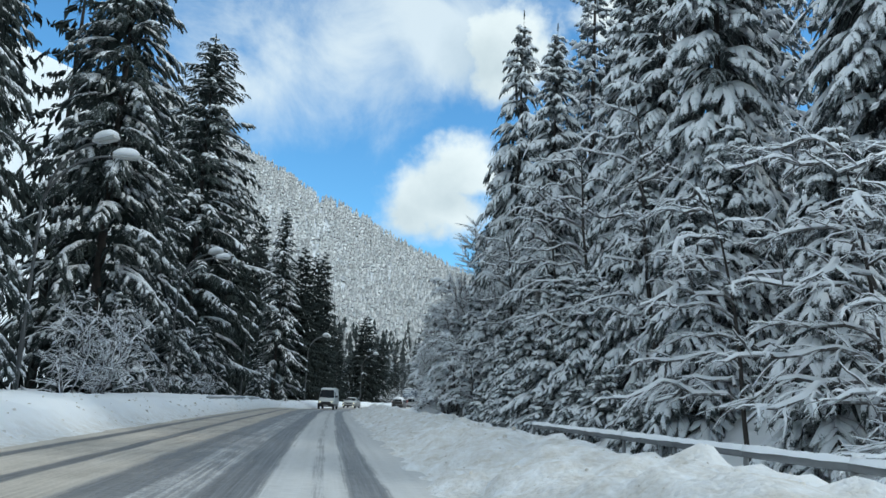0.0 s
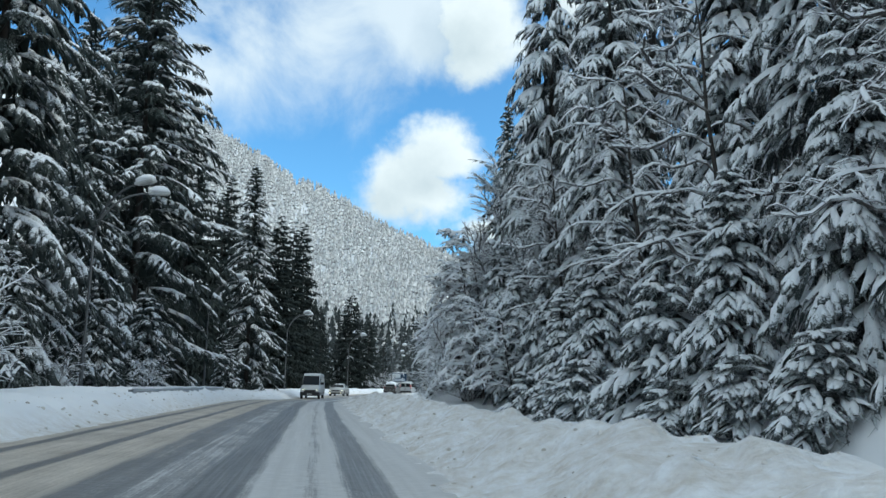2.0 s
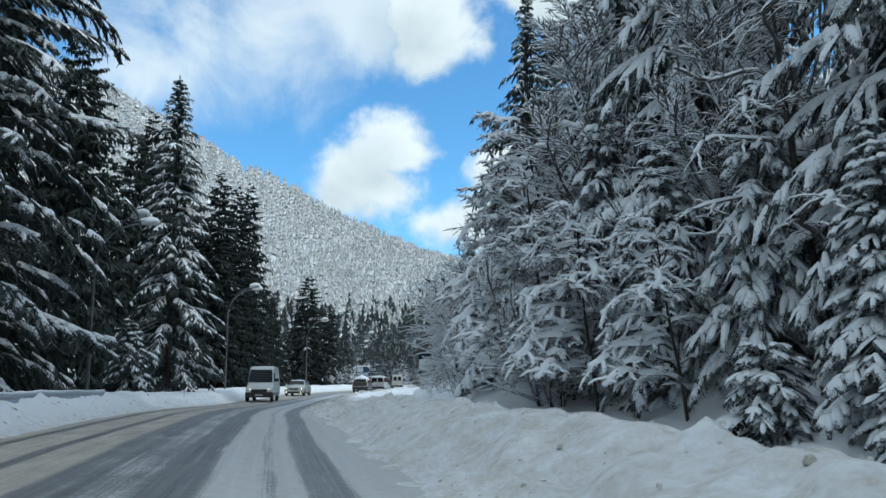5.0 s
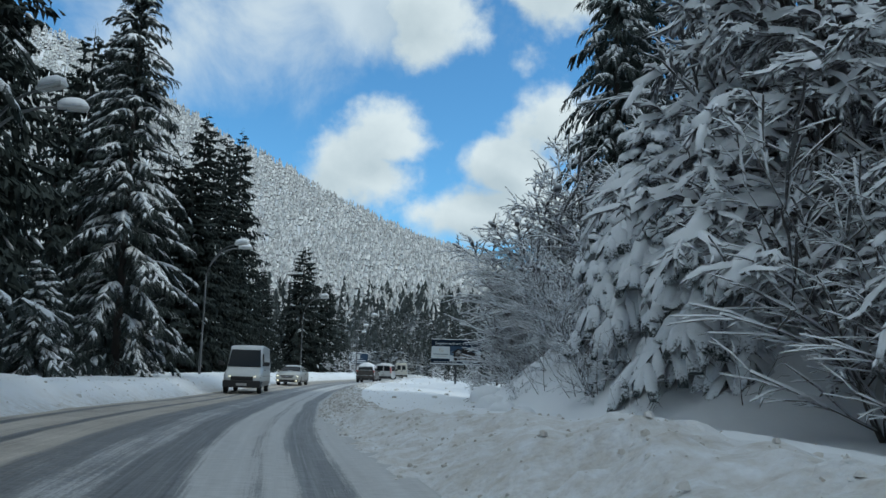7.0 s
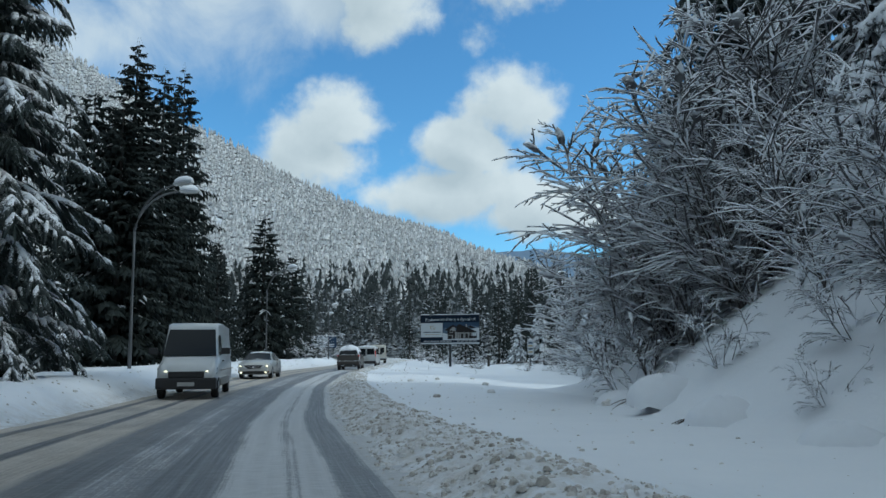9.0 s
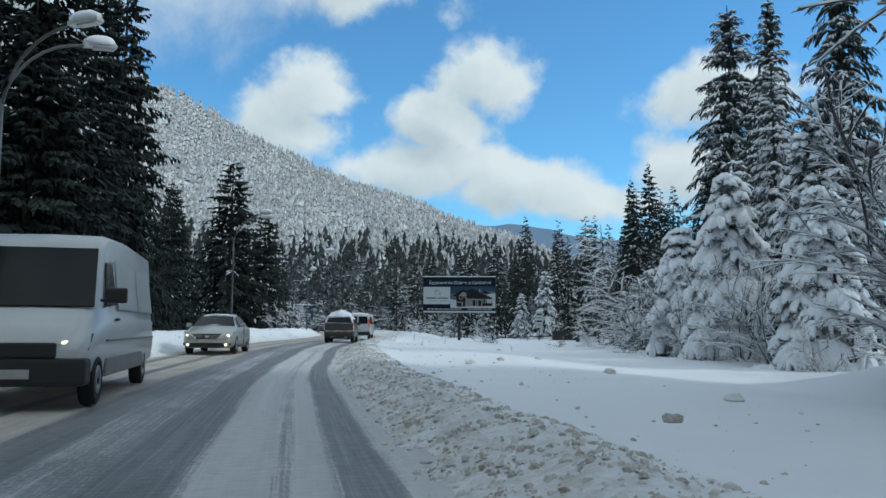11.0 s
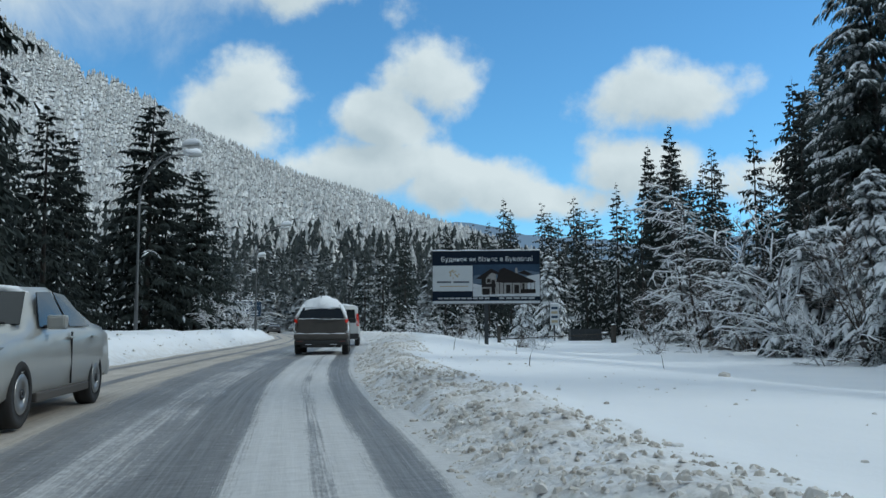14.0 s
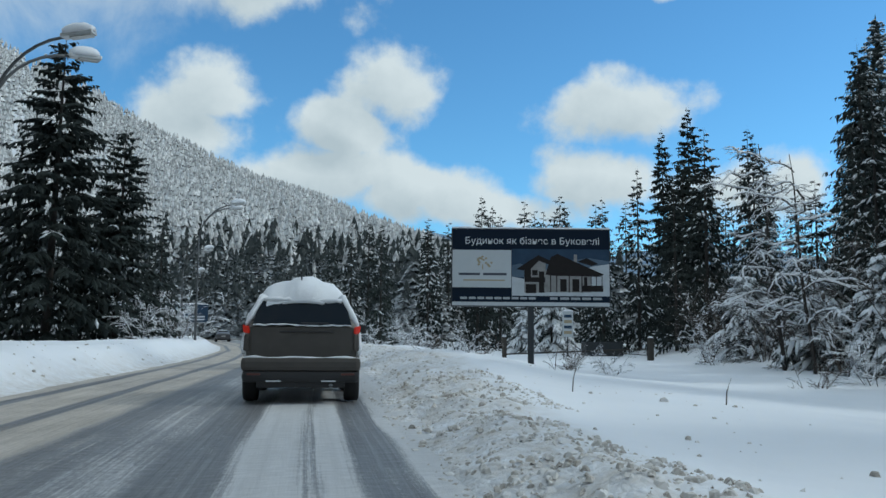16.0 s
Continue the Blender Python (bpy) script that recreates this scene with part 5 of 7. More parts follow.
limb_kind("limbed", 81, 13, 15, 4.6)
limb_kind("limbed_low", 82, 8, 15, 3.4, 1.1)
limb_kind("bowed", 83, 7, 20, 2.9, 2.2)
SHRUB_TAGS["limbed"] = ("broadleaf tree with long bare limbs arching under snow", "tree", "rimed broadleaf trees")
SHRUB_TAGS["limbed_low"] = ("low broadleaf tree with snow-lined limbs spreading over the bank", "tree", "rimed broadleaf trees")
SHRUB_TAGS["bowed"] = ("broadleaf tree bowed down under thick rolls of snow", "tree", "rimed broadleaf trees")

for key, x, y, h, turn in [
    ("rimed_tree", 4.2, 70, 17, 10), ("limbed", 8.6, 49.2, 13, 0), ("limbed", 8.9, 31, 12, 30), ("limbed_low", 8.2, 21, 7.5, -10), ("limbed_low", 8.6, 15.5, 7, 20), ("limbed_low", 7.9, 10.5, 6, 0),
    ("limbed", 8.6, 40.5, 13, -25), ("limbed", 7.0, 57.5, 12, 10), ("rimed_tree", 6.0, 62, 14, 0), ("bowed", 3.4, 69.0, 8.5, 10), ("bowed", 4.4, 71.0, 10, -20), ("bowed", 3.4, 66.4, 6.5, 30),
    ("thicket", 4.0, 90.5, 6.5, 0), ("thicket_b", 5.6, 91.5, 8, 30), ("thicket", 4.2, 94.5, 7.5, -30), ("thicket_b", 6.6, 90, 8.5, 10), ("thicket_b", 3.6, 92.4, 5.5, 50), ("bush", 1.6, 83.2, 1.9, 0), ("bush", 2.2, 80.6, 1.7, 60), ("bush", 1.0, 86.2, 1.6, 120), ("sapling", 0.7, 80.2, 2.0, 20), ("sapling", 1.4, 78.4, 1.6, 80), ("bush", 0.4, 82.2, 1.0, 10), ("bush", 2.6, 78.2, 1.6, 200), ("thicket", 5.6, 93.6, 8.5, 40),
    ("thicket_b", 8.6, 13, 4, 0), ("thicket_b", 8.2, 8, 4, 10), ("thicket_far", 10.5, 11, 5, -10), ("bowed", 4.4, 59.6, 5.5, 0), ("bowed", 3.3, 63.4, 6.5, 20), ("thicket_b", 2.6, 65.5, 4.5, 0),
    ("thicket_b", 2.6, 67, 6, 0), ("thicket_b", 3.0, 94, 4, 0), ("thicket", 4.2, 95, 5.5, 10), ("thicket_b", 5.4, 95, 5.5, 0), ("thicket", 7.4, 96, 5.5, 30), ("thicket_b", 3.6, 99, 5.5, -30),
    ("thicket", 8.6, 93, 5, 15), ("thicket_b", 4.8, 92, 5, 60), ("thicket_b", 6.5, 93.5, 5, -20), ("thicket_b", 9.5, 96, 6, 40), ("thicket_b", 4.6, 97.5, 5.5, 70), ("bush", 1.2, 91, 2.6, 0), ("bush", 3.8, 89.6, 3.2, 40), ("bush", 6.4, 90, 3.4, 90), ("thicket_b", 1.4, 78.6, 3.0, 40), ("thicket", 2.0, 82, 3.6, 0), ("bush", 0.9, 75.8, 2.2, 90), ("thicket_b", 2.8, 85.4, 4.5, 10), ("thicket", 3.4, 79.6, 4, 60),
    ("sapling", 0.8, 77, 2.4, 0), ("sapling", 1.6, 74.5, 2.0, 50), ("sapling", 2.4, 80.5, 1.6, 90), ("sapling", 0.4, 72, 1.6, 200), ("sapling", 2.0, 70.5, 1.8, 130), ("sapling", 0.9, 88.5, 1.2, 0), ("sapling", 4.6, 36.5, 2.0, 140),
    # edge of the open field
    ("thicket_far", 13.6, 119.5, 5, 0), ("thicket_far", 14.2, 123, 5.5, 20), ("thicket_far", 14.6, 128.4, 5, 0), ("copse", 17.5, 137, 7, 30), ("thicket_far", 19, 143, 7, -20), ("copse", 20.5, 149, 6, 0), ("copse", 22.5, 155, 5.5, 45),
    ("copse", 25.5, 161, 5, 0), ("copse", 29, 168, 5, 10), ("copse", 33, 176, 5, -30), ("copse", 36, 183, 5, 0), ("copse", 26.5, 170, 4.5, 60), ("thicket_far", 13.5, 112, 6, 90),
    ("limbed", 23.7, 160.1, 11.5, 15), ("limbed", 22.0, 156.2, 10, 15), ("bare_tree", 36, 172, 10, 0), ("bare_tree", 38, 178, 11, 60), ("thicket_far", 13.5, 106, 6.5, 20), ("bush", 14.8, 136.5, 3, 0), ("bush", 17, 148, 3, 30), ("bush", 12.6, 115, 2.5, 0), ("bush", 23.5, 165, 3, 0),
    ("copse", 31, 172, 6, 0), ("copse", 24, 152, 6, 80), ("copse", 34, 180, 6.5, 120), ("copse", 28, 163, 6, 200), ("copse", -3.5, 189, 4, 0), ("bush", 11.0, 154.2, 1.5, 0), ("bush", 21, 196, 3.5, 0), ("bush", 16, 192, 3, 0), ("bush", 11, 190, 3, 40), ("bush", 12.5, 184, 2.4, 0), ("brush", 10.6, 157.5, 1.6, 0), ("brush", 7.2, 158, 1.5, 40), ("brush", 12.3, 160, 1.6, 80),
    ("brush", 5.6, 160, 1.3, 0), ("brush", 13.6, 147, 1.5, 10), ("bush", 8.0, 170, 2.2, 0),
    # beside the oncoming lane
    ("thicket_b", -14.5, 40, 5, 180), ("bush", -13, 33, 3, 180), ("bush", -15.8, 52, 3, 180), ("bush", -14.8, 62, 2.6, 160), ("bush", -4.5, 186, 4, 0), ("bush", -6, 180, 3.5, 0), ("bush", -2.5, 192, 4.5, 70),
]:
    shrub(key, x, y, h, turn)


# ---- bushes buried under the snow ----
def buried_bush(seed, x, y, wide, high, turn=0):
    r = random.Random(seed)
    verts, faces = [], []
    n, rings = 22, 6
    lobes = [r.uniform(0.8, 1.2) for k in range(n)]
    for i in range(rings):
        f = i / (rings - 1)
        for k in range(n):
            a = 6.2832 * k / n
            lobe = 1 + (lobes[k] * (0.86 if k % 2 else 1.08) - 1) * f ** 1.5
            q = wide * (0.12 + 0.88 * math.sin(f * 1.5708)) * lobe
            z = high * math.cos(f * 1.5) * (1 + 0.06 * math.sin(a * 3 + seed)) - (0.07 * (k % 2) * f)
            verts.append((q * math.cos(a), q * math.sin(a) * 0.85, z))
    verts.append((0, 0, high * 1.01))
    for i in range(rings - 1):
        for k in range(n):
            k2 = (k + 1) % n
            faces.append((i * n + k, (i + 1) * n + k, (i + 1) * n + k2, i * n + k2))
    for k in range(n):
        faces.append((rings * n, k, (k + 1) % n))
    t = thing("buried_bush", "low bush bowed flat under a thick snow cap", "shrub", pose(x, y, ground_at(x, y) - 0.16, 0, 0, turn), "snow-buried bushes")
    part("snow_cap", mesh_of("snow_cap", verts, faces, SNOW_CAP, True), None, t, "rounded white snow cap")
    bv, bf = [], []
    for k in range(16):
        a = r.random() * 6.283
        p = Vector((math.cos(a) * wide * 0.55, math.sin(a) * wide * 0.5, high * 0.25))
        tube(bv, bf, bent(r, p, Vector((math.cos(a), math.sin(a), 0.1)), wide * r.uniform(0.5, 0.85), 3, 0.35), [0.012, 0.01, 0.008, 0.004], 3)
    part("branches", mesh_of("branches", bv, bf, TWIG_DARK), None, t, "dark bent twigs under the snow", "stuff")


for k, (x, y, wide, high) in enumerate([(0.3, 87.2, 0.8, 0.6), (-0.1, 84.2, 0.7, 0.5), (0.6, 90.2, 0.7, 0.45), (-0.4, 80.8, 0.55, 0.42), (-0.5, 77.8, 0.5, 0.4), (-1.2, 73.4, 0.45, 0.3),
                                       (5.4, 38.8, 0.8, 0.5), (4.6, 46.0, 0.9, 0.5), (6.0, 33.2, 0.8, 0.5), (12.2, 118.2, 0.6, 0.3), (14.6, 133.4, 0.6, 0.3), (16.4, 145.5, 0.7, 0.35)]):
    buried_bush(300 + k, x, y, wide, high, k * 50)


# ---- street lamps ----
def dome_mesh(name, length, width, height, mat, seed, over=0.0):
    """A rounded cap of snow on a flat base."""
    r = random.Random(seed)
    verts, faces, n, m = [], [], 10, 5
    for j in range(m):
        t = j / (m - 1)
        k = math.cos(t * 1.45)
        z = height * math.sin(t * 1.45) / math.sin(1.45) - (over if j == 0 else 0)
        for i in range(n):
            a = 6.2832 * i / n
            sx, sy = math.copysign(abs(math.cos(a)) ** 0.7, math.cos(a)), math.copysign(abs(math.sin(a)) ** 0.7, math.sin(a))
            q = r.uniform(0.94, 1.06)
            verts.append((sx * length / 2 * k * q, sy * width / 2 * k * q, z * r.uniform(0.93, 1.05)))
    for j in range(m - 1):
        for i in range(n):
            faces.append((j * n + i, j * n + (i + 1) % n, (j + 1) * n + (i + 1) % n, (j + 1) * n + i))
    faces.append(tuple(reversed(range(n))))
    faces.append(tuple((m - 1) * n + i for i in range(n)))
    return mesh_of(name, verts, faces, mat, True)


def street_lamp(m):
    t = thing("street_lamp", "grey steel street lamp with two arms, snow on its heads", "street lamp", m, "street lamps along the road")
    part("pole", tube_mesh("pole", [(0, 0, -0.5), (0, 0, 2.2), (0, 0, 2.25), (0, 0, 5.0), (0, 0, 6.6)], [0.085, 0.08, 0.06, 0.055, 0.05], POLE, 10), None, t)
    for k, turn in enumerate((-24, 24)):
        c, s = math.cos(radians(turn)), math.sin(radians(turn))
        pts = []
        for i in range(9):
            a = i / 8 * 1.48
            d, h = 1.9 * (1 - math.cos(a)) + 0.35 * i / 8, 6.4 + 2.15 * math.sin(a)
            pts.append((c * d, s * d, h))
        arm = part("arm", tube_mesh("arm", pts, [0.045] * 9, POLE, 8), None, t)
        e = Vector(pts[-1])
        place = Matrix.Translation(e + Vector((c * 0.42, s * 0.42, 0.06))) @ pose(0, 0, 0, 0, -6, turn)
        bm = bmesh.new()
        box(bm, -0.46, 0.48, -0.16, 0.16, -0.05, 0.07, 0.04)
        bmesh.ops.transform(bm, matrix=place, verts=bm.verts)
        head = part("lamp_head", bm, LAMP_GREY, t)
        bm = bmesh.new()
        box(bm, -0.2, 0.42, -0.12, 0.12, -0.10, -0.052, 0.02)
        bmesh.ops.transform(bm, matrix=place, verts=bm.verts)
        part("lens", bm, LAMP_GLASS, head, "clear lamp glass")
        cap = part("snow_cap", dome_mesh("snow_cap", 0.98, 0.46, 0.27, SNOW_CAP, 70 + k, 0.03), None, t, "thick rounded cap of snow")
        cap.matrix_basis = place @ pose(0.02, 0, 0.07)
    return t


LAMPS = [(29, 0, -10.2), (52, 0, -9.7), (82, 0, -9.6), (113, 0, -8.4), (152.2, 0, -9.3), (182, 0, -6.6), (212, 0, -8.2), (242, 0, -8.2)]
lamp_one = None
for y, turn, u in LAMPS:
    x = float(lane(y)) + u
    m = pose(x, y, ground_at(x, y), 0, 0, turn)
    if lamp_one is None:
        lamp_one = street_lamp(m)
    else:
        copy_thing(lamp_one, m)


# ---- roadside fence ----
FENCE_PAINT = plain("weathered_grey_paint", (0.16, 0.17, 0.18), 0.6, 0.3, 0.3, 6)


def roadside_fence():
    """A tubular top rail on posts, a thin lower rail and short bars, half sunk behind the bank."""
    t = thing("guard_rail", "grey tubular guard rail with thin bars, snow along its top", "guard rail")
    ys = [21.1 - 2.1 * i for i in range(13)]
    line = [Vector((float(lane(y)) + 5.08, y, 1.06)) for y in ys]
    bar_me = tube_mesh("bar", [(0, 0, 0), (0, 0, 0.30)], [0.008, 0.008], FENCE_PAINT, 5)
    post_me = tube_mesh("post", [(0, 0, -1.0), (0, 0, -0.3), (0, 0, 0)], [0.035] * 3, FENCE_PAINT, 8)
    r = random.Random(19)
    for i, a in enumerate(line):
        p = part("post", post_me, None, t)
        p.matrix_basis = Matrix.Translation(a)
        if i + 1 == len(line):
            break
        b = line[i + 1]
        part("lower_rail", tube_mesh("lower_rail", [a - Vector((0, 0, 0.27)), b - Vector((0, 0, 0.27))], [0.014] * 2, FENCE_PAINT, 6), None, t)
        part("lower_rail", tube_mesh("lower_rail", [a - Vector((0, 0, 0.57)), b - Vector((0, 0, 0.57))], [0.014] * 2, FENCE_PAINT, 6), None, t)
        rail = part("top_rail", tube_mesh("top_rail", [a, (a + b) / 2, b], [0.058] * 3, FENCE_PAINT, 9), None, t)
        v, f = [], []
        drape(r, [a.lerp(b, k / 9) + Vector((0, 0, 0.05)) for k in range(10)], 0.072, v, f, 0.85, 0.8)
        part("snow_strip", mesh_of("snow_strip", v, f, SNOW_CAP, True), None, rail, "strip of fresh snow")
        for k in range(1, 12):
            bar = part("bar", bar_me, None, t)
            bar.matrix_basis = Matrix.Translation(a.lerp(b, k / 12) - Vector((0, 0, 0.57)))
    return t


roadside_fence()


# ---- hoarding beside the field ----
NAVY = plain("printed_navy", (0.010, 0.017, 0.030), 0.85, vary=0.2, scale=2, gloss=0.12)
SHEET_PALE = plain("printed_pale_grey", (0.50, 0.53, 0.55), 0.85, vary=0.08, scale=2, gloss=0.12)
SHEET_SKY = plain("printed_dusk_blue", (0.035, 0.06, 0.10), 0.85, vary=0.5, scale=1.2, gloss=0.12)
SHEET_SNOW = plain("printed_snow", (0.48, 0.51, 0.54), 0.85, vary=0.25, scale=2, gloss=0.12)
PRINT_BROWN = plain("printed_brown", (0.024, 0.021, 0.021), 0.85, vary=0.3, scale=5, gloss=0.12)
PRINT_WALL = plain("printed_plaster", (0.26, 0.255, 0.25), 0.85, vary=0.45, scale=4, gloss=0.12)
PRINT_HAZE = plain("printed_haze", (0.10, 0.14, 0.19), 0.85, vary=0.4, scale=2.5, gloss=0.12)
PRINT_GOLD = plain("printed_ochre", (0.36, 0.30, 0.20), 0.85, gloss=0.12)
INK = plain("white_lettering", (0.62, 0.65, 0.68), 0.85, vary=0.05, gloss=0.12)
INK_DIM = plain("dim_lettering", (0.36, 0.38, 0.40), 0.85, vary=0.3, scale=14, gloss=0.12)
INK_DARK = plain("dark_lettering", (0.07, 0.08, 0.10), 0.85, vary=0.05, gloss=0.12)
FRAME_DARK = plain("dark_steel_frame", (0.035, 0.04, 0.045), 0.5, 0.3)


def flat(name, outline, depth, mat, parent, label=""):
    """A thin printed shape on the board; the board faces -y."""
    bm = bmesh.new()
    f = bm.faces.new([bm.verts.new((x, -depth, z)) for x, z in outline])
    g = bmesh.ops.extrude_face_region(bm, geom=[f])
    bmesh.ops.translate(bm, vec=(0, 0.003, 0), verts=[v for v in g["geom"] if isinstance(v, bmesh.types.BMVert)])
    bmesh.ops.recalc_face_normals(bm, faces=bm.faces)
    return part(name, bm, mat, parent, label)


def rect(x0, x1, z0, z1):
    return [(x0, z0), (x1, z0), (x1, z1), (x0, z1)]


def hoarding():
    x, y = 8.41, 155.62
    zg = ground_at(x, y)
    t = thing("hoarding", "large advertising hoarding on a single dark steel post", "billboard", pose(x, y, 0, 0, 0, -18.2))
    bm = bmesh.new()
    box(bm, -0.11, 0.11, -0.02, 0.2, zg - 0.5, 2.6, 0.02)
    part("post", bm, FRAME_DARK, t)
    bm = bmesh.new()
    box(bm, -3.0, 3.0, 0.0, 0.22, 2.56, 5.52, 0.02)
    board = part("board", bm, FRAME_DARK, t)
    z0, z1 = 2.56, 5.52
    flat("printed_sheet", rect(-2.96, 2.96, 2.60, 5.48), 0.006, NAVY, t, "printed advertising sheet, navy blue")
    flat("picture_sky", rect(-0.72, 2.96, 3.55, 4.75), 0.012, SHEET_SKY, t)
    flat("picture_snow", [(-0.72, 2.98), (2.96, 2.98), (2.96, 4.2), (2.3, 4.1), (1.2, 3.6), (0.1, 3.55), (-0.72, 3.7)], 0.016, SHEET_SNOW, t)
    flat("text_panel", rect(-2.96, -0.74, 3.28, 4.70), 0.016, SHEET_PALE, t, "pale grey panel with an emblem")
    flat("lower_strip", rect(-2.96, 2.96, 2.60, 2.74), 0.014, SHEET_PALE, t)
    # the pictured house: wall, two roofs, openings, porch
    flat("picture_house_wall", rect(-0.25, 2.25, 3.12, 3.95), 0.020, PRINT_WALL, t)
    flat("picture_house_gable", [(-0.25, 3.1), (0.55, 3.1), (0.55, 4.2), (0.15, 4.4), (-0.25, 4.1)], 0.022, PRINT_WALL, t)
    flat("picture_roof", [(0.55, 3.78), (0.75, 4.45), (1.0, 4.57), (2.75, 3.80), (2.6, 3.72), (0.9, 3.74)], 0.026, PRINT_BROWN, t)
    flat("picture_roof", [(-0.55, 3.98), (0.28, 4.52), (0.85, 4.25), (0.8, 4.12), (0.3, 4.30), (-0.1, 3.9)], 0.028, PRINT_BROWN, t)
    for a, b, c, d in ((-0.2, 0.2, 3.08, 3.42), (1.1, 1.34, 3.15, 3.62), (1.56, 1.82, 3.15, 3.62), (0.05, 0.25, 3.75, 3.95), (2.0, 2.12, 3.15, 3.7), (0.3, 0.5, 3.1, 3.9)):
        flat("picture_opening", rect(a, b, c, d), 0.026, PRINT_BROWN, t)
    flat("picture_porch", rect(1.9, 2.72, 3.15, 3.38), 0.026, PRINT_BROWN, t)
    for a in (2.25, 2.45, 2.66):
        flat("picture_column", rect(a, a + 0.03, 3.38, 3.78), 0.026, PRINT_BROWN, t)
    flat("picture_far_roof", [(1.75, 4.28), (2.1, 4.42), (2.55, 4.20), (2.3, 4.12)], 0.018, PRINT_BROWN, t)
    flat("picture_far_hills", [(-0.72, 3.70), (-0.72, 4.12), (-0.4, 4.2), (-0.1, 4.05), (0.4, 4.2), (1.2, 4.3), (2.2, 4.42), (2.96, 4.3), (2.96, 3.9), (1.2, 3.6)], 0.014, PRINT_HAZE, t)
    flat("picture_balcony", rect(-0.24, 0.54, 3.50, 3.68), 0.026, PRINT_BROWN, t)
    flat("picture_gable_shade", [(-0.25, 3.68), (0.0, 3.68), (0.0, 4.2), (-0.25, 4.08)], 0.025, PRINT_BROWN, t)
    flat("picture_chimney", rect(1.62, 1.74, 4.2, 4.55), 0.025, PRINT_WALL, t)
    for a in (0.72, 0.95, 1.42, 1.9):
        flat("picture_beam", rect(a, a + 0.04, 3.12, 3.80), 0.025, PRINT_BROWN, t)
    # emblem: a small tree of leaves
    r = random.Random(9)
    for k in range(14):
        a, q = r.uniform(-0.2, 3.34), r.uniform(0.12, 0.34)
        cx, cz = -1.82 + q * 1.1 * math.cos(a), 4.12 + q * math.sin(a)
        flat("emblem_leaf", [(cx - .06, cz), (cx, cz - .05), (cx + .06, cz), (cx, cz + .05)], 0.020, PRINT_GOLD, t)
    flat("emblem_stem", rect(-1.84, -1.80, 3.95, 4.15), 0.020, PRINT_GOLD, t)
    # illegible lines become bars
    flat("text_bar", rect(-2.72, -1.92, 3.74, 3.83), 0.020, INK_DARK, t)
    flat("text_bar", rect(-1.80, -0.92, 3.74, 3.83), 0.020, INK_DARK, t)
    flat("text_bar", rect(-2.55, -0.98, 3.53, 3.58), 0.020, PRINT_GOLD, t)
    for k in range(9):
        flat("text_bar", rect(-2.66 + k * 0.322, -2.40 + k * 0.322, 2.84, 2.93), 0.014, INK_DIM, t)
    flat("text_bar", rect(0.72, 1.0, 2.84, 2.93), 0.014, INK_DIM, t)
    for k in range(4):
        flat("text_bar", rect(1.10 + k * 0.41, 1.44 + k * 0.41, 2.84, 2.93), 0.014, INK_DIM, t)
    cu = bpy.data.curves.new("headline", "FONT")
    cu.body, cu.size, cu.align_x, cu.extrude = "Будинок як бізнес в Буковелі", 0.40, "CENTER", 0.001
    tmp = new("headline", cu)
    bpy.context.view_layer.update()
    me = bpy.data.meshes.new_from_object(tmp.evaluated_get(bpy.context.evaluated_depsgraph_get()))
    bpy.data.objects.remove(tmp)
    me.materials.clear()
    me.materials.append(INK)
    xs = [v.co.x for v in me.vertices]
    s = 5.05 / (max(xs) - min(xs)) if xs else 1.0
    head = part("headline", me, None, t, "white headline lettering", "stuff")
    head.matrix_basis = pose(0.05, -0.012, 4.93, 90) @ Matrix.Diagonal((s, s, 1, 1))
    v, f = [], []
    tube(v, f, [Vector((-2.98 + i * 0.497, 0.10, 5.53 + 0.012 * math.sin(i * 2.1))) for i in range(13)], [0.055 + 0.02 * math.sin(i * 1.7) for i in range(13)], 7)
    part("snow_strip", mesh_of("snow_strip", v, f, SNOW_CAP, True), None, board, "thin strip of snow")


hoarding()


# ---- crash barrier half buried in the bank beside the oncoming lane ----
def crash_barrier(y0, y1, u):
    n = int((y1 - y0) / 2)
    t = thing("crash_barrier", "galvanised crash barrier half buried in a snow bank", "guard rail")
    pts = []
    for i in range(n + 1):
        y = y0 + (y1 - y0) * i / n
        x = float(lane(y)) + u
        pts.append((x, y, float(level(y)) + 0.56))
    v, f = [], []
    prof = [(0.0, -0.12), (0.05, -0.06), (0.01, 0.02), (0.05, 0.10), (0.0, 0.16), (-0.012, 0.16), (-0.012, -0.12)]
    for x, y, z in pts:
        for a, b in prof:
            v.append((x + a, y, z + 0.06 + b))
    k = len(prof)
    for i in range(n):
        for j in range(k):
            f.append((i * k + j, i * k + (j + 1) % k, (i + 1) * k + (j + 1) % k, (i + 1) * k + j))
    part("beam", mesh_of("beam", v, f, STEEL, False), None, t, "grey corrugated steel beam")
    for x, y, z in pts[::2]:
        bm = bmesh.new()
        box(bm, x - 0.13, x - 0.02, y - 0.05, y + 0.05, z - 0.5, z + 0.20, 0.012)
        part("post", bm, STEEL, t)
    v, f = [], []
    tube(v, f, [Vector((x, y, z + 0.235 + 0.02 * math.sin(y * 1.7))) for x, y, z in pts], [0.045 + 0.012 * math.sin(y * 2.3) for x, y, z in pts], 6)
    part("snow_strip", mesh_of("snow_strip", v, f, SNOW_CAP, True), None, t, "strip of snow on the beam")


crash_barrier(46, 72, -6.3)


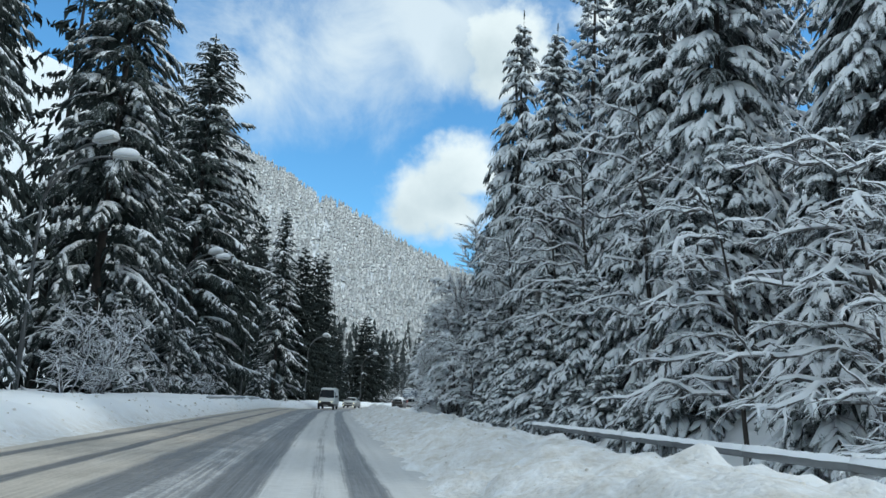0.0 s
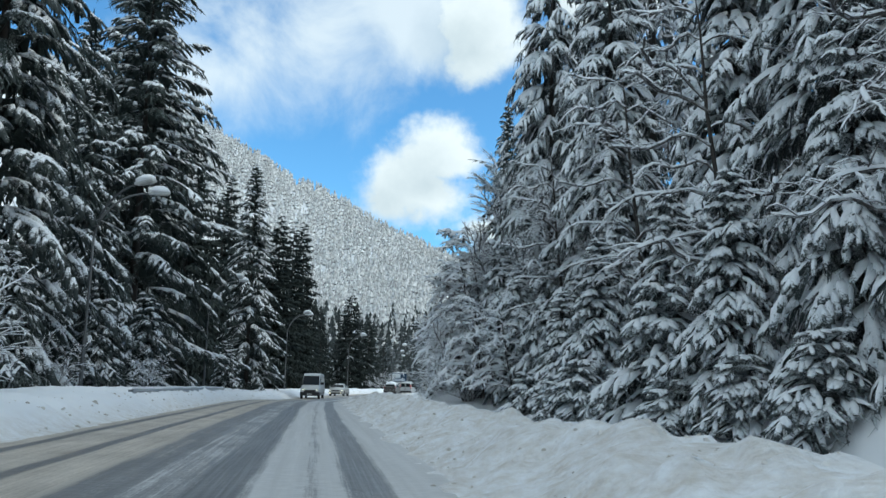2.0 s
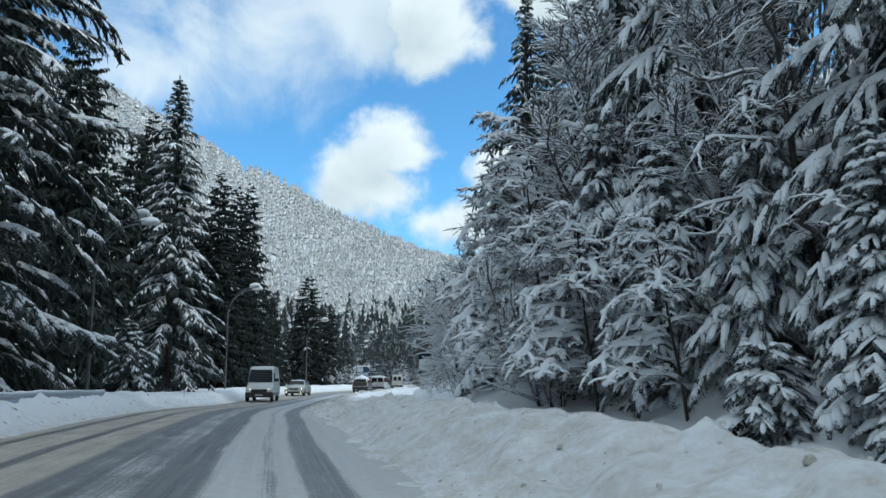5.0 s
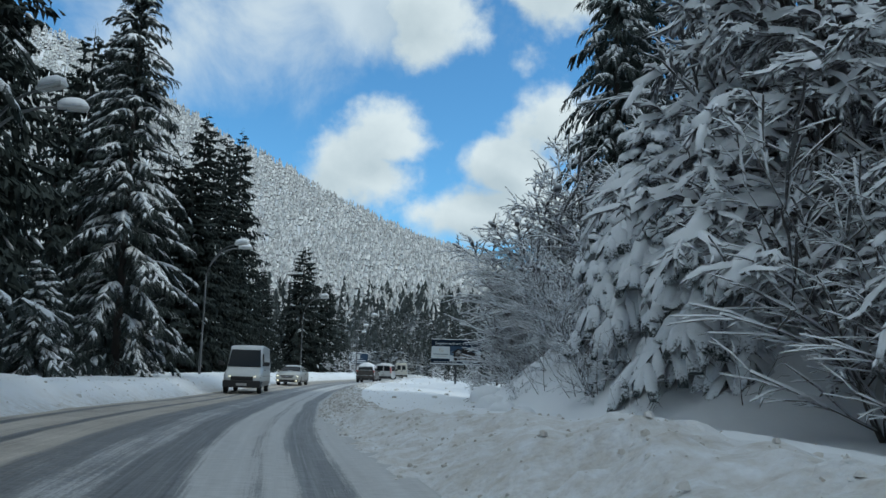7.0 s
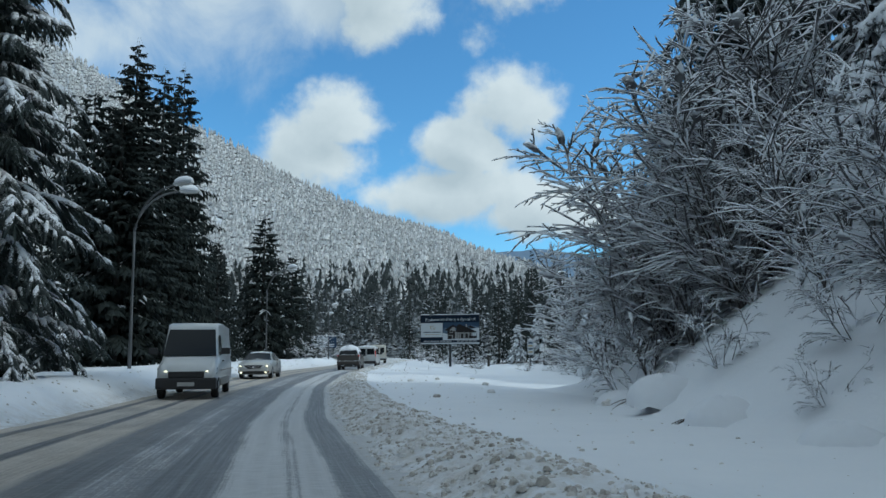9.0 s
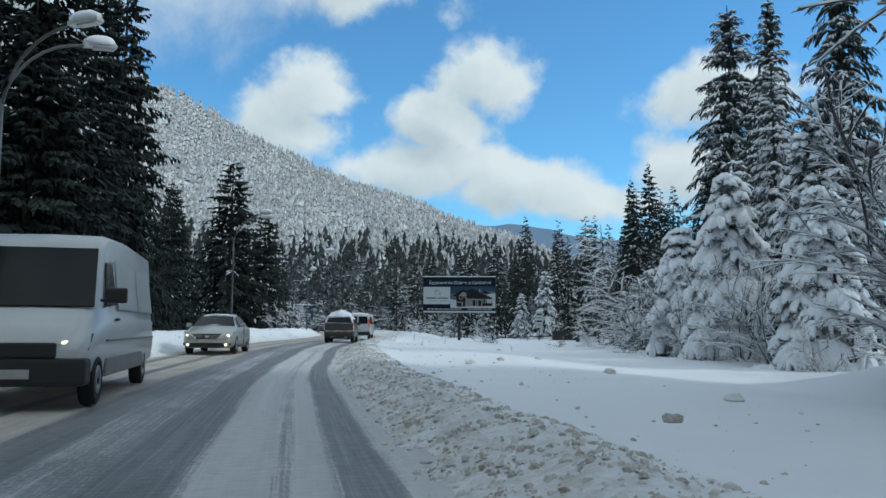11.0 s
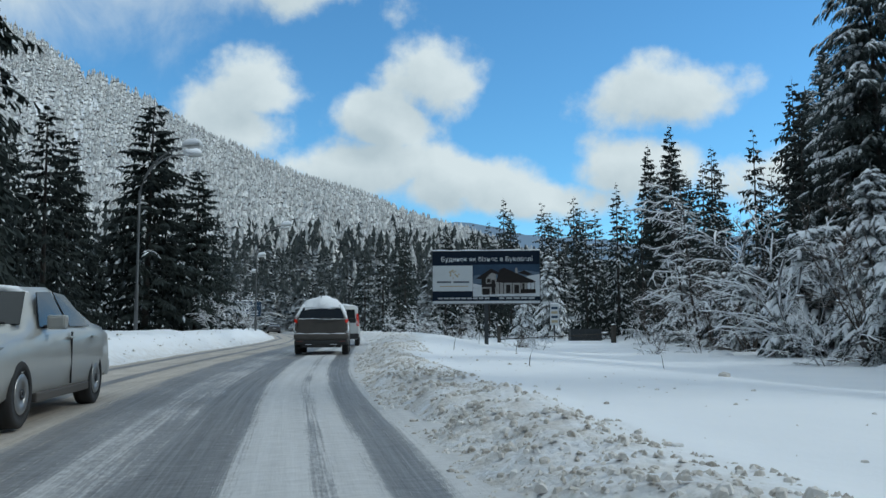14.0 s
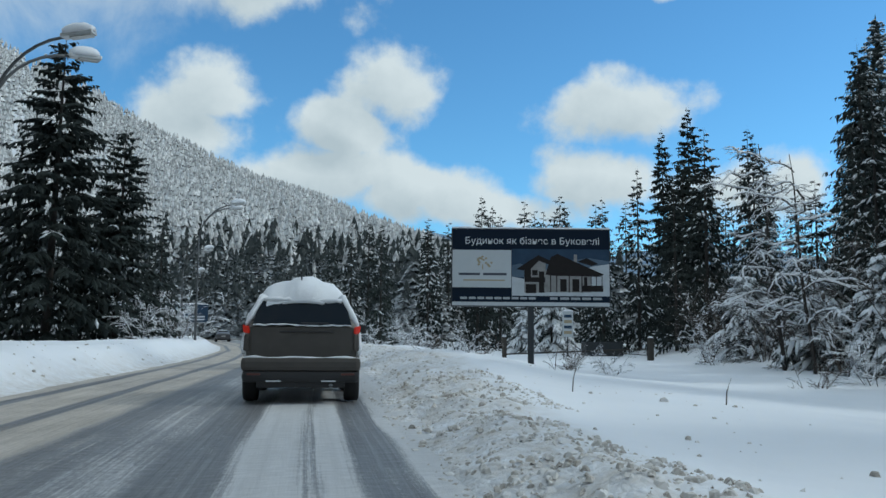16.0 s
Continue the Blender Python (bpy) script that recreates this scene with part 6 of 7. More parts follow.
# ---- field gate, notice and container behind it ----
GATE_DARK = plain("dark_timber", (0.04, 0.035, 0.03), 0.8, vary=0.3)


def gate():
    a, b = (18.4, 182.4), (26.4, 176.2)
    t = thing("field_gate", "low dark pole gate across the snowy field entrance", "gate")
    for (x, y), w, h in ((a, 0.26, 1.5), (b, 0.34, 1.5)):
        z = ground_at(x, y)
        bm = bmesh.new()
        box(bm, x - w / 2, x + w / 2, y - w / 2, y + w / 2, z - 0.4, z + h, 0.02)
        p = part("post", bm, GATE_DARK, t)
        c = part("snow_cap", dome_mesh("snow_cap", w * 1.1, w * 1.1, 0.12, SNOW_CAP, 5), None, p)
        c.matrix_basis = pose(x, y, z + h)
    za, zb = ground_at(*a), ground_at(*b)
    p0, p1 = Vector((*a, za + 0.28)), Vector((*b, zb + 0.78))
    part("bar", tube_mesh("bar", [p0, (p0 + p1) / 2, p1], [0.05] * 3, GATE_DARK, 8), None, t)
    q = p0.lerp(p1, 0.62)
    part("bar", tube_mesh("bar", [q - Vector((0, 0, 0.02)), p1 - Vector((0, 0, 0.45))], [0.03] * 2, GATE_DARK, 6), None, t)
    for k in range(6):
        s = p0.lerp(p1, 0.70 + k * 0.055)
        part("upright", tube_mesh("upright", [s, s - Vector((0, 0, 0.08 + 0.07 * k))], [0.018] * 2, GATE_DARK, 6), None, t)
    s = p0.lerp(p1, 0.42)
    part("prop", tube_mesh("prop", [s, s - Vector((0, 0, 0.65))], [0.02] * 2, GATE_DARK, 6), None, t)


gate()


def notice():
    x, y = 25.2, 186.0
    z = ground_at(x, y)
    t = thing("notice_board", "tall narrow pale notice board on a post", "sign", pose(x, y, z, 0, 0, -14))
    bm = bmesh.new()
    box(bm, -0.05, 0.05, 0.0, 0.1, -0.4, 2.3, 0.01)
    part("post", bm, FRAME_DARK, t)
    bm = bmesh.new()
    box(bm, -0.42, 0.42, -0.07, -0.005, 1.5, 3.5, 0.02)
    part("panel", bm, SHEET_PALE, t)
    for k in range(4):
        flat("text_bar", rect(-0.3, 0.3, 1.75 + k * 0.42, 1.98 + k * 0.42), 0.075, SHEET_SKY if k % 2 else PRINT_GOLD, t)
    c = part("snow_cap", dome_mesh("snow_cap", 0.9, 0.18, 0.14, SNOW_CAP, 6), None, t)
    c.matrix_basis = pose(0, -0.04, 3.5)


def container():
    x, y = 29.0, 187.5
    z = ground_at(x, y)
    t = thing("skip", "dark grey steel skip half sunk in snow", "container", pose(x, y, z, 0, 0, -14))
    bm = bmesh.new()
    box(bm, -1.5, 1.5, -0.8, 0.8, -0.2, 1.15, 0.03)
    top = [f for f in bm.faces if f.normal.z > 0.9 and f.calc_area() > 2]
    ins = bmesh.ops.inset_region(bm, faces=top, thickness=0.08)
    bmesh.ops.translate(bm, vec=(0, 0, -0.3), verts=list({v for f in top for v in f.verts}))
    part("shell", bm, FRAME_DARK, t)
    for k in range(5):
        bm = bmesh.new()
        box(bm, -1.3 + k * 0.62, -1.22 + k * 0.62, -0.86, -0.80, -0.1, 1.1, 0.01)
        part("rib", bm, FRAME_DARK, t)
    c = part("snow_cap", dome_mesh("snow_cap", 2.9, 1.5, 0.25, SNOW_CAP, 8), None, t)
    c.matrix_basis = pose(0, 0, 0.86)


notice()
container()


def far_hoarding(x, y, w, h, z):
    t = thing("roadside_sign", "pale roadside sign on two posts, snow on top", "sign", pose(x, y, 0, 0, 0, -4))
    zg = ground_at(x, y)
    for s in (-1, 1):
        part("post", tube_mesh("post", [(s * w * 0.35, 0.05, zg - 0.3), (s * w * 0.35, 0.05, z + h)], [0.07, 0.07], FRAME_DARK, 8), None, t)
    bm = bmesh.new()
    box(bm, -w / 2, w / 2, -0.06, 0.0, z, z + h, 0.02)
    part("panel", bm, SHEET_SKY, t)
    flat("text_panel", rect(-w * 0.48, w * 0.1, z + h * 0.45, z + h * 0.92), 0.066, SHEET_PALE, t)
    for k in range(2):
        flat("text_bar", rect(-w * 0.4, w * 0.4, z + h * (0.1 + 0.16 * k), z + h * (0.18 + 0.16 * k)), 0.066, INK, t)
    c = part("snow_cap", dome_mesh("snow_cap", w, 0.2, 0.16, SNOW_CAP, 15), None, t)
    c.matrix_basis = pose(0, -0.03, z + h)


far_hoarding(-1.2, 238, 4.0, 2.2, 3.0)


def stick(x, y, h, lean):
    z = ground_at(x, y)
    v, f = [], []
    tube(v, f, [Vector((0, 0, -0.2)), Vector((lean * 0.4, 0.02, h * 0.5)), Vector((lean, 0, h))], [0.012, 0.010, 0.005], 5)
    ob = tagged(new("dry_stalk", mesh_of("dry_stalk", v, f, TWIG_DARK, True)), "thin dry stalk standing out of snow", "stalk", "dry stalks")
    ob.matrix_basis = pose(x, y, z)


for x, y, h, lean in ((1.9, 139.5, 0.45, 0.10), (3.4, 137.4, 0.4, 0.12), (4.6, 149, 0.6, -0.1), (0.4, 128.4, 0.35, 0.1), (5.2, 147, 0.7, 0.15), (6.3, 133, 0.4, -0.1)):
    stick(x, y, h, lean)


# ---- vehicles ----
TAUPE = plain("dusty_grey_brown_paint", (0.115, 0.105, 0.095), 0.38, 0.3, 0.2, 3, coat=0.3)
GRIME = plain("road_grime", (0.075, 0.068, 0.062), 0.75, vary=0.35, scale=4)
SALT_GRIME = plain("salt_grey_grime", (0.27, 0.255, 0.235), 0.7, vary=0.35, scale=3)
WHITE_PAINT = plain("dirty_white_paint", (0.60, 0.61, 0.61), 0.35, vary=0.12, scale=1.5, coat=0.4)
CREAM_PAINT = plain("cream_white_paint", (0.58, 0.56, 0.50), 0.4, vary=0.12, scale=1.5, coat=0.3)
SILVER = plain("salt_dulled_silver_paint", (0.42, 0.42, 0.40), 0.35, 0.4, 0.15, 2.5, coat=0.4)
GREY_CAR = plain("dark_car_paint", (0.06, 0.06, 0.065), 0.35, 0.3, coat=0.4)
RUBBER = plain("tyre_rubber", (0.022, 0.022, 0.023), 0.85, vary=0.3)
RIM = plain("alloy_rim", (0.32, 0.32, 0.32), 0.4, 0.8)
BLACK_TRIM = plain("black_plastic", (0.025, 0.025, 0.027), 0.55)
PLATE = plain("plain_plate", (0.45, 0.45, 0.44), 0.5)
CHROME = plain("chrome_trim", (0.6, 0.6, 0.62), 0.2, 1.0)


def glass_material(name, tint):
    m, n, l, b = material(name)
    b.inputs["Base Color"].default_value = (*tint, 1)
    b.inputs["Roughness"].default_value, b.inputs["Specular IOR Level"].default_value = 0.06, 0.22
    f = noise_node(n, l, 6.0)
    l.new(calc(n, l, "MULTIPLY_ADD", f, 0.2, 0.02, True), b.inputs["Roughness"])
    return m


def glowing(name, colour, strength, base):
    m, n, l, b = material(name)
    b.inputs["Base Color"].default_value = (*base, 1)
    b.inputs["Roughness"].default_value = 0.15
    b.inputs["Emission Color"].default_value = (*colour, 1)
    b.inputs["Emission Strength"].default_value = strength
    return m


DARK_GLASS = glass_material("dark_car_glass", (0.012, 0.015, 0.018))
TAIL_RED = glowing("lit_tail_lamp", (1.0, 0.08, 0.05), 0.14, (0.4, 0.02, 0.015))
TAIL_GRIMY = plain("grimy_red_lens", (0.11, 0.035, 0.03), 0.5)
TAIL_DULL = plain("red_lamp_lens", (0.28, 0.03, 0.025), 0.2)
HEAD_ON = glowing("lit_headlamp", (1.0, 0.85, 0.5), 3.0, (0.8, 0.8, 0.75))
INDICATOR = plain("amber_lens", (0.5, 0.2, 0.03), 0.2)
HEAD_SHELL = glass_material("headlamp_shell", (0.22, 0.23, 0.24))


def shell(name, stations, mat, parent, label=""):
    """A vehicle's body: rings across it, given as y at the sill and at the roof, heights of sill, belt and roof, half widths at belt and roof."""
    verts, faces = [], []
    for yl, yt, zb, zm, zt, w, wt in stations:
        half = [(0.0, zb), (w * 0.84, zb), (w * 0.97, zb + 0.10), (w, zb + (zm - zb) * 0.5), (w * 0.975, zm - 0.03), (w * 0.95, zm), (wt + (w * 0.95 - wt) * 0.35, zm + (zt - zm) * 0.62),
                (wt, zt - 0.07), (wt * 0.88, zt - 0.015), (0.0, zt)]
        ring = [(x, z) for x, z in half] + [(-x, z) for x, z in reversed(half[1:-1])]
        for x, z in ring:
            t = max(0.0, (z - zm) / max(0.01, zt - zm))
            verts.append((x, yl + (yt - yl) * t, z))
    n = len(ring)
    for k in range(len(stations) - 1):
        for i in range(n):
            j = (i + 1) % n
            faces.append((k * n + i, k * n + j, (k + 1) * n + j, (k + 1) * n + i))
    m = len(stations) - 1
    for i in range(1, 9):
        faces.append((i, n - i, n - i - 1 if i < 8 else n - i - 1, i + 1) if i + 1 != n - i - 1 else (i, n - i, i + 1))
        faces.append((m * n + i + 1, m * n + n - i - 1, m * n + n - i, m * n + i) if i + 1 != n - i - 1 else (m * n + i + 1, m * n + n - i, m * n + i))
    faces.append((0, n - 1, 1))
    faces.append((m * n + 1, m * n + n - 1, m * n))
    me = mesh_of(name, verts, faces, mat, True)
    bm = bmesh.new()
    bm.from_mesh(me)
    bmesh.ops.recalc_face_normals(bm, faces=bm.faces)
    sharp = [e for e in bm.edges if len(e.link_faces) == 2 and e.calc_face_angle(0) > 0.9]
    for e in sharp:
        e.smooth = False
    bm.to_mesh(me)
    bm.free()
    return part(name, me, None, parent, label)


def panel(name, corners, thick, mat, parent, label="", grow=None):
    """A slab on four or more corners, standing out by its thickness."""
    bm = bmesh.new()
    f = bm.faces.new([bm.verts.new(c) for c in corners])
    bm.normal_update()
    nrm = f.normal.copy()
    g = bmesh.ops.extrude_face_region(bm, geom=[f])
    bmesh.ops.translate(bm, vec=nrm * thick, verts=[v for v in g["geom"] if isinstance(v, bmesh.types.BMVert)])
    bmesh.ops.recalc_face_normals(bm, faces=bm.faces)
    bmesh.ops.bevel(bm, geom=list(bm.edges), offset=min(0.012, thick * 0.4), segments=2, affect="EDGES")
    return part(name, bm, mat, parent, label)


def block(name, x0, x1, y0, y1, z0, z1, mat, parent, label="", bevel=0.02):
    bm = bmesh.new()
    box(bm, x0, x1, y0, y1, z0, z1, bevel)
    return part(name, bm, mat, parent, label)


def wheel(parent, x, y, rad, width):
    w = part("wheel", wheel_mesh("tyre", rad, width, RUBBER, 0.62), None, parent)
    w.matrix_basis = pose(x, y, rad)
    s = 1 if x > 0 else -1
    rim = part("rim", wheel_mesh("rim", rad * 0.62, width * 0.9, RIM, 0.2), None, w)
    rim.matrix_basis = pose(s * width * 0.06, 0, 0)
    hub = part("hub_cap", wheel_mesh("hub_cap", rad * 0.16, width * 0.94, BLACK_TRIM, 0.1), None, w)
    hub.matrix_basis = pose(s * width * 0.07, 0, 0)


def wheel_mesh(name, rad, width, mat, hole):
    n, prof = 24, [(-0.5, 0.90), (-0.42, 0.985), (-0.2, 1.0), (0.2, 1.0), (0.42, 0.985), (0.5, 0.90), (0.46, hole), (-0.46, hole)]
    verts, faces = [], []
    for i in range(n):
        a = 6.2832 * i / n
        for px, pr in prof:
            verts.append((px * width, math.cos(a) * pr * rad, math.sin(a) * pr * rad))
    k = len(prof)
    for i in range(n):
        for j in range(k):
            faces.append((i * k + j, i * k + (j + 1) % k, ((i + 1) % n) * k + (j + 1) % k, ((i + 1) % n) * k + j))
    faces.append(tuple(i * k + 6 for i in range(n)))
    faces.append(tuple(i * k + 7 for i in reversed(range(n))))
    return mesh_of(name, verts, faces, mat, True)


def snow_heap(name, x0, x1, y0, y1, base, height, parent, seed, peak=0.0, label="uneven layer of snow"):
    """An uneven layer of snow on a roof; base(x, y) gives the roof."""
    nx, ny = 14, 14
    r = np.random.RandomState(seed)
    verts, faces = [], []
    for j in range(ny + 1):
        for i in range(nx + 1):
            a, b = i / nx, j / ny
            x, y = x0 + (x1 - x0) * a, y0 + (y1 - y0) * b
            edge = min(1.0, 7 * min(a, 1 - a)) ** 0.5 * min(1.0, 9 * min(b, 1 - b)) ** 0.5
            cone = max(0.0, 1 - 2.1 * abs(a - 0.52)) * max(0.0, 1 - 1.2 * abs(b - 0.35))
            lump = height * (0.22 * math.sin(i * 1.9 + seed) * math.sin(j * 1.5 + seed * 2) + r.uniform(-.16, .16))
            verts.append((x + 0.02 * math.sin(j * 1.3 + seed), y + 0.03 * math.sin(i * 1.1 + seed), base(x, y) + edge * (height + lump) + peak * cone * edge))
    for j in range(ny + 1):
        for i in range(nx + 1):
            x, y = x0 + (x1 - x0) * i / nx, y0 + (y1 - y0) * j / ny
            verts.append((x, y, base(x, y) - 0.05))
    w = nx + 1
    off = w * (ny + 1)
    for j in range(ny):
        for i in range(nx):
            a = j * w + i
            faces.append((a, a + 1, a + w + 1, a + w))
            faces.append((off + a, off + a + w, off + a + w + 1, off + a + 1))
    rim = [i for i in range(w)] + [j * w + nx for j in range(1, ny + 1)] + [ny * w + i for i in range(nx - 1, -1, -1)] + [j * w for j in range(ny - 1, 0, -1)]
    for a, b in zip(rim, rim[1:] + rim[:1]):
        faces.append((a, off + a, off + b, b))
    return part(name, mesh_of(name, verts, faces, SNOW_CAP, True), None, parent, label)


def place_on_road(y, u, turn=None):
    """The pose of a vehicle whose tail stands at y, along the lane."""
    x = float(lane(y)) + u
    if turn is None:
        turn = -math.degrees(math.atan2(float(lane(y + 2) - lane(y)), 2.0))
    return pose(x, y, float(level(y)) + 0.015, 0, 0, turn)


def mirror(parent, x, y, z, size=1.0, mat=None):
    s = 1 if x > 0 else -1
    bm = bmesh.new()
    box(bm, x - 0.11 * size, x + 0.11 * size, y - 0.05, y + 0.07, z - 0.08 * size, z + 0.09 * size, 0.03)
    m = part("wing_mirror", bm, mat or BLACK_TRIM, parent)
    bm = bmesh.new()
    box(bm, min(x, x - s * 0.22), max(x, x - s * 0.22), y - 0.02, y + 0.03, z - 0.07 * size, z - 0.03 * size, 0.01)
    part("mirror_arm", bm, BLACK_TRIM, m)


def suv():
    t = thing("estate_car", "dirty grey-brown off-road car with snow heaped on its roof", "car", place_on_road(139.4, -0.16))
    shell("body", [(0.10, 0.44, 0.42, 1.17, 1.60, 0.83, 0.58), (0.22, 0.56, 0.36, 1.17, 1.68, 0.885, 0.63), (0.6, 0.85, 0.32, 1.16, 1.72, 0.91, 0.66), (1.5, 1.5, 0.30, 1.15, 1.74, 0.915, 0.67),
                   (2.6, 2.3, 0.30, 1.12, 1.70, 0.915, 0.65), (3.3, 2.75, 0.30, 1.06, 1.50, 0.905, 0.62), (3.45, 3.4, 0.30, 1.0, 1.08, 0.90, 0.70), (4.25, 4.25, 0.32, 0.86, 0.96, 0.88, 0.66),
                   (4.5, 4.48, 0.42, 0.72, 0.80, 0.76, 0.58)], TAUPE, t)
    bumper = block("rear_bumper", -0.895, 0.895, -0.07, 0.34, 0.50, 0.71, GRIME, t, "grimy rear bumper", 0.07)
    block("lower_bumper", -0.88, 0.88, -0.05, 0.34, 0.33, 0.51, BLACK_TRIM, bumper, "black plastic lower bumper", 0.07)
    for s in (-1, 1):
        block("reflector", *sorted((s * 0.60, s * 0.80)), -0.06, -0.02, 0.44, 0.47, TAIL_GRIMY, bumper, "grimy red reflector", 0.008)
        block("snow_crust", *sorted((s * 0.30, s * 0.52)), -0.055, 0.0, 0.345, 0.362, SNOW_CAP, bumper, "thin crust of snow", 0.006)
    block("lower_valance", -0.66, 0.66, 0.0, 0.30, 0.25, 0.36, BLACK_TRIM, t)
    gate_part = panel("tailgate", [(-0.76, 0.085, 0.70), (0.76, 0.085, 0.70), (0.77, 0.085, 1.165), (-0.77, 0.085, 1.165)], 0.035, GRIME, t, "dust-covered tailgate")
    panel("plate_recess", [(-0.36, 0.048, 0.86), (0.50, 0.048, 0.86), (0.50, 0.048, 1.07), (-0.36, 0.048, 1.07)], 0.005, GRIME, gate_part)
    block("handle_strip", -0.34, 0.48, 0.03, 0.06, 1.085, 1.105, BLACK_TRIM, gate_part, bevel=0.008)
    win = panel("rear_window", [(-0.75, 0.075, 1.18), (0.75, 0.075, 1.18), (0.70, 0.24, 1.40), (0.60, 0.37, 1.58), (-0.60, 0.37, 1.58), (-0.70, 0.24, 1.40)], 0.02, DARK_GLASS, t, "dark rear window")
    bm = bmesh.new()
    box(bm, -0.02, 0.40, 0.02, 0.05, 1.215, 1.235, 0.006)
    part("wiper", bm, BLACK_TRIM, win)
    for s in (-1, 1):
        panel("tail_lamp", [(s * 0.775, 0.08, 1.06), (s * 0.865, 0.12, 1.07), (s * 0.885, 0.18, 1.19), (s * 0.785, 0.08, 1.17)][::s], 0.035, TAIL_RED, t, "lit red tail lamp")
        panel("lamp_lower", [(s * 0.78, 0.08, 0.80), (s * 0.87, 0.10, 0.80), (s * 0.86, 0.115, 1.04), (s * 0.775, 0.075, 1.04)][::s], 0.03, GRIME, t)
        wheel(t, s * 0.79, 0.80, 0.345, 0.23)
        wheel(t, s * 0.79, 3.45, 0.345, 0.23)
        panel("side_window", [(s * 0.865, 0.75, 1.19), (s * 0.875, 2.55, 1.17), (s * 0.715, 2.35, 1.58), (s * 0.69, 1.0, 1.60)][::s], 0.012, DARK_GLASS, t)
        mirror(t, s * 1.02, 2.70, 1.16, 1.0)
        block("door_handle", *sorted((s * 0.905, s * 0.945)), 1.55, 1.75, 0.98, 1.01, TAUPE, t, bevel=0.008)
        # snow along the rear pillars and lamps
        v, f = [], []
        pts = [Vector((s * 0.60, 0.45, 1.63)), Vector((s * 0.70, 0.34, 1.48)), Vector((s * 0.775, 0.24, 1.33)), Vector((s * 0.83, 0.20, 1.22)), Vector((s * 0.875, 0.22, 1.05)), Vector((s * 0.875, 0.14, 0.86)), Vector((s * 0.86, 0.10, 0.74))]
        tube(v, f, pts, [0.085, 0.05, 0.062, 0.04, 0.03, 0.055, 0.028], 7)
        part("pillar_snow", mesh_of("pillar_snow", v, f, SNOW_CAP, True), None, t, "snow clinging to the rear pillar")
    roof = lambda x, y: 1.70 - 0.24 * (abs(x) / 0.78) ** 2.6 + (-0.35 * max(0, 0.62 - y))
    snow_heap("roof_snow", -0.78, 0.78, 0.30, 2.65, roof, 0.15, t, 3, 0.15, "heap of snow on the roof")
    # snow sticking along the upper and lower edge of the rear window
    q = random.Random(5)
    for z, w, y, size in ((1.585, 0.60, 0.345, 0.040), (1.195, 0.74, 0.05, 0.014)):
        v, f = [], []
        tube(v, f, [Vector((-w + 2 * w * i / 16, y, z + q.uniform(-.012, .012))) for i in range(17)], [size * q.uniform(0.5, 1.35) for i in range(17)], 6)
        part("window_snow", mesh_of("window_snow", v, f, SNOW_CAP, True), None, win, "ragged line of snow")
    v, f = [], []
    tube(v, f, [Vector((-0.86 + 0.172 * i, -0.01 + 0.012 * math.sin(i * 2), 0.70 + 0.012 * math.sin(i * 1.7))) for i in range(11)], [0.022 + 0.008 * math.sin(i * 2.3) for i in range(11)], 6)
    part("bumper_snow", mesh_of("bumper_snow", v, f, SNOW_CAP, True), None, t, "line of snow on the bumper")
    bm = bmesh.new()
    box(bm, -0.045, -0.025, 0.55, 0.60, 1.72, 2.06, 0.006)
    part("aerial", bm, BLACK_TRIM, t)
    part("exhaust_pipe", tube_mesh("exhaust_pipe", [(0.45, 0.0, 0.28), (0.45, 0.5, 0.29)], [0.035, 0.035], STEEL, 10), None, t)
    block("rear_axle", -0.6, 0.6, 0.72, 0.86, 0.26, 0.36, BLACK_TRIM, t)
    return t


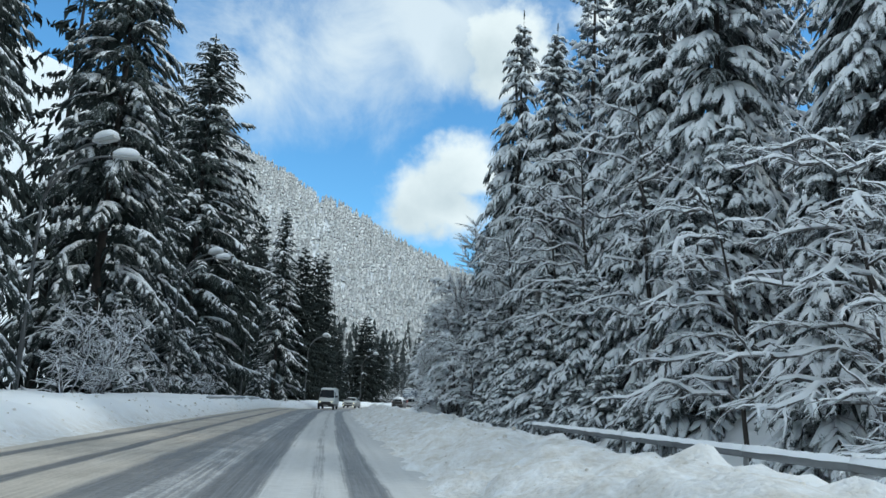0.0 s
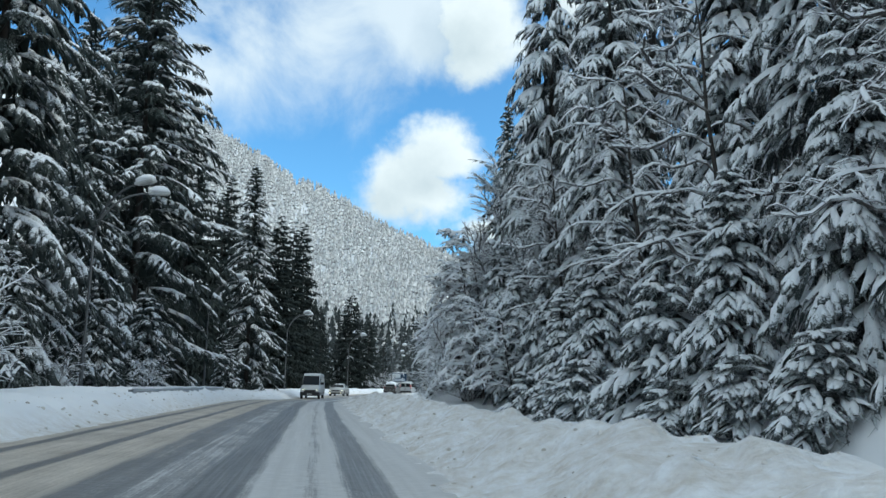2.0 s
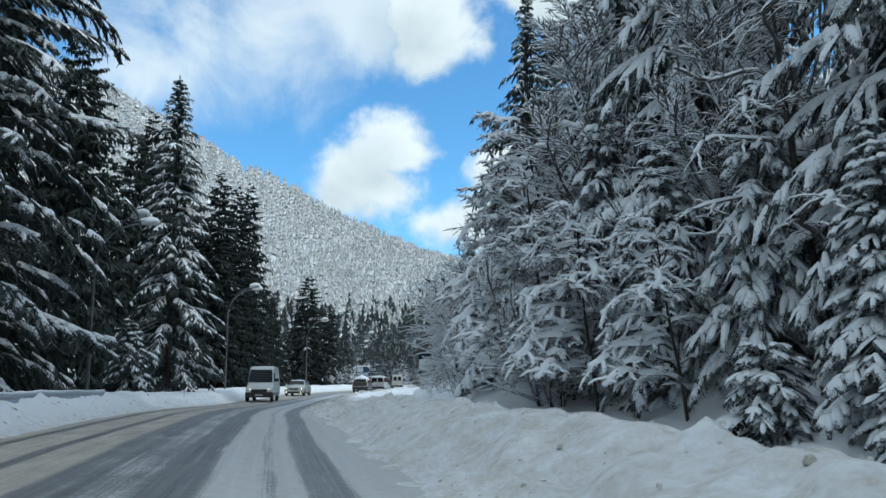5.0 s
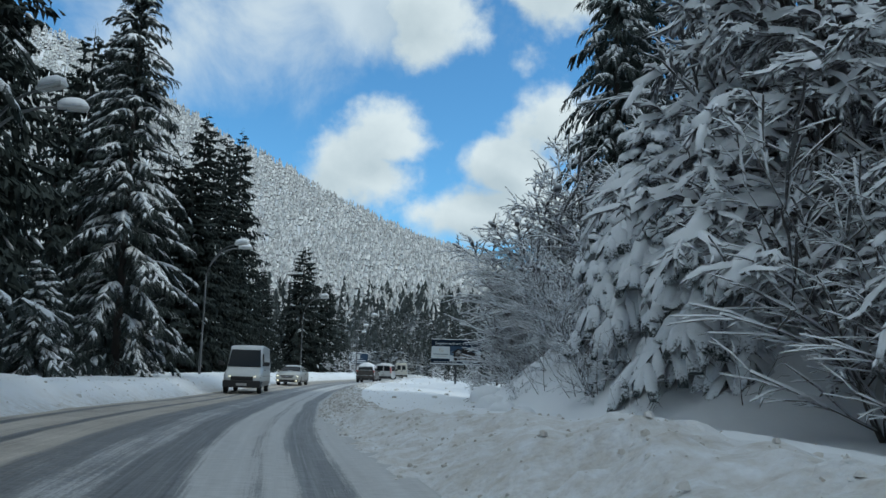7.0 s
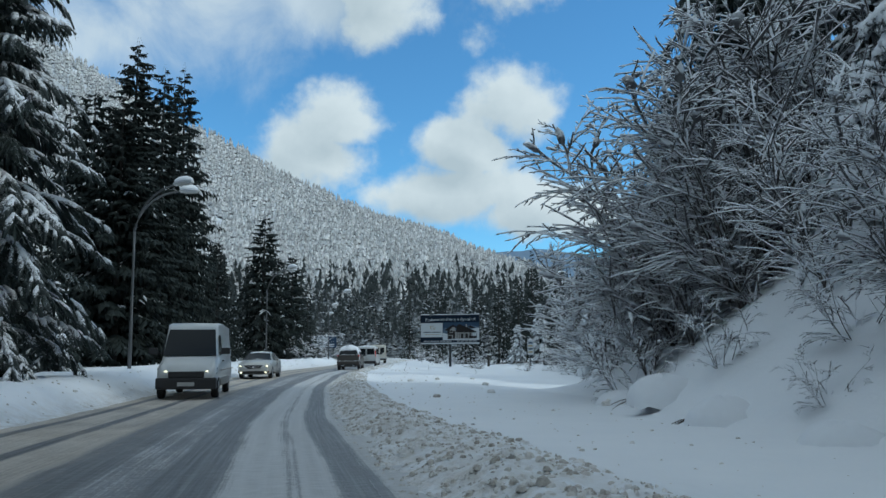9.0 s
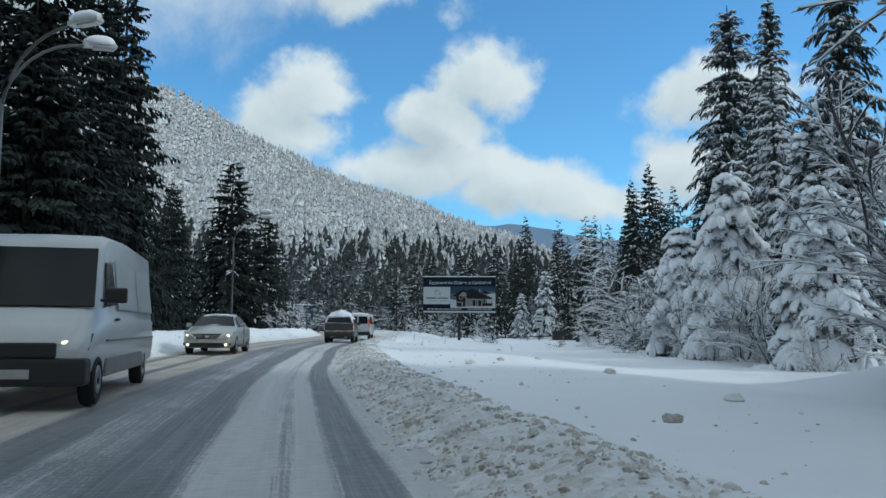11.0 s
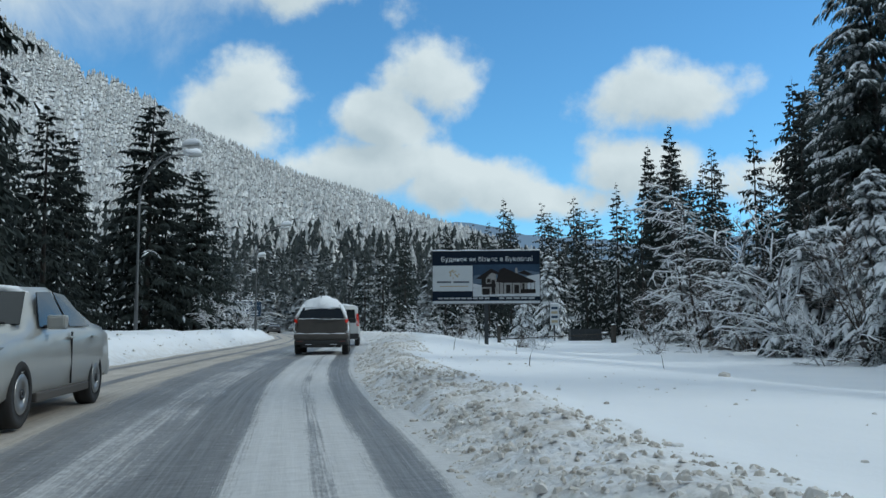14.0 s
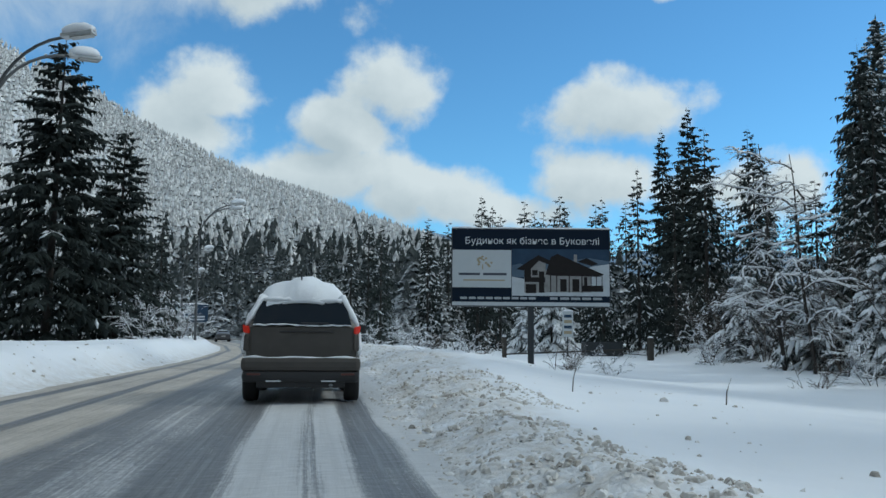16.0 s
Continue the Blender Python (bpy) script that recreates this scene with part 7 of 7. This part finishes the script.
def panel_van(y, u):
    t = thing("delivery_van", "white delivery van with a snowy roof, seen from behind", "van", place_on_road(y, u))
    shell("body", [(0.05, 0.14, 0.36, 1.15, 1.90, 0.90, 0.78), (0.15, 0.25, 0.32, 1.15, 1.96, 0.945, 0.82), (1.5, 1.5, 0.30, 1.15, 1.98, 0.955, 0.83), (3.3, 3.0, 0.30, 1.12, 1.94, 0.95, 0.80),
                   (3.9, 3.5, 0.30, 1.08, 1.50, 0.94, 0.78), (4.3, 4.2, 0.30, 0.98, 1.08, 0.92, 0.75), (4.75, 4.75, 0.36, 0.80, 0.88, 0.85, 0.66)], WHITE_PAINT, t)
    block("rear_bumper", -0.92, 0.92, -0.05, 0.2, 0.34, 0.60, BLACK_TRIM, t, "grey bumper", 0.04)
    for s in (-1, 1):
        panel("rear_door_window", [(s * 0.06, 0.05, 1.18), (s * 0.76, 0.06, 1.18), (s * 0.70, 0.12, 1.74), (s * 0.06, 0.12, 1.74)][::s], 0.015, DARK_GLASS, t)
        panel("tail_lamp", [(s * 0.80, 0.06, 0.95), (s * 0.92, 0.10, 0.95), (s * 0.88, 0.12, 1.55), (s * 0.78, 0.09, 1.55)][::s], 0.03, TAIL_RED, t, "lit red tail lamp")
        wheel(t, s * 0.82, 0.85, 0.33, 0.22)
        wheel(t, s * 0.82, 3.75, 0.33, 0.22)
        mirror(t, s * 1.10, 3.35, 1.30, 1.25)
        panel("side_window", [(s * 0.925, 0.4, 1.2), (s * 0.93, 3.1, 1.2), (s * 0.85, 2.95, 1.72), (s * 0.855, 0.5, 1.74)][::s], 0.012, DARK_GLASS, t)
    block("door_gap", -0.012, 0.012, 0.035, 0.06, 0.62, 1.8, BLACK_TRIM, t, bevel=0.004)
    block("number_plate", -0.26, 0.26, 0.02, 0.05, 0.70, 0.82, PLATE, t, bevel=0.005)
    snow_heap("roof_snow", -0.84, 0.84, 0.15, 3.1, lambda x, y: 1.93 - 0.10 * (x / 0.84) ** 2, 0.09, t, 7)
    return t


def minibus(y, u):
    t = thing("minibus", "boxy cream-white minibus with twin rear doors", "minibus", place_on_road(y, u))
    shell("body", [(0.05, 0.12, 0.42, 1.25, 2.40, 0.92, 0.80), (0.14, 0.20, 0.38, 1.25, 2.47, 0.965, 0.84), (2.0, 2.0, 0.36, 1.25, 2.50, 0.97, 0.85), (4.1, 3.9, 0.36, 1.22, 2.46, 0.97, 0.83),
                   (4.7, 4.3, 0.36, 1.2, 1.9, 0.96, 0.82), (5.0, 4.9, 0.38, 1.05, 1.2, 0.94, 0.78), (5.5, 5.5, 0.44, 0.9, 1.0, 0.85, 0.66)], CREAM_PAINT, t)
    block("rear_bumper", -0.95, 0.95, -0.10, 0.2, 0.42, 0.66, BLACK_TRIM, t, "dark step bumper", 0.03)
    v, f = [], []
    tube(v, f, [Vector((-0.9 + 0.18 * i, -0.04, 0.68)) for i in range(11)], [0.03] * 11, 6)
    part("bumper_snow", mesh_of("bumper_snow", v, f, SNOW_CAP, True), None, t, "snow on the step")
    for s in (-1, 1):
        door = panel("rear_door", [(s * 0.02, 0.045, 0.70), (s * 0.78, 0.05, 0.70), (s * 0.74, 0.11, 2.25), (s * 0.02, 0.11, 2.25)][::s], 0.012, CREAM_PAINT, t)
        panel("door_window", [(s * 0.10, 0.035, 1.42), (s * 0.66, 0.035, 1.42), (s * 0.63, 0.075, 2.08), (s * 0.10, 0.075, 2.08)][::s], 0.015, DARK_GLASS, door)
        panel("tail_lamp", [(s * 0.82, 0.06, 1.0), (s * 0.93, 0.10, 1.0), (s * 0.91, 0.11, 1.45), (s * 0.81, 0.08, 1.45)][::s], 0.025, TAIL_DULL, t)
        wheel(t, s * 0.84, 1.1, 0.35, 0.22)
        wheel(t, s * 0.84, 4.6, 0.35, 0.22)
        mirror(t, s * 1.14, 4.3, 1.65, 1.4)
        for k in range(3):
            y0 = 0.5 + k * 1.2
            panel("side_window", [(s * 0.945, y0, 1.42), (s * 0.945, y0 + 1.05, 1.42), (s * 0.885, y0 + 1.02, 2.1), (s * 0.885, y0 + 0.03, 2.1)][::s], 0.012, DARK_GLASS, t)
    block("number_plate", -0.70, -0.18, 0.02, 0.05, 0.86, 0.98, PLATE, t, bevel=0.005)
    block("door_lock", 0.03, 0.18, 0.02, 0.05, 1.18, 1.28, BLACK_TRIM, t, bevel=0.01)
    block("roof_rack", -0.5, 0.5, 0.4, 3.2, 2.49, 2.53, BLACK_TRIM, t, bevel=0.01)
    return t


def cargo_van(m):
    """Built facing +y; its front turns towards the lane's traffic."""
    t = thing("cargo_van", "tall white cargo van, grimy along its sides, headlamps lit", "van", m)
    shell("body", [(-1.25, -1.22, 0.40, 1.20, 2.36, 0.92, 0.80), (-1.14, -1.10, 0.36, 1.20, 2.48, 0.965, 0.83), (1.8, 1.8, 0.36, 1.20, 2.52, 0.97, 0.84), (3.75, 3.45, 0.36, 1.20, 2.46, 0.97, 0.82),
                   (4.25, 3.75, 0.36, 1.15, 2.28, 0.965, 0.80), (4.62, 4.45, 0.36, 1.12, 1.36, 0.95, 0.80), (5.1, 5.08, 0.38, 0.98, 1.10, 0.93, 0.74), (5.35, 5.32, 0.44, 0.78, 0.88, 0.82, 0.60)], WHITE_PAINT, t)
    block("front_bumper", -0.93, 0.93, 5.05, 5.45, 0.30, 0.66, BLACK_TRIM, t, "black front bumper", 0.06)
    block("grille", -0.55, 0.55, 5.30, 5.40, 0.66, 0.86, BLACK_TRIM, t, bevel=0.03)
    panel("windscreen", [(0.84, 4.52, 1.34), (-0.84, 4.52, 1.34), (-0.74, 3.83, 2.22), (0.74, 3.83, 2.22)], 0.02, DARK_GLASS, t, "wide dark windscreen")
    block("number_plate", -0.26, 0.26, 5.44, 5.47, 0.40, 0.52, PLATE, t, bevel=0.005)
    for s in (-1, 1):
        lamp = panel("headlamp", [(s * 0.48, 5.30, 0.72), (s * 0.90, 5.14, 0.74), (s * 0.93, 4.98, 0.98), (s * 0.62, 5.22, 0.90)][::-s], 0.03, HEAD_SHELL, t)
        b = part("bulb", dome_mesh("bulb", 0.18, 0.13, 0.05, HEAD_ON, 3), None, lamp, "glowing yellow-white headlamp")
        b.matrix_basis = pose(s * 0.66, 5.27, 0.82, -80, 0, -s * 22)
        wheel(t, s * 0.84, 0.05, 0.34, 0.22)
        wheel(t, s * 0.84, 4.62, 0.34, 0.22)
        mirror(t, s * 1.14, 4.55, 1.50, 1.25)
        panel("door_window", [(s * 0.94, 3.35, 1.40), (s * 0.95, 4.20, 1.36), (s * 0.86, 3.85, 2.02), (s * 0.865, 3.35, 2.05)][::-s], 0.015, DARK_GLASS, t)
        for a, b2 in ((-0.95, 0.95), (1.07, 3.15)):
            panel("side_panel", [(s * 0.955, a, 1.34), (s * 0.955, b2, 1.34), (s * 0.86, b2 - .03, 2.1), (s * 0.86, a + .03, 2.1)][::-s], 0.012, WHITE_PAINT, t)
        block("rub_strip", *sorted((s * 0.955, s * 0.99)), -1.0, 4.2, 0.86, 0.89, SALT_GRIME, t, bevel=0.008)
        block("sill", *sorted((s * 0.90, s * 0.975)), 0.45, 4.2, 0.36, 0.62, SALT_GRIME, t, "mud-grey sill", 0.02)
        block("door_handle", *sorted((s * 0.95, s * 1.0)), 3.25, 3.42, 1.16, 1.2, BLACK_TRIM, t, bevel=0.01)
    return t


def saloon(m, paint, label, lit=True, name="saloon_car"):
    t = thing(name, label, "car", m)
    shell("body", [(0.05, 0.10, 0.40, 0.86, 0.98, 0.80, 0.62), (0.2, 0.22, 0.30, 0.92, 1.06, 0.88, 0.70), (0.70, 0.85, 0.24, 0.95, 1.12, 0.91, 0.72), (1.05, 1.55, 0.22, 0.96, 1.42, 0.915, 0.60),
                   (1.9, 2.05, 0.22, 0.96, 1.48, 0.915, 0.62), (2.7, 2.6, 0.22, 0.95, 1.45, 0.915, 0.61), (3.45, 2.92, 0.22, 0.93, 1.32, 0.91, 0.62), (3.62, 3.6, 0.22, 0.91, 1.01, 0.905, 0.76),
                   (4.15, 4.15, 0.22, 0.86, 0.96, 0.90, 0.74), (4.52, 4.50, 0.22, 0.79, 0.88, 0.88, 0.68), (4.74, 4.70, 0.24, 0.70, 0.78, 0.82, 0.60), (4.86, 4.80, 0.30, 0.60, 0.67, 0.68, 0.48)], paint, t)
    screen = panel("windscreen", [(0.76, 3.54, 1.01), (-0.76, 3.54, 1.01), (-0.60, 2.90, 1.37), (0.60, 2.90, 1.37)], 0.015, DARK_GLASS, t, "dark windscreen")
    for s in (-1, 1):
        block("wiper", *sorted((s * 0.05, s * 0.62)), 3.53, 3.55, 1.03, 1.045, BLACK_TRIM, screen, bevel=0.004)
    panel("rear_window", [(-0.66, 0.93, 1.10), (0.66, 0.93, 1.10), (0.54, 1.42, 1.38), (-0.54, 1.42, 1.38)], 0.015, DARK_GLASS, t)
    bumper = block("front_bumper", -0.80, 0.80, 4.42, 4.92, 0.22, 0.56, paint, t, "", 0.15)
    panel("lower_intake", [(0.62, 4.885, 0.25), (-0.62, 4.885, 0.25), (-0.56, 4.915, 0.41), (0.56, 4.915, 0.41)], 0.014, BLACK_TRIM, bumper, "black lower air intake")
    block("rear_bumper", -0.86, 0.86, -0.02, 0.25, 0.32, 0.60, paint, t, "", 0.08)
    grille = panel("grille", [(0.36, 4.90, 0.545), (-0.36, 4.90, 0.545), (-0.53, 4.80, 0.725), (0.53, 4.80, 0.725)], 0.03, BLACK_TRIM, t, "black grille with chrome bars")
    for k in range(3):
        z, w = 0.58 + k * 0.045, 0.36 + k * 0.045
        yk = 4.925 - (z - 0.545) * 0.55
        block("grille_bar", -w, w, yk - 0.015, yk + 0.015, z, z + 0.012, CHROME, grille, bevel=0.004)
    for s in (-1, 1):
        panel("chrome_edge", [(s * 0.35, 4.93, 0.55), (s * 0.385, 4.93, 0.55), (s * 0.57, 4.815, 0.73), (s * 0.52, 4.825, 0.73)][::-s], 0.012, CHROME, grille)
    block("badge", -0.06, 0.06, 4.87, 4.91, 0.585, 0.675, CHROME, grille, bevel=0.018)
    block("number_plate", -0.26, 0.26, 4.90, 4.945, 0.42, 0.53, PLATE, t, bevel=0.005)
    block("number_plate", -0.26, 0.26, -0.01, 0.02, 0.66, 0.77, PLATE, t, bevel=0.005)
    for s in (-1, 1):
        lamp = panel("headlamp", [(s * 0.55, 4.84, 0.63), (s * 0.80, 4.73, 0.60), (s * 0.895, 4.36, 0.80), (s * 0.66, 4.66, 0.775)][::-s], 0.02, HEAD_SHELL, t, "swept clear headlamp")
        b = part("bulb", dome_mesh("bulb", 0.10, 0.07, 0.04, HEAD_ON if lit else HEAD_SHELL, 3), None, lamp)
        b.matrix_basis = pose(s * 0.72, 4.775, 0.675, -75, 0, -s * 30)
        well = panel("fog_lamp_recess", [(s * 0.58, 4.90, 0.29), (s * 0.82, 4.83, 0.31), (s * 0.84, 4.83, 0.42), (s * 0.60, 4.905, 0.40)][::-s], 0.014, BLACK_TRIM, t)
        f = part("fog_lamp", dome_mesh("fog_lamp", 0.085, 0.085, 0.03, HEAD_ON if lit else HEAD_SHELL, 4), None, well)
        f.matrix_basis = pose(s * 0.66, 4.905, 0.345, -85, 0, -s * 12)
        block("indicator", *sorted((s * 0.72, s * 0.81)), 4.86, 4.885, 0.36, 0.405, INDICATOR, well, bevel=0.01)
        panel("tail_lamp", [(s * 0.50, 0.06, 0.76), (s * 0.82, 0.14, 0.76), (s * 0.83, 0.22, 0.92), (s * 0.52, 0.08, 0.90)][::s], 0.02, TAIL_DULL, t)
        wheel(t, s * 0.80, 0.98, 0.335, 0.22)
        wheel(t, s * 0.80, 3.86, 0.335, 0.22)
        mirror(t, s * 1.0, 3.08, 1.04, 0.9, paint)
        panel("front_side_window", [(s * 0.872, 2.22, 1.0), (s * 0.872, 3.28, 0.99), (s * 0.68, 2.80, 1.38), (s * 0.665, 2.24, 1.41)][::-s], 0.012, DARK_GLASS, t)
        panel("rear_side_window", [(s * 0.872, 1.25, 1.01), (s * 0.872, 2.14, 1.0), (s * 0.665, 2.16, 1.41), (s * 0.675, 1.72, 1.39)][::-s], 0.012, DARK_GLASS, t)
        for y in (2.15, 1.12):
            block("door_handle", *sorted((s * 0.905, s * 0.94)), y, y + 0.18, 0.86, 0.89, paint, t, bevel=0.008)
        block("door_gap", *sorted((s * 0.90, s * 0.921)), 2.172, 2.186, 0.34, 0.94, BLACK_TRIM, t, bevel=0.003)
        block("sill", *sorted((s * 0.86, s * 0.925)), 1.4, 3.45, 0.22, 0.32, GRIME, t, "mud-grey sill", 0.02)
    snow_heap("roof_snow", -0.56, 0.56, 1.55, 2.75, lambda x, y: 1.45 - 0.06 * (x / 0.56) ** 2, 0.03, t, 11, label="thin snow on the roof")
    return t


suv()
panel_van(151.5, 0.05)
minibus(187, 0.1)
saloon(place_on_road(206, 0.1), SILVER, "silver saloon car queueing on the snowy road", False, "queueing_car")
saloon(place_on_road(216, 0.2), GREY_CAR, "dark saloon car queueing on the snowy road", False, "queueing_car")
saloon(place_on_road(236, -3.0), GREY_CAR, "dark car far along the road", False, "queueing_car")
cargo_van(pose(-10.15, 105.1, float(level(104)) + 0.015, 0, 0, 180.5))
saloon(pose(-8.45, 124.25, float(level(121)) + 0.015, 0, 0, 173.5), SILVER, "silver saloon car dulled by road salt, lamps lit")


# ---- ploughed clods and small finds ----
def clod_material():
    """Frozen snow mixed with grit, every clod its own shade."""
    m, n, l, b = material("grubby_clods")
    g = n.new("ShaderNodeNewGeometry")
    info = n.new("ShaderNodeObjectInfo")
    shade = calc(n, l, "FRACT", calc(n, l, "ADD", g.outputs["Random Per Island"], info.outputs["Random"]))
    tone = ramp(n, l, shade, [(0.0, (0.30, 0.265, 0.22)), (0.4, (0.54, 0.50, 0.45)), (1.0, (0.80, 0.79, 0.78))])
    speck = noise_node(n, l, 40.0, 4.0, 0.7)
    l.new(mixed(n, l, calc(n, l, "MULTIPLY_ADD", speck, 1.6, -0.6, True), tone, (0.80, 0.79, 0.78)), b.inputs["Base Color"])
    b.inputs["Roughness"].default_value = 0.8
    bump(n, l, b, speck, 0.4, 0.02)
    return m


CLOD = clod_material()


def lump(r, x, y, z, size, verts, faces):
    b = len(verts)
    for k in range(10):
        a, e = 6.2832 * (k % 5) / 5 + r.uniform(-.4, .4), (-0.25 if k < 5 else 0.5)
        q = size * r.uniform(0.65, 1.15) * (1.0 if k < 5 else 0.66)
        verts.append((x + math.cos(a) * q, y + math.sin(a) * q, z + e * size * r.uniform(0.7, 1.3)))
    verts.append((x, y, z + 0.75 * size))
    for k in range(5):
        k2 = (k + 1) % 5
        faces.append((b + k, b + k2, b + 5 + k2, b + 5 + k))
        faces.append((b + 5 + k, b + 5 + k2, b + 10))


def crumb(r, x, y, z, size, verts, faces):
    """A small angular crumb."""
    b, a0 = len(verts), r.random() * 6.28
    for k in range(5):
        a, q = a0 + 1.2566 * k + r.uniform(-.4, .4), size * r.uniform(0.55, 1.25)
        verts.append((x + math.cos(a) * q, y + math.sin(a) * q, z + size * r.uniform(-0.5, 0.35)))
    verts.append((x + size * r.uniform(-.5, .5), y + size * r.uniform(-.5, .5), z + size * r.uniform(0.5, 1.1)))
    for k in range(5):
        faces.append((b + k, b + (k + 1) % 5, b + 5))


def clods():
    r = random.Random(77)
    rr = np.random.RandomState(78)
    verts, faces = [], []
    n = 27000
    y = np.where(rr.rand(n) < 0.66, rr.uniform(76, 142, n), rr.uniform(4, 172, n))
    u = np.where(y < 68, 1.2, 0.95) + np.where(y < 68, 3.0, np.where(y < 136, 1.6, 2.4)) * rr.rand(n) ** 1.05
    u = np.where(rr.rand(n) < 0.02, 1.5 + 5 * rr.rand(n), u)
    size = np.minimum(0.055, 0.012 + 0.012 * rr.exponential(1.0, n))
    keep = (y > 60) | (rr.rand(n) < 0.45)
    y, u, size = y[keep], u[keep], size[keep]
    y2 = rr.uniform(4, 160, 1300)
    u2 = -5.05 - 1.7 * rr.rand(1300) ** 1.4
    y, u, size = np.r_[y, y2], np.r_[u, u2], np.r_[size, np.minimum(0.1, 0.015 + 0.018 * rr.exponential(1.0, 1300))]
    x, z = u + lane(y), land(u, y)
    for a, b, c, s in zip(x.tolist(), y.tolist(), z.tolist(), size.tolist()):
        (lump if s > 0.032 else crumb)(r, a, b, c - s * 0.2, s, verts, faces)
    tagged(new("ploughed_clods", mesh_of("ploughed_clods", verts, faces, CLOD)), "rough grubby snow clods thrown up by the plough", "snow", kind="stuff")
    # the larger clods nearest the lane stand singly
    bank = thing("ploughed_bank", "row of larger snow clods along the ploughed bank", "snow bank")
    shapes = []
    for k in range(6):
        v, f = [], []
        lump(r, 0, 0, 0, 1.0, v, f)
        shapes.append(mesh_of("clod", v, f, CLOD))
    y = rr.uniform(74, 150, 260)
    u = 1.25 + np.where(rr.rand(260) < 0.85, 1.25, 4.5) * rr.rand(260)
    x, z, s = u + lane(y), land(u, y), 0.03 + np.minimum(0.06, 0.012 * rr.exponential(1.0, 260))
    for k in range(260):
        c = part("clod", shapes[k % 6], None, bank)
        c.matrix_basis = pose(x[k], y[k], z[k] + 0.01, 0, 0, k * 47 % 360) @ Matrix.Diagonal((s[k], s[k], s[k] * 0.9, 1))
    for x, y, s in ((-1.6, 110, 0.20), (0.2, 113.5, 0.16), (1.3, 107.5, 0.22), (2.9, 118, 0.18), (-0.4, 99, 0.2), (3.6, 126, 0.16), (-2.6, 96.5, 0.16), (0.2, 90, 0.22), (-0.9, 138.5, 0.13)):
        bm = bmesh.new()
        bmesh.ops.create_icosphere(bm, subdivisions=2, radius=s * 0.75)
        for w in bm.verts:
            w.co = w.co * r.uniform(0.72, 1.15)
            w.co.z *= 0.7
        me = bpy.data.meshes.new("snow_chunk")
        bm.to_mesh(me)
        bm.free()
        me.materials.append(CLOD)
        ob = tagged(new("snow_chunk", me), "loose chunk of frozen snow beside the road", "snow chunk", "loose snow chunks")
        ob.matrix_basis = pose(x, y, ground_at(x, y) + s * 0.12)


clods()
